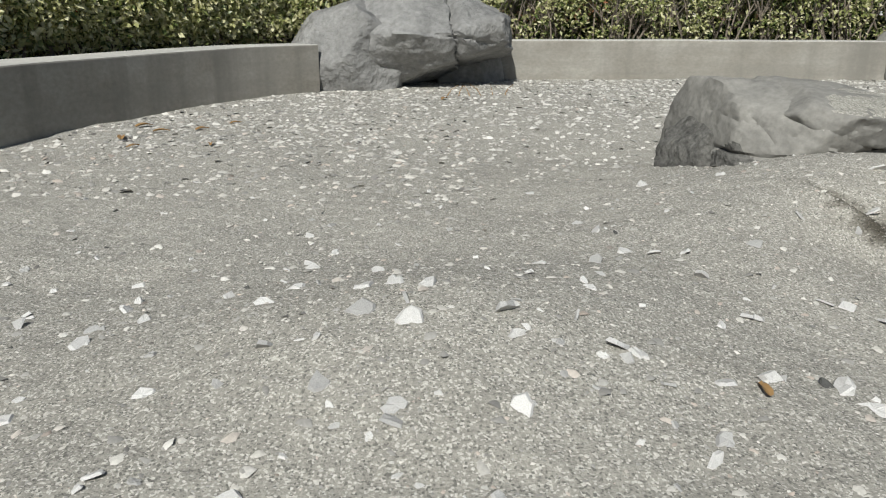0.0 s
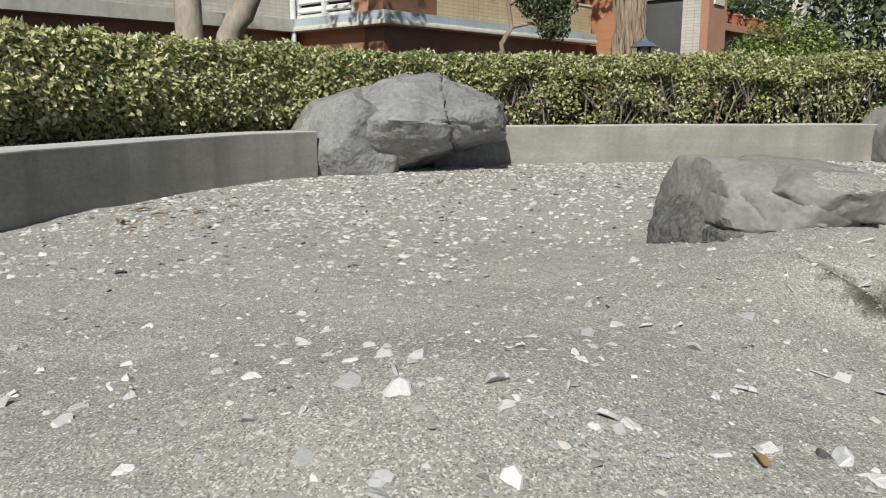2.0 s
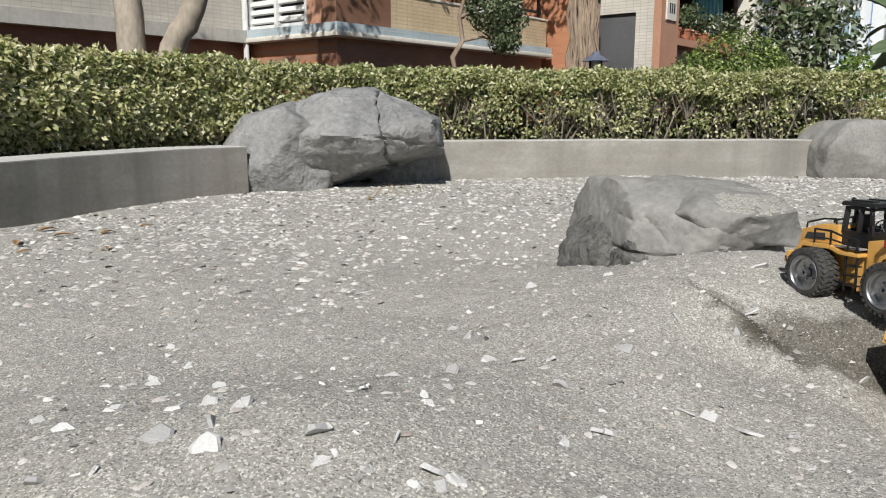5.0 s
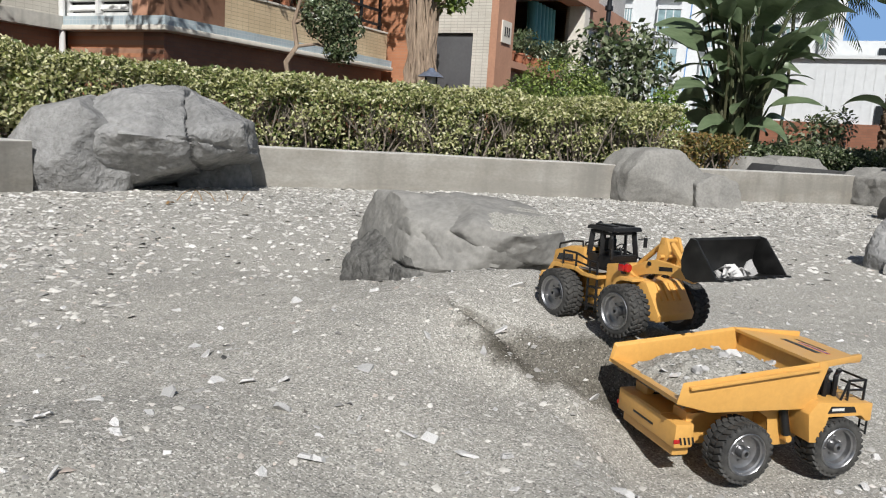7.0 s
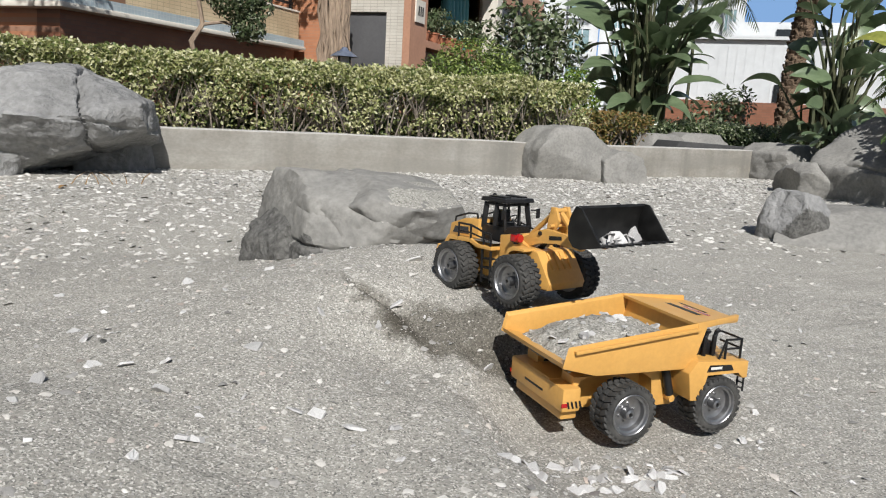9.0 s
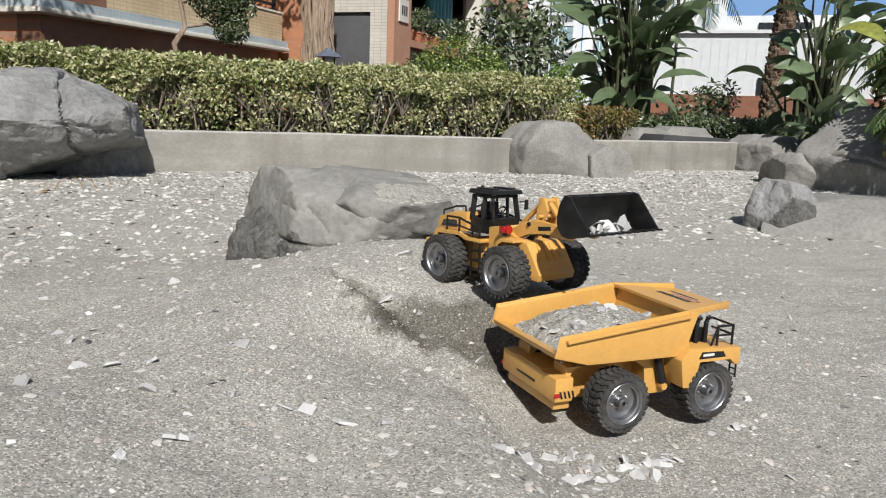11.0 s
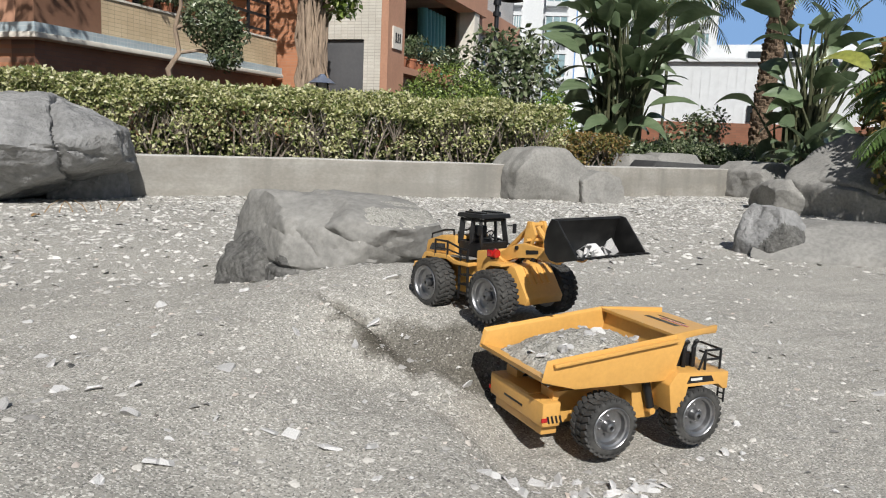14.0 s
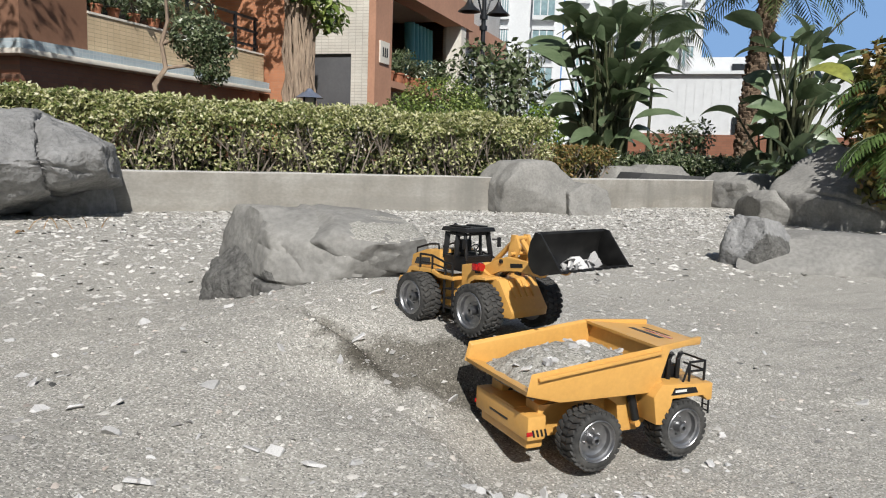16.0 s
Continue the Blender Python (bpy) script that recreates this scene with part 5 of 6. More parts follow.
    P("front_body", bm, M_YELLOW)
    bm = bmesh.new()
    for y in (-0.24, -0.08, 0.08, 0.24):
        a, b = Vector((1.16, y, 1.03)), Vector((1.36, y, 0.73))
        d = b - a
        box(bm, (0.045, 0.055, d.length), (a + b) / 2, d.to_track_quat("Z", "Y").to_matrix() @ turn("Z", 90), bevel=0.008)
    P("front_rib", bm, M_YELLOW)
    for s in (-1, 1):
        bm = bmesh.new()
        prism(bm, [(0.28, 0.46), (0.34, 0.44), (0.60, 0.99), (0.72, 1.05), (1.02, 1.05), (1.02, 1.10), (0.68, 1.11), (0.55, 1.04)], s * 0.36, s * 0.72, 0.010)
        P("front_fender", bm, M_YELLOW)
        bm = bmesh.new()
        rod(bm, (0.62, s * 0.56, 1.14), (0.62, s * 0.56, 1.20), 0.05)
        box(bm, (0.15, 0.20, 0.16), (0.62, s * 0.56, 1.26), bevel=0.03)
        lamp = P("lamp_housing", bm, M_BLACK)
        bm = bmesh.new()
        rod(bm, (0.69, s * 0.56, 1.26), (0.75, s * 0.56, 1.26), 0.088, 0.075, seg=20)
        box(bm, (0.13, 0.03, 0.13), (0.64, s * 0.66, 1.265), bevel=0.012)
        part("lens", bm, M_RED, lamp, "red lamp lens", scale=S)
        # lift arm, a cranked plate
        bm = bmesh.new()
        prism(bm, [(0.44, 1.05), (0.56, 1.02), (1.06, 1.22), (1.50, 1.27), (2.10, 1.20), (2.20, 1.27), (2.18, 1.40), (1.62, 1.46), (1.22, 1.50), (0.98, 1.44), (0.46, 1.20)], s * 0.27, s * 0.37, 0.012)
        arm = P("lift_arm", bm, M_YELLOW)
        bm = bmesh.new()
        prism(bm, [(1.32, 1.30), (1.64, 1.34), (1.63, 1.41), (1.31, 1.38)], s * 0.371, s * 0.374)
        part("marking", bm, M_BLACK, arm, "dark printed marking", scale=S)
        for (x, z, r) in ((0.52, 1.11, 0.06), (2.12, 1.31, 0.05), (1.08, 1.40, 0.04)):
            bm = bmesh.new()
            rod(bm, (x, s * 0.24, z), (x, s * 0.40, z), r, seg=14)
            part("pin", bm, M_BLACK, arm, scale=S)
        bm = bmesh.new()
        rod(bm, (0.62, s * 0.20, 0.84), (0.98, s * 0.20, 1.12), 0.06, seg=12)
        rod(bm, (0.98, s * 0.20, 1.12), (1.22, s * 0.20, 1.30), 0.032, seg=10)
        P("lift_cylinder", bm, M_BLACK, "black lift cylinder")
    bm = bmesh.new()
    for y in (-0.16, 0.16):
        prism(bm, [(1.02, 1.30), (1.20, 1.34), (1.36, 1.66), (1.26, 1.90), (1.14, 1.90), (1.08, 1.62)], y - 0.035, y + 0.035, 0.012)
    rod(bm, (1.10, -0.36, 1.42), (1.10, 0.36, 1.42), 0.045)
    rod(bm, (1.20, -0.20, 1.83), (1.20, 0.20, 1.83), 0.05)
    rod(bm, (1.24, -0.30, 1.55), (1.24, 0.30, 1.55), 0.035)
    P("bell_crank", bm, M_YELLOW)
    bm = bmesh.new()
    tube(bm, [(1.24, 0, 1.78), (1.50, 0, 1.52), (1.85, 0, 1.46), (2.20, 0, 1.62)], 0.055)
    P("tilt_link", bm, M_YELLOW)
    bm = bmesh.new()
    rod(bm, (0.45, 0, 1.28), (1.05, 0, 1.78), 0.05, seg=12)
    P("tilt_cylinder", bm, M_YELLOW)
    # bucket
    LIFT = 0.15
    inner = [(3.02, 1.315), (2.58, 1.25), (2.45, 1.28), (2.37, 1.38), (2.34, 1.52), (2.38, 1.72), (2.47, 1.88)]
    outer = [(2.44, 1.92), (2.33, 1.74), (2.28, 1.52), (2.31, 1.34), (2.42, 1.22), (2.58, 1.19), (3.06, 1.29)]
    bm = bmesh.new()
    inner, outer = [(x, z + LIFT) for x, z in inner], [(x, z + LIFT) for x, z in outer]
    prism(bm, inner + outer, -0.90, 0.90)
    bucket = P("bucket", bm, M_BUCKET, "worn black toothed bucket")
    for s in (-1, 1):
        bm = bmesh.new()
        prism(bm, outer[::-1] + [(2.56, 1.90 + LIFT)], s * 0.87, s * 0.91, 0.008)
        part("side_plate", bm, M_BUCKET, bucket, scale=S)
    for k in range(9):
        bm = bmesh.new()
        y = -0.86 + 0.215 * k
        box(bm, (0.15, 0.07, 0.035), (3.07, y, 1.302 + LIFT), turn("Y", -6), bevel=0.006, taper=(0.8, 0.7))
        part("tooth", bm, M_BUCKET, bucket, scale=S)
    bm = bmesh.new()
    for y in (-0.32, 0.32):
        prism(bm, [(2.10, 1.24), (2.34, 1.30 + LIFT), (2.34, 1.66 + LIFT), (2.18, 1.66)], y - 0.05, y + 0.05, 0.01)
    for k in range(9):
        box(bm, (0.05, 0.09, 0.24), (2.325, -0.76 + 0.19 * k, 1.68 + LIFT), turn("Y", 14), bevel=0.01)
    part("bracket", bm, M_BUCKET, bucket, scale=S)
    return t


def dump_truck(m):
    S = 0.0772
    t = thing("toy_dump_truck", m, "yellow toy dump truck loaded with gravel", "toy truck")

    def P(name, bm, material, label="", parent=t):
        return part(name, bm, material, parent, label, scale=S)

    for x in (-0.89, 0.89):
        for side in (-1, 1):
            wheel(t, S, x, side * 1.03, side, width=0.48)
    bm = bmesh.new()
    prism(bm, [(-1.95, 0.55), (-1.80, 0.34), (1.55, 0.34), (1.55, 0.86), (-1.95, 0.92)], -0.42, 0.42, 0.02)
    P("chassis", bm, M_YELLOW)
    bm = bmesh.new()
    box(bm, (0.34, 1.80, 0.40), (-1.80, 0, 0.70), bevel=0.04)
    box(bm, (0.30, 1.56, 0.18), (-1.76, 0, 0.42), bevel=0.03)
    tail = P("rear_bumper", bm, M_YELLOW)
    bm = bmesh.new()
    box(bm, (0.01, 0.62, 0.035), (-1.973, 0.05, 0.66), bevel=0.002)
    part("slot", bm, M_BLACK, tail, scale=S)
    for s in (-1, 1):
        for k in range(4):
            bm = bmesh.new()
            x = -1.86 + 0.075 * k
            prism(bm, [(x, 0.56), (x + 0.035, 0.56), (x, 0.68), (x - 0.035, 0.68)], s * 0.90, s * 0.906)
            part("hazard_stripe", bm, M_BLACK, tail, "black hazard stripe", scale=S)
        bm = bmesh.new()
        box(bm, (0.11, 0.012, 0.07), (-1.93, s * 0.90, 0.62), bevel=0.003)
        part("tail_light", bm, M_RED, tail, "small red tail light", scale=S)
        bm = bmesh.new()
        prism(bm, [(-1.72, 0.70), (-1.60, 0.96), (-1.30, 1.12), (-0.50, 1.12), (-0.16, 0.90), (-0.12, 0.40), (0.28, 0.40), (0.28, 1.05), (-1.72, 1.05)], s * 0.40, s * 0.78, 0.015)
        P("side_panel", bm, M_YELLOW)
        bm = bmesh.new()
        rod(bm, (0.02, s * 0.86, 1.14), (0.17, s * 0.86, 0.62), 0.075, seg=14)
        rod(bm, (0.0, s * 0.86, 1.20), (0.02, s * 0.86, 1.12), 0.04, seg=10)
        P("hydraulic_cylinder", bm, M_BLACK, "black hydraulic cylinder")
        bm = bmesh.new()
        rod(bm, (0.17, s * 0.76, 0.56), (0.17, s * 0.94, 0.56), 0.06, seg=12)
        P("pivot", bm, M_YELLOW)
        bm = bmesh.new()
        prism(bm, [(0.30, 0.62), (0.52, 0.60), (0.60, 1.06), (1.28, 1.06), (1.36, 0.94), (1.48, 0.94), (1.48, 1.24), (0.38, 1.30), (0.22, 1.10)], s * 0.40, s * 1.24, 0.018)
        fender = P("front_fender", bm, M_YELLOW)
        bm = bmesh.new()
        prism(bm, [(0.58, 1.10), (1.16, 1.10), (1.10, 1.20), (0.64, 1.22)], s * 1.241, s * 1.246)
        stick = part("sticker", bm, M_BLACK, fender, "black sticker with pale printed marks", scale=S)
        bm = bmesh.new()
        prism(bm, [(0.66, 1.14), (0.90, 1.14), (0.90, 1.185), (0.66, 1.185)], s * 1.247, s * 1.250)
        part("print", bm, M_WHITE, stick, scale=S)
        bm = bmesh.new()
        for x in (1.05, 1.38):
            rod(bm, (x, s * 1.12, 1.26), (x, s * 1.12, 1.62), 0.022, seg=8)
        for z in (1.44, 1.60):
            tube(bm, [(1.05, s * 1.12, z), (1.38, s * 1.12, z), (1.38, s * 0.62, z)], 0.02)
        rod(bm, (1.05, s * 1.12, 1.60), (0.92, s * 1.12, 1.26), 0.02, seg=8)
        P("handrail", bm, M_BLACK, "black handrail")
        bm = bmesh.new()
        for y in (s * 1.0, s * 1.14):
            rod(bm, (1.51, y, 0.66), (1.51, y, 1.0), 0.018, seg=6)
        for z in (0.70, 0.80, 0.90):
            rod(bm, (1.51, s * 1.0, z), (1.51, s * 1.14, z), 0.014, seg=6)
        P("ladder", bm, M_BLACK)
    bm = bmesh.new()
    prism(bm, [(0.40, 0.56), (1.54, 0.56), (1.56, 1.24), (0.40, 1.28)], -0.42, 0.42, 0.03)
    P("front_body", bm, M_YELLOW)
    bm = bmesh.new()
    box(bm, (0.05, 0.62, 0.42), (1.56, 0, 0.90), bevel=0.01)
    P("grille", bm, M_BLACK)
    bm = bmesh.new()
    prism(bm, [(0.70, 1.24), (1.36, 1.24), (1.32, 1.62), (0.76, 1.64)], 0.1, 0.8, 0.03)
    P("cab", bm, M_BLACK, "black driver's cab")
    bm = bmesh.new()
    box(bm, (0.40, 0.50, 0.26), (0.86, -0.62, 1.36), bevel=0.03)
    P("engine_block", bm, M_BLACK)
    for k in range(2):
        bm = bmesh.new()
        x = 0.76 + 0.20 * k
        tube(bm, [(x, -0.92, 1.28), (x, -0.92, 1.62), (x + 0.03, -0.92, 1.70), (x + 0.08, -0.92, 1.72)], 0.042)
        P("exhaust", bm, M_BLACK, "black exhaust stack")
    # tipping bed: floor, two sides, front wall and the canopy over the cab
    bm = bmesh.new()
    prism(bm, [(-2.10, 1.30), (-1.50, 1.14), (0.40, 1.12), (0.52, 1.30), (0.48, 1.36), (0.38, 1.20), (-1.50, 1.22), (-2.12, 1.38)], -1.06, 1.06)
    bed = P("bed", bm, M_YELLOW, "yellow tipping bed with flared sides")
    for s in (-1, 1):
        bm = bmesh.new()
        prism(bm, [(-2.10, 1.30), (-1.50, 1.14), (0.40, 1.12), (0.62, 1.82), (0.40, 1.88), (-2.02, 1.60)], s * 1.02, s * 1.08, 0.012,
              [(-2.14, 1.32), (-1.50, 1.15), (0.40, 1.13), (0.64, 1.85), (0.42, 1.92), (-2.06, 1.66)])
        part("side_wall", bm, M_YELLOW, bed, scale=S)
        bm = bmesh.new()
        a, b = Vector((-1.95, s * 1.11, 1.57)), Vector((0.44, s * 1.11, 1.82))
        d = b - a
        box(bm, (d.length, 0.09, 0.055), (a + b) / 2, turn("Y", -math.degrees(math.atan2(d.z, d.x))), bevel=0.015)
        part("rail", bm, M_YELLOW, bed, scale=S)
        bm = bmesh.new()
        p0, p1 = Vector((0.42, s * 1.06, 1.90)), Vector((1.60, s * 0.72, 1.83))
        d = p1 - p0
        box(bm, (d.length, 0.07, 0.11), (p0 + p1) / 2, turn("Z", math.degrees(math.atan2(d.y, d.x))), bevel=0.015)
        part("canopy_edge", bm, M_YELLOW, bed, scale=S)
    bm = bmesh.new()
    prism(bm, [(0.40, 1.14), (0.46, 1.12), (0.60, 1.80), (0.54, 1.87)], -1.04, 1.04)
    part("front_wall", bm, M_YELLOW, bed, scale=S)
    bm = bmesh.new()
    corners = [(0.42, -1.06), (1.60, -0.74), (1.66, -0.60), (1.66, 0.60), (1.60, 0.74), (0.42, 1.06)]
    lo, hi = [bm.verts.new((x, y, 1.875 - 0.06 * x)) for x, y in corners], [bm.verts.new((x, y, 1.925 - 0.06 * x)) for x, y in corners]
    bm.faces.new(lo), bm.faces.new(hi[::-1])
    for k in range(6):
        bm.faces.new((lo[k], hi[k], hi[(k + 1) % 6], lo[(k + 1) % 6]))
    canopy = part("canopy", bm, M_YELLOW, bed, scale=S)
    for k, (x0, w, ya, yb) in enumerate(((0.98, 0.12, -0.46, 0.40), (1.16, 0.08, -0.50, 0.20), (1.28, 0.05, -0.30, 0.44))):
        bm = bmesh.new()
        box(bm, (w, yb - ya, 0.004), (x0, (ya + yb) / 2, 1.9285 - 0.06 * x0), turn("Y", 3.4))
        part("decal", bm, M_RED if k == 1 else M_BLACK, canopy, "worn printed decal", scale=S)
    return t


wheel_loader(pose(0.894, 1.183, 0.0605, 0, -1.5, -73))
dump_truck(pose(0.978, 0.961, -0.057, 0, 0, 2.5))
# ---- apartment block behind the hedge ----
BLOCK = pose(-0.834, 10.6, -0.03, 0, 0, 48.97) @ Matrix.Diagonal((0.815, 0.93, 0.90, 1))


def wall_box(name, x0, x1, y0, y1, z0, z1, material, parent, label="", bevel=0.0):
    """A block in the building's own frame: x along its front, y out of it (negative towards the garden)."""
    bm = bmesh.new()
    box(bm, (x1 - x0, y1 - y0, z1 - z0), ((x0 + x1) / 2, (y0 + y1) / 2, (z0 + z1) / 2), bevel=bevel)
    return part(name, bm, material, parent, label, smooth=bevel > 0)


M_LEDGE = mat("grey_ledge", (0.50, 0.485, 0.44), (0.40, 0.39, 0.355), rough=0.8, scale=1.0, fine=14, finemix=0.1, streak=0.3)


def apartment_block():
    b = thing("apartment_building", BLOCK, "low tiled apartment building with cream, orange and white walls", "building")

    def W(name, x0, x1, y0, y1, z0, z1, material, label="", parent=b, bevel=0.0):
        return wall_box(name, x0, x1, y0, y1, z0, z1, material, parent, label, bevel)

    # set-back wing along the left
    W("wall", -12, 0.0, 2.03, 2.4, 1.70, 7.5, T_WHITE, "grey-white tiled wall")
    W("base", -12, 0.0, 2.12, 2.5, -0.2, 1.50, T_BROWN, "dark brown tiled base")
    W("ledge", -12, -0.02, 1.93, 2.3, 1.50, 1.70, M_LEDGE, "pale grey ledge")
    # corner bay: louvred side, pier in painted shade, blue tiled ledge
    # brown tiles on this front carry the shade in their colour
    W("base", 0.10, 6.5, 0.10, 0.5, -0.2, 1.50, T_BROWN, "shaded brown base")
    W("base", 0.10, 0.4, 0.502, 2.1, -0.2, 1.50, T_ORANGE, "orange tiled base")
    W("ledge", -0.12, 6.52, -0.12, 0.3, 1.575, 1.70, T_BLUE, "pale blue tiled ledge")
    W("ledge_cap", -0.15, 6.54, -0.15, 0.3, 1.50, 1.573, M_CREAM, "white rounded ledge rim", bevel=0.02)
    bm = bmesh.new()
    box(bm, (0.42, 1.72, 0.125), (0.09, 1.165, 1.6375))
    part("ledge", bm, T_BLUE_Y, b, smooth=False)
    W("ledge_cap", -0.15, 0.3, 0.302, 2.03, 1.50, 1.573, M_CREAM, bevel=0.02)
    # the pier's brown is the orange render darkened to look shaded
    W("pier", 0.0, 1.3, 0.0, 0.32, 1.70, 7.5, M_ORANGE_SHADED, "corner pier coloured as shaded brown")
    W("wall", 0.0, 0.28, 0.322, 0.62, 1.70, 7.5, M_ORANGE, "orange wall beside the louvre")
    W("wall", 0.05, 0.28, 0.622, 2.03, 3.3, 7.5, T_WHITE)
    frame_ob = W("louvre_window", 0.10, 0.24, 0.622, 2.03, 1.70, 3.3, M_DARK, "white louvred screen")
    for k in range(11):
        for (ya, yb) in ((0.66, 1.30), (1.36, 1.98)):
            bm = bmesh.new()
            box(bm, (0.05, yb - ya, 0.085), (0.065, (ya + yb) / 2, 1.84 + 0.135 * k), turn("Y", 24), bevel=0.006)
            part("slat", bm, M_LOUVRE, frame_ob)
    for (ya, yb) in ((0.622, 0.665), (1.30, 1.36), (1.975, 2.03)):
        W("window_frame", -0.02, 0.10, ya, yb, 1.70, 3.3, M_LOUVRE, parent=frame_ob)
    for z in (1.70, 3.24):
        W("window_frame", -0.02, 0.098, 0.666, 1.974, z, z + 0.06, M_LOUVRE, parent=frame_ob)
    bm = bmesh.new()
    rod(bm, (-0.10, 2.10 - 0.12, 0.1), (-0.10, 1.98, 7.4), 0.05, seg=12)
    part("drainpipe", bm, M_LOUVRE, b, "white drainpipe")
    # balcony behind the parapet
    W("parapet", 1.3, 6.5, 0.0, 0.18, 1.70, 2.24, T_CREAM, "cream tiled balcony parapet")
    W("parapet_cap", 1.3, 6.5, -0.02, 0.20, 2.242, 2.275, M_CREAM)
    W("back_wall", 1.3, 6.9, 1.5, 1.75, 1.6, 4.6, T_CREAM)
    W("balcony_door", 2.2, 5.2, 1.46, 1.497, 1.7, 3.9, M_DARKGLASS, "dark balcony glazing")
    W("balcony_floor", 1.3, 6.7, 0.181, 1.5, 1.60, 1.70, M_CREAM)
    W("balcony_ceiling", 1.3, 6.9, 0.0, 1.75, 4.6, 4.85, M_CREAM)
    W("wall", 1.3, 6.9, 0.0, 0.3, 4.86, 7.5, T_CREAM)
    bm = bmesh.new()
    for x in (3.95, 4.75, 5.55, 6.3):
        box(bm, (0.05, 0.05, 0.72), (x, 0.09, 2.61))
    for z in (2.40, 2.68, 2.93):
        box(bm, (2.5, 0.05, 0.045), (5.12, 0.09, z))
    part("balcony_rail", bm, M_IRON, b, "dark metal balcony rail", smooth=False)
    # projecting entrance block
    W("wall", 6.74, 6.98, -0.45, 1.7, -0.2, 7.5, T_ORANGE_Y, "orange tiled strip")
    bm = bmesh.new()
    for y0, y1, z0, z1 in ((-2.15, -1.80, -0.2, 7.5), (-0.95, -0.452, -0.2, 7.5), (-1.80, -0.95, 2.30, 7.5)):
        box(bm, (0.24, y1 - y0, z1 - z0), (6.86, (y0 + y1) / 2, (z0 + z1) / 2))
    part("wall", bm, T_WHITE_Y, b, "white tiled wall", smooth=False)
    bm = bmesh.new()
    box(bm, (0.06, 0.85, 2.5), (6.84, -1.375, 1.05), bevel=0.01)
    door = part("door", bm, M_SLATE, b, "plain dark grey door")
    bm = bmesh.new()
    rod(bm, (6.80, -1.05, 1.15), (6.76, -1.05, 1.15), 0.03)
    part("door_handle", bm, M_RIM, door)
    W("wall", 6.742, 7.66, -2.30, -2.152, -0.2, 7.5, M_ORANGE, "orange rendered end wall")
    sign = W("name_plate", 6.95, 7.45, -2.33, -2.302, 2.15, 2.58, M_CREAM, "pale plate with dark marks")
    for k in range(3):
        W("mark", 7.06 + 0.11 * k, 7.12 + 0.11 * k, -2.338, -2.332, 2.28, 2.46, M_DARK, parent=sign)
    # raised porch with pots
    W("porch_floor", 7.66, 13.2, -2.3, 0.6, 1.72, 1.86, M_ORANGE, "orange porch slab edge")
    W("porch_base", 7.66, 13.2, -2.0, 0.6, -0.2, 1.718, T_BROWN)
    W("porch_back", 7.0, 13.6, 0.6, 0.9, 1.87, 4.6, M_CREAM)
    for x0 in (8.0, 10.4):
        W("porch_glazing", x0, x0 + 2.0, 0.55, 0.597, 1.87, 3.5, M_DARKGLASS, "dark porch glazing")
    for k in range(6):
        bm = bmesh.new()
        x = 11.0 + 0.28 * k
        tube(bm, [(x, -1.5, 1.9), (x + 0.03, -1.52, 2.6), (x, -1.5, 3.55)], 0.13, seg=10)
        part("curtain", bm, M_TEAL, b, "teal hanging curtain")
    W("column", 12.75, 13.2, -2.3, -1.9, 1.862, 3.70, M_CREAM, "pale square column")
    W("beam", 7.0, 13.8, -2.34, -1.85, 3.70, 4.35, M_ORANGE, "orange beam")
    W("porch_ceiling", 7.0, 13.8, -1.848, 0.9, 4.0, 4.2, M_CREAM)
    W("wall", 7.0, 13.8, -2.3, -2.0, 4.36, 7.5, T_CREAM)
    W("wall", 13.8, 19.0, -1.8, -1.5, -0.2, 7.5, T_WHITE)
    W("band", 13.8, 19.0, -2.05, -1.802, 3.5, 4.1, M_ORANGE)
    for x0 in (14.4, 16.6):
        win = W("window", x0, x0 + 1.4, -1.84, -1.802, 1.6, 3.1, M_DARKGLASS, "white-framed window")
        for (a0, a1, z0, z1) in ((x0 - 0.06, x0 + 1.46, 3.1, 3.18), (x0 - 0.06, x0 + 1.46, 1.52, 1.6), (x0 - 0.06, x0, 1.6, 3.1), (x0 + 1.4, x0 + 1.46, 1.6, 3.1), (x0 + 0.67, x0 + 0.73, 1.6, 3.1)):
            W("window_frame", a0, a1, -1.88, -1.806, z0, z1, M_LOUVRE, parent=win)
    W("roof", -12, 6.9, 0.0, 9.0, 7.5, 7.75, M_CREAM)
    W("roof", 6.902, 19, -2.3, 9.0, 7.5, 7.75, M_CREAM)
    W("rear_wall", -12, 19, 8.7, 9.0, -0.2, 7.5, T_CREAM)
    W("side_wall", -12, -11.7, 2.4, 8.7, -0.2, 7.5, T_CREAM)
    W("side_wall", 18.7, 19, -1.5, 8.7, -0.2, 7.5, T_CREAM)
    return b


# orange render at about half brightness, shade put into the colour
M_ORANGE_SHADED = mat("orange_render_shaded", (0.22, 0.115, 0.07), (0.17, 0.085, 0.05), rough=0.8, scale=1.2, fine=16, finemix=0.08)
T_BLUE_Y = tile_mat("blue_tiles_side", (0.47, 0.55, 0.585), (0.40, 0.49, 0.535), (0.56, 0.60, 0.61), 0.075, 0.075, axis="Y", gap=0.005)
T_WHITE_Y = tile_mat("white_tiles_side", (0.70, 0.67, 0.60), (0.64, 0.60, 0.53), (0.42, 0.39, 0.34), 0.145, 0.06, axis="Y")
T_ORANGE_Y = tile_mat("orange_tiles_side", (0.52, 0.24, 0.13), (0.46, 0.20, 0.105), (0.42, 0.24, 0.16), 0.2, 0.06, axis="Y", offset=0.5)
apartment_block()


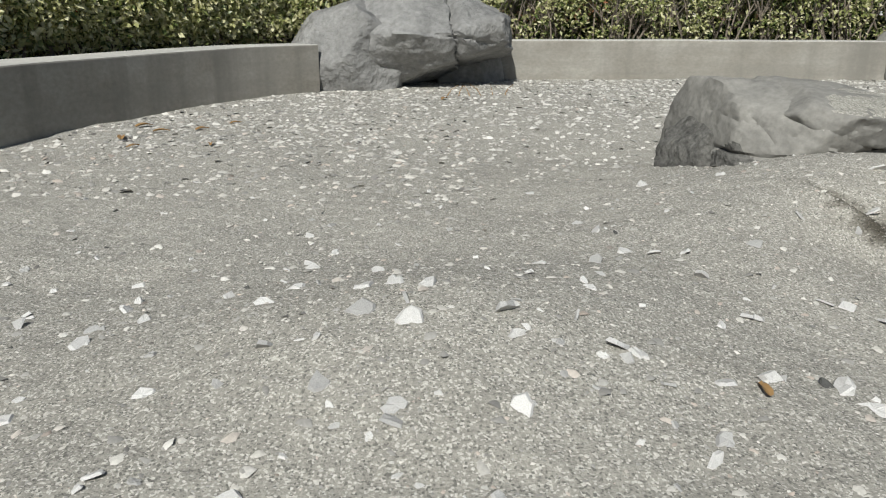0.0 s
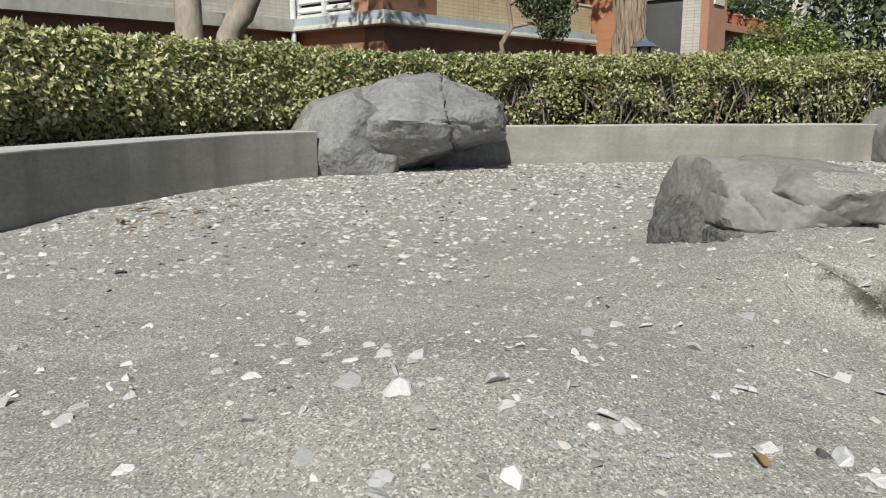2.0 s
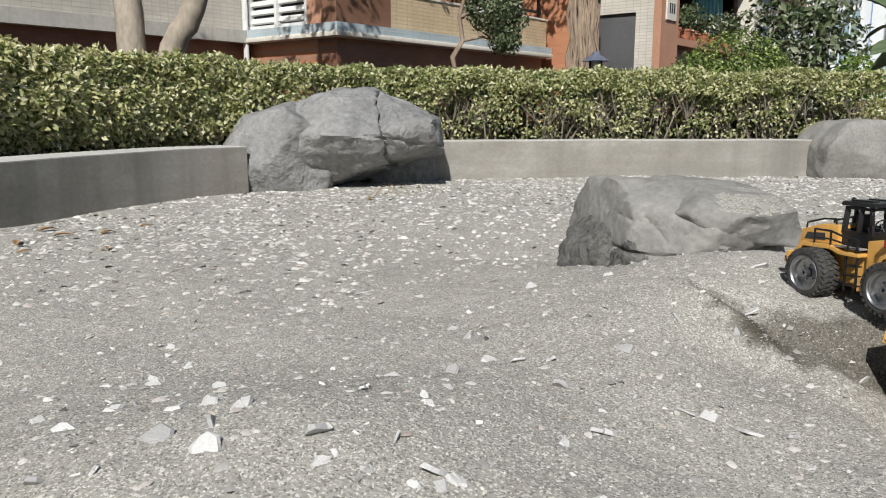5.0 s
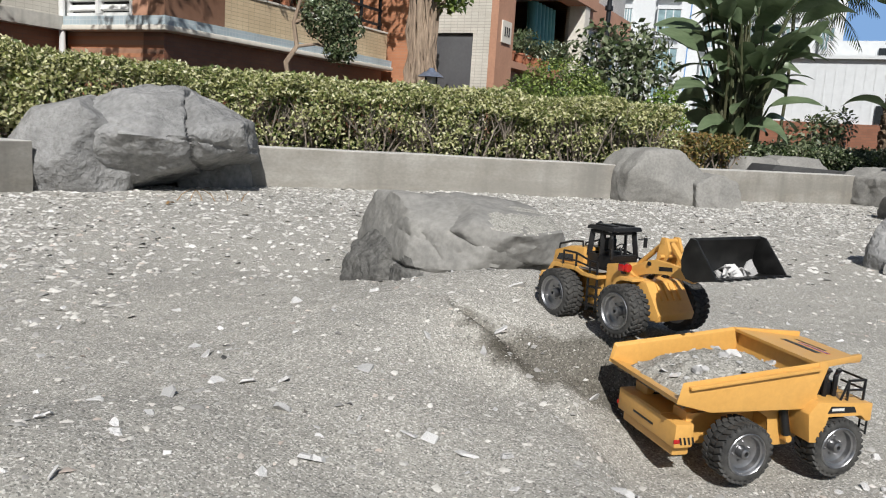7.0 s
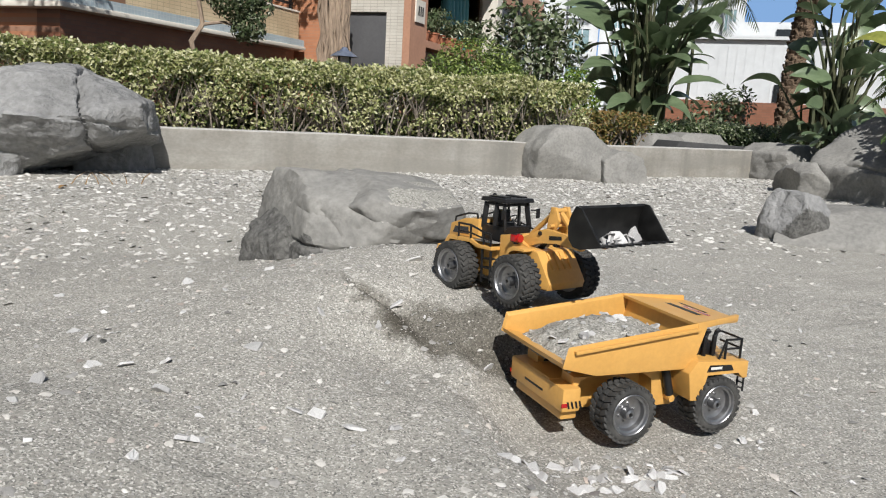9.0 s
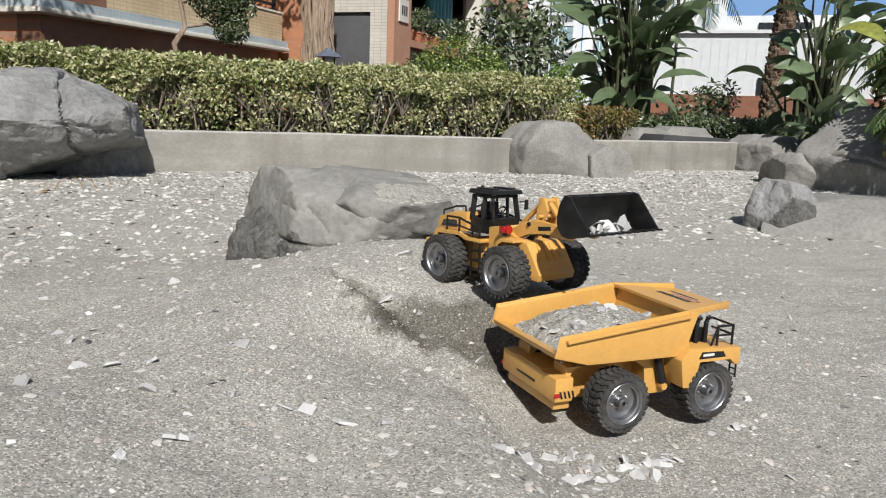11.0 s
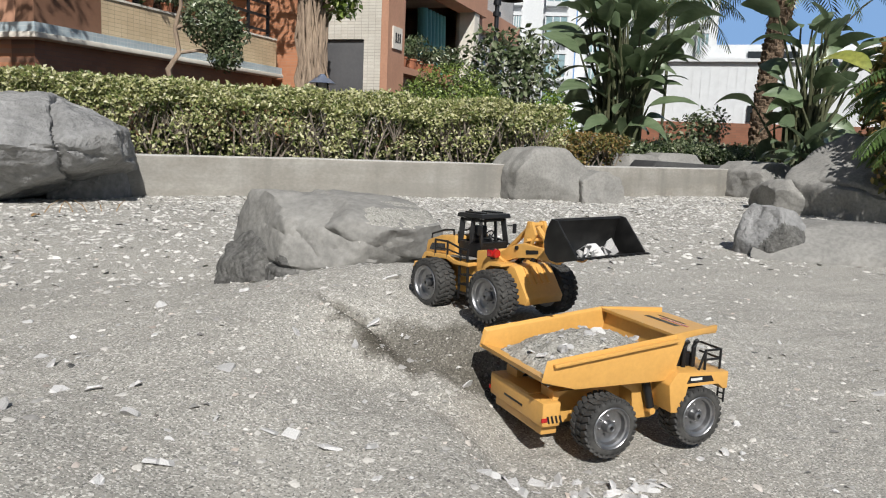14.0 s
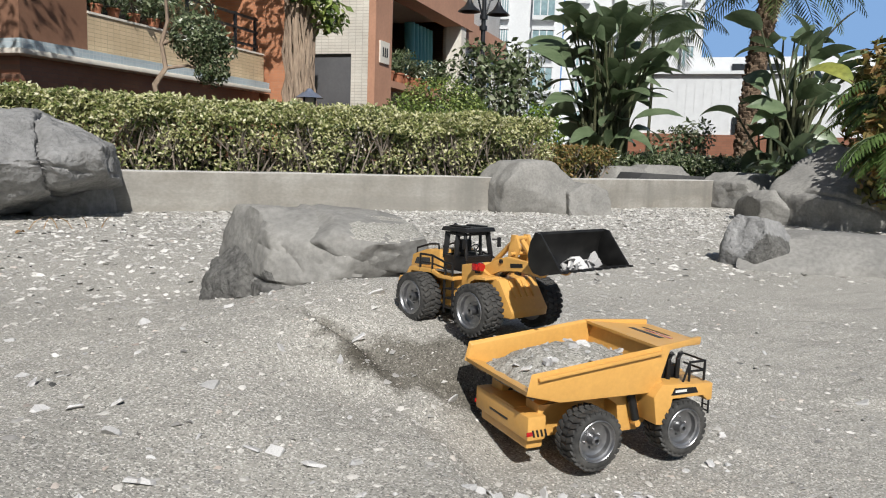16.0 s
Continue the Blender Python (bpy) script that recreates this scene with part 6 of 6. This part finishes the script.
def in_block(x, y, z):
    return BLOCK @ Vector((x, y, z))


def tower(name, m, w, d, h, label, bays, storey=3.0):
    t = thing(name, m, label, "building")
    wall_box("wall", -w / 2, w / 2, 0, d, 0, h, M_WHITEWALL, t)
    wall_box("roof", -w / 2 - 0.3, w / 2 + 0.3, -0.3, d + 0.3, h, h + 0.5, M_CREAM, t)
    n = int(h / storey)
    shared = {}
    for bx, bw in bays:
        for k in range(n):
            z = k * storey + 0.9
            if (bw,) not in shared:
                bm = bmesh.new()
                box(bm, (bw, 0.6, 0.35), (0, -0.3, -0.2))
                sl = part("bay", bm, M_WHITEWALL, t, smooth=False)
                bm = bmesh.new()
                box(bm, (bw, 0.6, 0.3), (0, -0.3, 1.95))
                li = part("lintel", bm, M_WHITEWALL, sl, smooth=False)
                bm = bmesh.new()
                box(bm, (bw - 0.1, 0.5, 1.8), (0, -0.27, 0.88))
                gl = part("pane", bm, M_TOWERGLASS, sl, "blue-green glazing", smooth=False)
                bm = bmesh.new()
                for q in range(4):
                    box(bm, (0.09, 0.56, 1.8), (-bw / 2 + 0.05 + q * (bw - 0.1) / 3, -0.28, 0.88))
                fr = part("window_frame", bm, M_WHITEWALL, sl, smooth=False)
                shared[(bw,)] = (sl, gl, fr, li)
                trio = shared[(bw,)]
            else:
                src = shared[(bw,)]
                sl = new("bay", src[0].data)
                sl.parent = t
                gl = new("pane", src[1].data)
                fr = new("window_frame", src[2].data)
                li = new("lintel", src[3].data)
                gl.parent = fr.parent = li.parent = sl
                trio = (sl, gl, fr, li)
            trio[0].matrix_basis = pose(bx, -0.004, z)
    return t


M_TOWERGLASS = mat("tower_glass", (0.30, 0.42, 0.44), (0.16, 0.25, 0.28), rough=0.2, scale=0.6, fine=3, spec=0.7)
tower("tower_block", pose(31.0, 58.0, -1, 0, 0, -28), 5.8, 10, 60, "tall white tower block with bay windows", [(-1.9, 0.7), (1.3, 1.9)])
tower("tower_block", pose(43.2, 60.5, -1, 0, 0, -34), 12.5, 10, 60, "pale tower block behind palms", [(-4.5, 1.1), (-1.2, 1.1), (2.2, 1.1), (5.0, 1.1)])


def annex():
    a = thing("annex_building", pose(13.5, 14.7, 0, 0, 0, -42), "long low white building with a brick base", "building")
    wall_box("wall", -3.2, 11, 0, 5, 1.0, 2.42, M_WHITEWALL, a)
    wall_box("base", -3.2, 11, -0.06, 5, -0.2, 0.998, T_BROWN, a, "brown brick base")
    wall_box("coping", -3.3, 11.1, -0.1, 5.1, 2.422, 2.5, M_WHITEWALL, a)
    wall_box("roof_house", -1.0, 8, 1.0, 4.5, 2.5, 2.95, M_WHITEWALL, a)
    for x in (0.1, 0.75, 4.0):
        wall_box("window", x, x + 0.5, 0.95, 0.996, 2.58, 2.78, M_DARKGLASS, a)
    for k in range(70):
        wall_box("panel_rib", -3.1 + 0.2 * k, -3.075 + 0.2 * k, -0.008, -0.002, 1.02, 2.41, M_WHITEWALL, a)
    wall_box("vent", 0.2, 0.75, -0.05, -0.006, 1.03, 1.42, M_DARKGLASS, a, "dark low window")
    return a


annex()


def sky_backdrop():
    """Clear blue sky low over the horizon, far behind the buildings."""
    m = bpy.data.materials.new("far_sky")
    m.use_nodes = True
    N, L = m.node_tree.nodes, m.node_tree.links
    em = N.new("ShaderNodeEmission")
    em.inputs["Color"].default_value = (0.31, 0.53, 0.90, 1)
    em.inputs["Strength"].default_value = 0.80
    L.new(em.outputs["Emission"], N["Material Output"].inputs["Surface"])
    bm = bmesh.new()
    rings = []
    for k in range(41):
        a = radians(-60 + 150 * k / 40)
        rings.append([bm.verts.new((r * math.sin(a), r * math.cos(a), z)) for r, z in ((385, -2), (385, 60), (370, 130))])
    for r0, r1 in zip(rings, rings[1:]):
        for k in range(2):
            bm.faces.new((r0[k], r0[k + 1], r1[k + 1], r1[k]))
    tagged(part("backdrop", bm, m), "plain clear blue sky far behind the buildings", "sky", kind="structure")


sky_backdrop()
# ---- small things about the garden ----
def garden_lantern(x, y):
    t = thing("garden_lantern", pose(x, y, 0.12), "blue-grey metal garden lantern with a pitched roof", "lantern")
    bm = bmesh.new()
    rod(bm, (0, 0, -0.1), (0, 0, 0.66), 0.05, seg=12)
    part("post", bm, M_BLUEGREY, t)
    bm = bmesh.new()
    for k in range(4):
        a = k * math.pi / 2 + 0.6
        rod(bm, (0.10 * math.cos(a), 0.10 * math.sin(a), 0.66), (0.10 * math.cos(a), 0.10 * math.sin(a), 0.88), 0.012, seg=6)
    rod(bm, (0, 0, 0.65), (0, 0, 0.68), 0.14, seg=16)
    part("cage", bm, M_IRON, t)
    bm = bmesh.new()
    rod(bm, (0, 0, 0.68), (0, 0, 0.88), 0.07, seg=12)
    part("glass", bm, M_WHITE, t)
    bm = bmesh.new()
    rod(bm, (0, 0, 0.87), (0, 0, 0.94), 0.19, 0.09, seg=8)
    rod(bm, (0, 0, 0.94), (0, 0, 0.99), 0.07, 0.03, seg=8)
    part("roof", bm, M_BLUEGREY, t)


garden_lantern(2.556, 10.2)


def street_lamp(x, y):
    t = thing("street_lamp", pose(x, y, 0.1), "dark iron street lamp with two bell shades", "street lamp")
    bm = bmesh.new()
    tube(bm, [(0, 0, -0.1), (0, 0, 0.5), (0, 0, 3.4)], [0.07, 0.05, 0.04], seg=12)
    for z in (0.5, 2.55, 2.75):
        rod(bm, (0, 0, z), (0, 0, z + 0.08), 0.075, seg=12)
    part("post", bm, M_IRON, t)
    for s in (-1, 1):
        bm = bmesh.new()
        tube(bm, [(0, 0, 2.7), (s * 0.12, 0, 3.1), (s * 0.28, 0, 3.18), (s * 0.30, 0, 3.08)], 0.018)
        arm = part("arm", bm, M_IRON, t)
        bm = bmesh.new()
        lathe(bm, [(0.03, 3.10), (0.05, 3.04), (0.10, 2.96), (0.20, 2.88), (0.215, 2.86), (0.19, 2.87), (0.09, 2.94), (0.03, 3.0)], seg=24, axis="Z")
        bmesh.ops.translate(bm, vec=(s * 0.30, 0, 0), verts=bm.verts)
        part("shade", bm, M_IRON, arm, "dark bell-shaped shade")


street_lamp(6.54, 13.5)


def flower_pot(m, r, h, label, leafy, seed):
    rng = np.random.default_rng(seed)
    t = thing("flower_pot", m, label, "flower pot", "pots on the porch")
    bm = bmesh.new()
    lathe(bm, [(r * 0.7, 0), (r * 0.95, h * 0.82), (r * 1.06, h * 0.84), (r * 1.06, h), (r * 0.92, h), (r * 0.9, h * 0.86), (0.01, h * 0.85), (0.01, 0)], seg=20, axis="Z")
    part("pot", bm, M_TERRA, t)
    p, d = shell_points(rng, 300, (0, 0, h + leafy * 0.5), (leafy * 0.6, leafy * 0.6, leafy * 0.6))
    v, f = leaf_cloud(p, d, 0.09 * (0.6 + 0.8 * rng.random(len(p))), rng, 0.4, 0.7)
    raw_mesh("plant", v, f, M_OLIVE, t)


for k, x in enumerate((8.05, 8.55, 9.05, 9.7, 10.4, 11.3)):
    q = in_block(x, -2.1, 1.87)
    flower_pot(pose(*q), 0.11 + 0.03 * (k % 2), 0.2, "terracotta pot with leafy plant on the porch", 0.24 + 0.12 * ((k * 7) % 3), 90 + k)
for k, x in enumerate((1.6, 2.0, 2.5, 3.0, 3.4, 4.3)):
    q = in_block(x, 0.09, 2.28)
    flower_pot(pose(*q), 0.09, 0.13, "small potted plant on the balcony parapet", 0.34 + 0.10 * (k % 3), 190 + k)


def canopy_tent():
    bm = bmesh.new()
    top = [(-1.2, 0, 0.30), (1.2, 0, 0.42), (1.2, 0.8, 0.75), (-1.2, 0.8, 0.62)]
    a, b = [bm.verts.new(p) for p in top], [bm.verts.new((x, y, z - 0.03)) for x, y, z in top]
    bm.faces.new(a), bm.faces.new(b[::-1])
    for k in range(4):
        bm.faces.new((a[k], b[k], b[(k + 1) % 4], a[(k + 1) % 4]))
    t = thing("awning", pose(10.9, 20.0, 0.9, 0, 0, -28), "white sloping awning in the distance", "awning")
    part("sheet", bm, M_AWNING, t)
    bm = bmesh.new()
    for x in (-1.1, 1.1):
        rod(bm, (x, 0.05, -1.0), (x, 0.05, 0.36), 0.03)
    part("poles", bm, M_WHITEWALL, t)


canopy_tent()

# ---- loose chips of stone and shell on the sand ----
CHIPS = []


def chip_mesh(seed):
    """A flat broken flake with an angular outline and sharp edges."""
    rng = np.random.default_rng(seed)
    bm = bmesh.new()
    n = int(rng.integers(6, 11))
    ang = np.linspace(0, 2 * math.pi, n, endpoint=False) + rng.normal(size=n) * 0.22
    rad = 0.30 + 0.26 * rng.random(n)
    el = 0.55 + 0.4 * rng.random()
    th = 0.06 + 0.10 * rng.random()
    lo = [bm.verts.new((r * math.cos(a), el * r * math.sin(a), -th * 0.5)) for r, a in zip(rad, ang)]
    hi = [bm.verts.new((r * (0.74 + 0.2 * rng.random()) * math.cos(a), el * r * (0.74 + 0.2 * rng.random()) * math.sin(a), th * (0.35 + 0.8 * rng.random()))) for r, a in zip(rad, ang)]
    mid = bm.verts.new((rng.normal() * 0.06, rng.normal() * 0.05, th * 0.75))
    bm.faces.new(lo[::-1])
    for k in range(n):
        bm.faces.new((lo[k], lo[(k + 1) % n], hi[(k + 1) % n], hi[k]))
        bm.faces.new((hi[k], hi[(k + 1) % n], mid))
    bmesh.ops.recalc_face_normals(bm, faces=bm.faces)
    me = bpy.data.meshes.new("stone_chip")
    bm.to_mesh(me)
    bm.free()
    me.materials.append(M_CHIP)
    return me


CHIPS = [chip_mesh(400 + k) for k in range(14)]
chip_rng = np.random.default_rng(77)


def blocked(x, y):
    """Keeps chips out from under the vehicles and out of the rocks."""
    if math.hypot((x - 0.80) / 0.24, (y - 1.74) / 0.24) < 1 or math.hypot((x - 0.97) / 0.19, (y - 0.96) / 0.10) < 1:
        return True
    return math.hypot((x - 0.90) / 0.11, (y - 1.18) / 0.12) < 1


def lay_chip(x, y, size, material=None, tilt=25):
    me = CHIPS[int(chip_rng.integers(len(CHIPS)))]
    ob = new("stone_chip", me)
    if material:
        ob.data = me.copy()
        ob.data.materials[0] = material
    ob.matrix_basis = Matrix.LocRotScale((x, y, ground_z(x, y) - size * 0.01), Euler((radians(9 + chip_rng.normal() * tilt), radians(chip_rng.normal() * tilt), chip_rng.random() * 6.28), "ZXY"), (size,) * 3)
    return tagged(ob, "dark angular stone chip on the sand" if material else "pale angular stone chip lying on the sand", "stone", "loose chips on the sand")


KNOWN = [(0.0, 0.766, 0.030), (-0.045, 0.745, 0.033), (0.10, 0.744, 0.028), (0.008, 0.718, 0.034), (0.206, 0.709, 0.026), (0.225, 0.700, 0.020), (0.42, 0.69, 0.030), (0.435, 0.655, 0.032), (0.35, 0.69, 0.030),
         (0.509, 0.911, 0.024), (0.563, 0.871, 0.026), (0.365, 0.953, 0.026), (0.323, 1.039, 0.024), (0.704, 1.195, 0.022), (0.285, 1.05, 0.024), (0.34, 0.80, 0.022), (0.61, 0.87, 0.018), (0.30, 0.68, 0.026)]
for kx, ky, ks in KNOWN:
    lay_chip(kx, ky, ks * 1.25)
lay_chip(0.407, 0.695, 0.02, M_PEBBLE)
laid = len(KNOWN)
while laid < 230:
    cx, cy = -0.7 + 2.3 * chip_rng.random(), 0.42 + 1.2 * chip_rng.random() ** 1.3
    if blocked(cx, cy):
        continue
    lay_chip(cx, cy, 0.009 + 0.024 * chip_rng.random() ** 2.1)
    laid += 1
laid = 0
while laid < 80:
    cx, cy = -0.62 + 1.1 * chip_rng.random(), 0.44 + 0.62 * chip_rng.random()
    lay_chip(cx, cy, 0.012 + 0.020 * chip_rng.random() ** 1.6)
    laid += 1
for k in range(34):
    a, r = chip_rng.random() * 6.28, chip_rng.random() ** 0.6
    lay_chip(0.84 + 0.13 * r * math.cos(a), 0.80 + 0.05 * r * math.sin(a), 0.014 + 0.020 * chip_rng.random(), tilt=30)
for k in range(14):
    lay_chip(-0.6 + 2.2 * chip_rng.random(), 0.45 + 1.0 * chip_rng.random(), 0.010 + 0.008 * chip_rng.random(), M_PEBBLE)


def scatter(name, n, size, lo, material, label, seed, region):
    """Uncounted chips, one mesh: a four-sided flake each."""
    rng = np.random.default_rng(seed)
    P = []
    while len(P) < n:
        x, y = region(rng)
        if not blocked(x, y):
            P.append((x, y))
    P = np.array(P)
    keep = inside_distance(P[:, 0], P[:, 1]) > 0.01
    P = P[keep]
    z = np.array([ground_z(x, y) for x, y in P])
    n = len(P)
    s = lo + (size - lo) * rng.random(n) ** 3.0
    a = rng.random(n) * 6.28
    up = np.stack([rng.normal(size=n) * 0.28, rng.normal(size=n) * 0.28, np.ones(n)], 1)
    up /= np.linalg.norm(up, axis=1)[:, None]
    u = np.stack([np.cos(a), np.sin(a), np.zeros(n)], 1)
    u -= (u * up).sum(1)[:, None] * up
    v = np.cross(up, u)
    c = np.concatenate([P, z[:, None]], 1)
    el = 0.5 + 0.4 * rng.random((n, 1))
    S = s[:, None]
    ring = []
    for ang in (0.2, 1.5, 2.7, 4.0, 5.2):
        r = 0.5 * (0.7 + 0.6 * rng.random((n, 1)))
        ring.append(c + S * r * (u * math.cos(ang) + v * el * math.sin(ang)) - up * S * 0.05)
    top = c + up * S * (0.10 + 0.12 * rng.random((n, 1))) + S * 0.1 * u * rng.normal(size=(n, 1))
    V = np.stack(ring + [top], 1).reshape(-1, 3)
    T = np.array([[0, 1, 5], [1, 2, 5], [2, 3, 5], [3, 4, 5], [4, 0, 5]])[None] + (np.arange(n) * 6)[:, None, None]
    ob = raw_mesh(name, V, T.reshape(-1, 3), material)
    return tagged(ob, label, "gravel", kind="stuff")


scatter("gravel", 9000, 0.020, 0.0025, M_CHIPS, "small pale and grey stone chips strewn on the sand", 501, lambda r: (-0.9 + 2.9 * r.random(), 0.3 + 1.7 * r.random()))
scatter("gravel", 11000, 0.034, 0.006, M_CHIPS, "pale stone chips strewn thickly before the wall", 502, lambda r: (-1.3 + 6.5 * r.random(), 1.7 + 3.1 * r.random() ** 0.85))
scatter("gravel", 30000, 0.036, 0.007, M_CHIPS_PALE, "white stone chips along the far edge of the sand", 503, lambda r: (-1.2 + 6.0 * r.random(), 1.9 + 2.7 * r.random() ** 0.8))
scatter("gravel", 2600, 0.034, 0.009, M_CHIPS, "broken stone chips beside the curved wall", 505, lambda r: (-1.2 + 1.3 * r.random(), 1.45 + 1.3 * r.random()))
scatter("grit", 26000, 0.0070, 0.0022, M_CHIPS, "coarse grit lying on the sand", 504, lambda r: (-0.6 + 2.0 * r.random(), 0.35 + 1.1 * r.random()))


# ---- loads of the vehicles ----
def gravel_load(name, m, lx, ly, h, label, seed, chips):
    rng = np.random.default_rng(seed)
    t = thing(name, m, label, "gravel load")
    n = 44
    xs, ys = np.linspace(-lx, lx, n), np.linspace(-ly, ly, n)
    X, Y = np.meshgrid(xs, ys)
    R = np.clip(1 - (np.abs(X) / lx) ** 2.6, 0, 1) * np.clip(1 - (np.abs(Y) / ly) ** 2.6, 0, 1)
    Z = h * R + np.array([[0.0035 * noise.fractal(Vector((x * 60, y * 60, seed)), 0.8, 2.0, 3) for x in xs] for y in ys])
    idx = np.arange(n * n).reshape(n, n)
    q = np.stack([idx[:-1, :-1], idx[:-1, 1:], idx[1:, 1:], idx[1:, :-1]], -1).reshape(-1, 4)
    raw_mesh("mound", np.stack([X, Y, Z], -1).reshape(-1, 3), q, M_LOAD, t, smooth=True)
    for k in range(chips):
        x, y = lx * 0.85 * (2 * rng.random() - 1), ly * 0.85 * (2 * rng.random() - 1)
        z = h * max(0, 1 - (abs(x) / lx) ** 2.6) * max(0, 1 - (abs(y) / ly) ** 2.6)
        ob = new("stone_chip", CHIPS[k % len(CHIPS)])
        ob.parent = t
        s = 0.004 + 0.019 * rng.random() ** 2.2
        ob.matrix_basis = Matrix.LocRotScale((x, y, z + 0.001), Euler((rng.normal() * 0.3, rng.normal() * 0.3, rng.random() * 6)), (s,) * 3)


truck_m = pose(0.978, 0.961, -0.057, 0, 0, 2.5)
gravel_load("gravel_load", truck_m @ pose(-0.056, 0, 1.33 * 0.0772, 0, -5, 0), 0.098, 0.080, 0.030, "heap of grey gravel and chips in the truck bed", 611, 60)
loader_m = pose(0.894, 1.183, 0.0605, 0, -1.5, -73)
for k in range(16):
    ob = new("stone_chip", CHIPS[(k * 3) % len(CHIPS)])
    ob.matrix_basis = loader_m @ Matrix.LocRotScale(((2.62 + 0.06 * (k % 3)) * 0.0784, (-0.45 + 0.06 * k) * 0.0784, 1.425 * 0.0784 + 0.003 * (k % 4)), Euler((0.7 * (k % 3), 0.5 * (k % 2), k)), (0.015 + 0.005 * (k % 4), 0.015 + 0.005 * (k % 4), 0.012 + 0.004 * (k % 3)))
    tagged(ob, "pale stone chip carried in the loader bucket", "stone", "chips in the bucket")


# ---- litter ----
def dry_leaf(x, y, s, seed):
    rng = np.random.default_rng(seed)
    bm = bmesh.new()
    blade(bm, (0, 0, 0.004), (1, 0, 0.25), s, s * 0.4, 0.6, rng, 0.5, 0.3, seg=5)
    tagged(part("dry_leaf", bm, M_STRAW, at=pose(x, y, ground_z(x, y), 0, 0, rng.random() * 360)), "curled brown dry leaf on the sand", "leaf", "fallen leaves")


for k, (x, y) in enumerate(((0.335, 0.655), (-0.83, 2.25), (-0.87, 2.12), (-0.78, 2.02), (-0.72, 2.30), (-0.92, 2.35), (-0.60, 2.05), (2.75, 2.35), (0.02, 3.2), (-0.66, 2.45))):
    dry_leaf(x, y, 0.026 if k == 0 else 0.04 + 0.008 * (k % 3), 700 + k)
for k in range(6):
    bm = bmesh.new()
    a = k * 1.1
    x, y = 0.02 + 0.05 * k, 3.33 + 0.01 * k
    tube(bm, [(0, 0, 0), (0.02 * math.cos(a), 0.01, 0.03), (0.05 * math.cos(a), 0.02 * math.sin(a), 0.05)], [0.002, 0.0015, 0.0008], seg=5)
    tagged(part("dry_grass", bm, M_STRAW, at=pose(x, y, ground_z(x, y) - 0.004)), "dry grass stalk under the boulder", "grass", "dry stalks")


def red_scrap(x, y, z):
    """A bent scrap of red and white wrapping caught in the twigs."""
    rng = np.random.default_rng(91)
    t = thing("paper_scrap", pose(x, y, z, 20, 30, 40), "crumpled red and white scrap caught in the hedge", "litter")
    bm = bmesh.new()
    blade(bm, (0, 0, 0), (1, 0, 0.3), 0.05, 0.045, 1.2, rng, 0.4, 0.3, seg=5)
    part("red_piece", bm, M_RED, t)
    bm = bmesh.new()
    blade(bm, (0.02, -0.012, -0.012), (1, 0.2, 0.1), 0.03, 0.025, 0.8, rng, 0.3, 0.3, seg=4)
    part("white_piece", bm, M_WHITE, t)


red_scrap(-1.325, 2.84, 0.345)
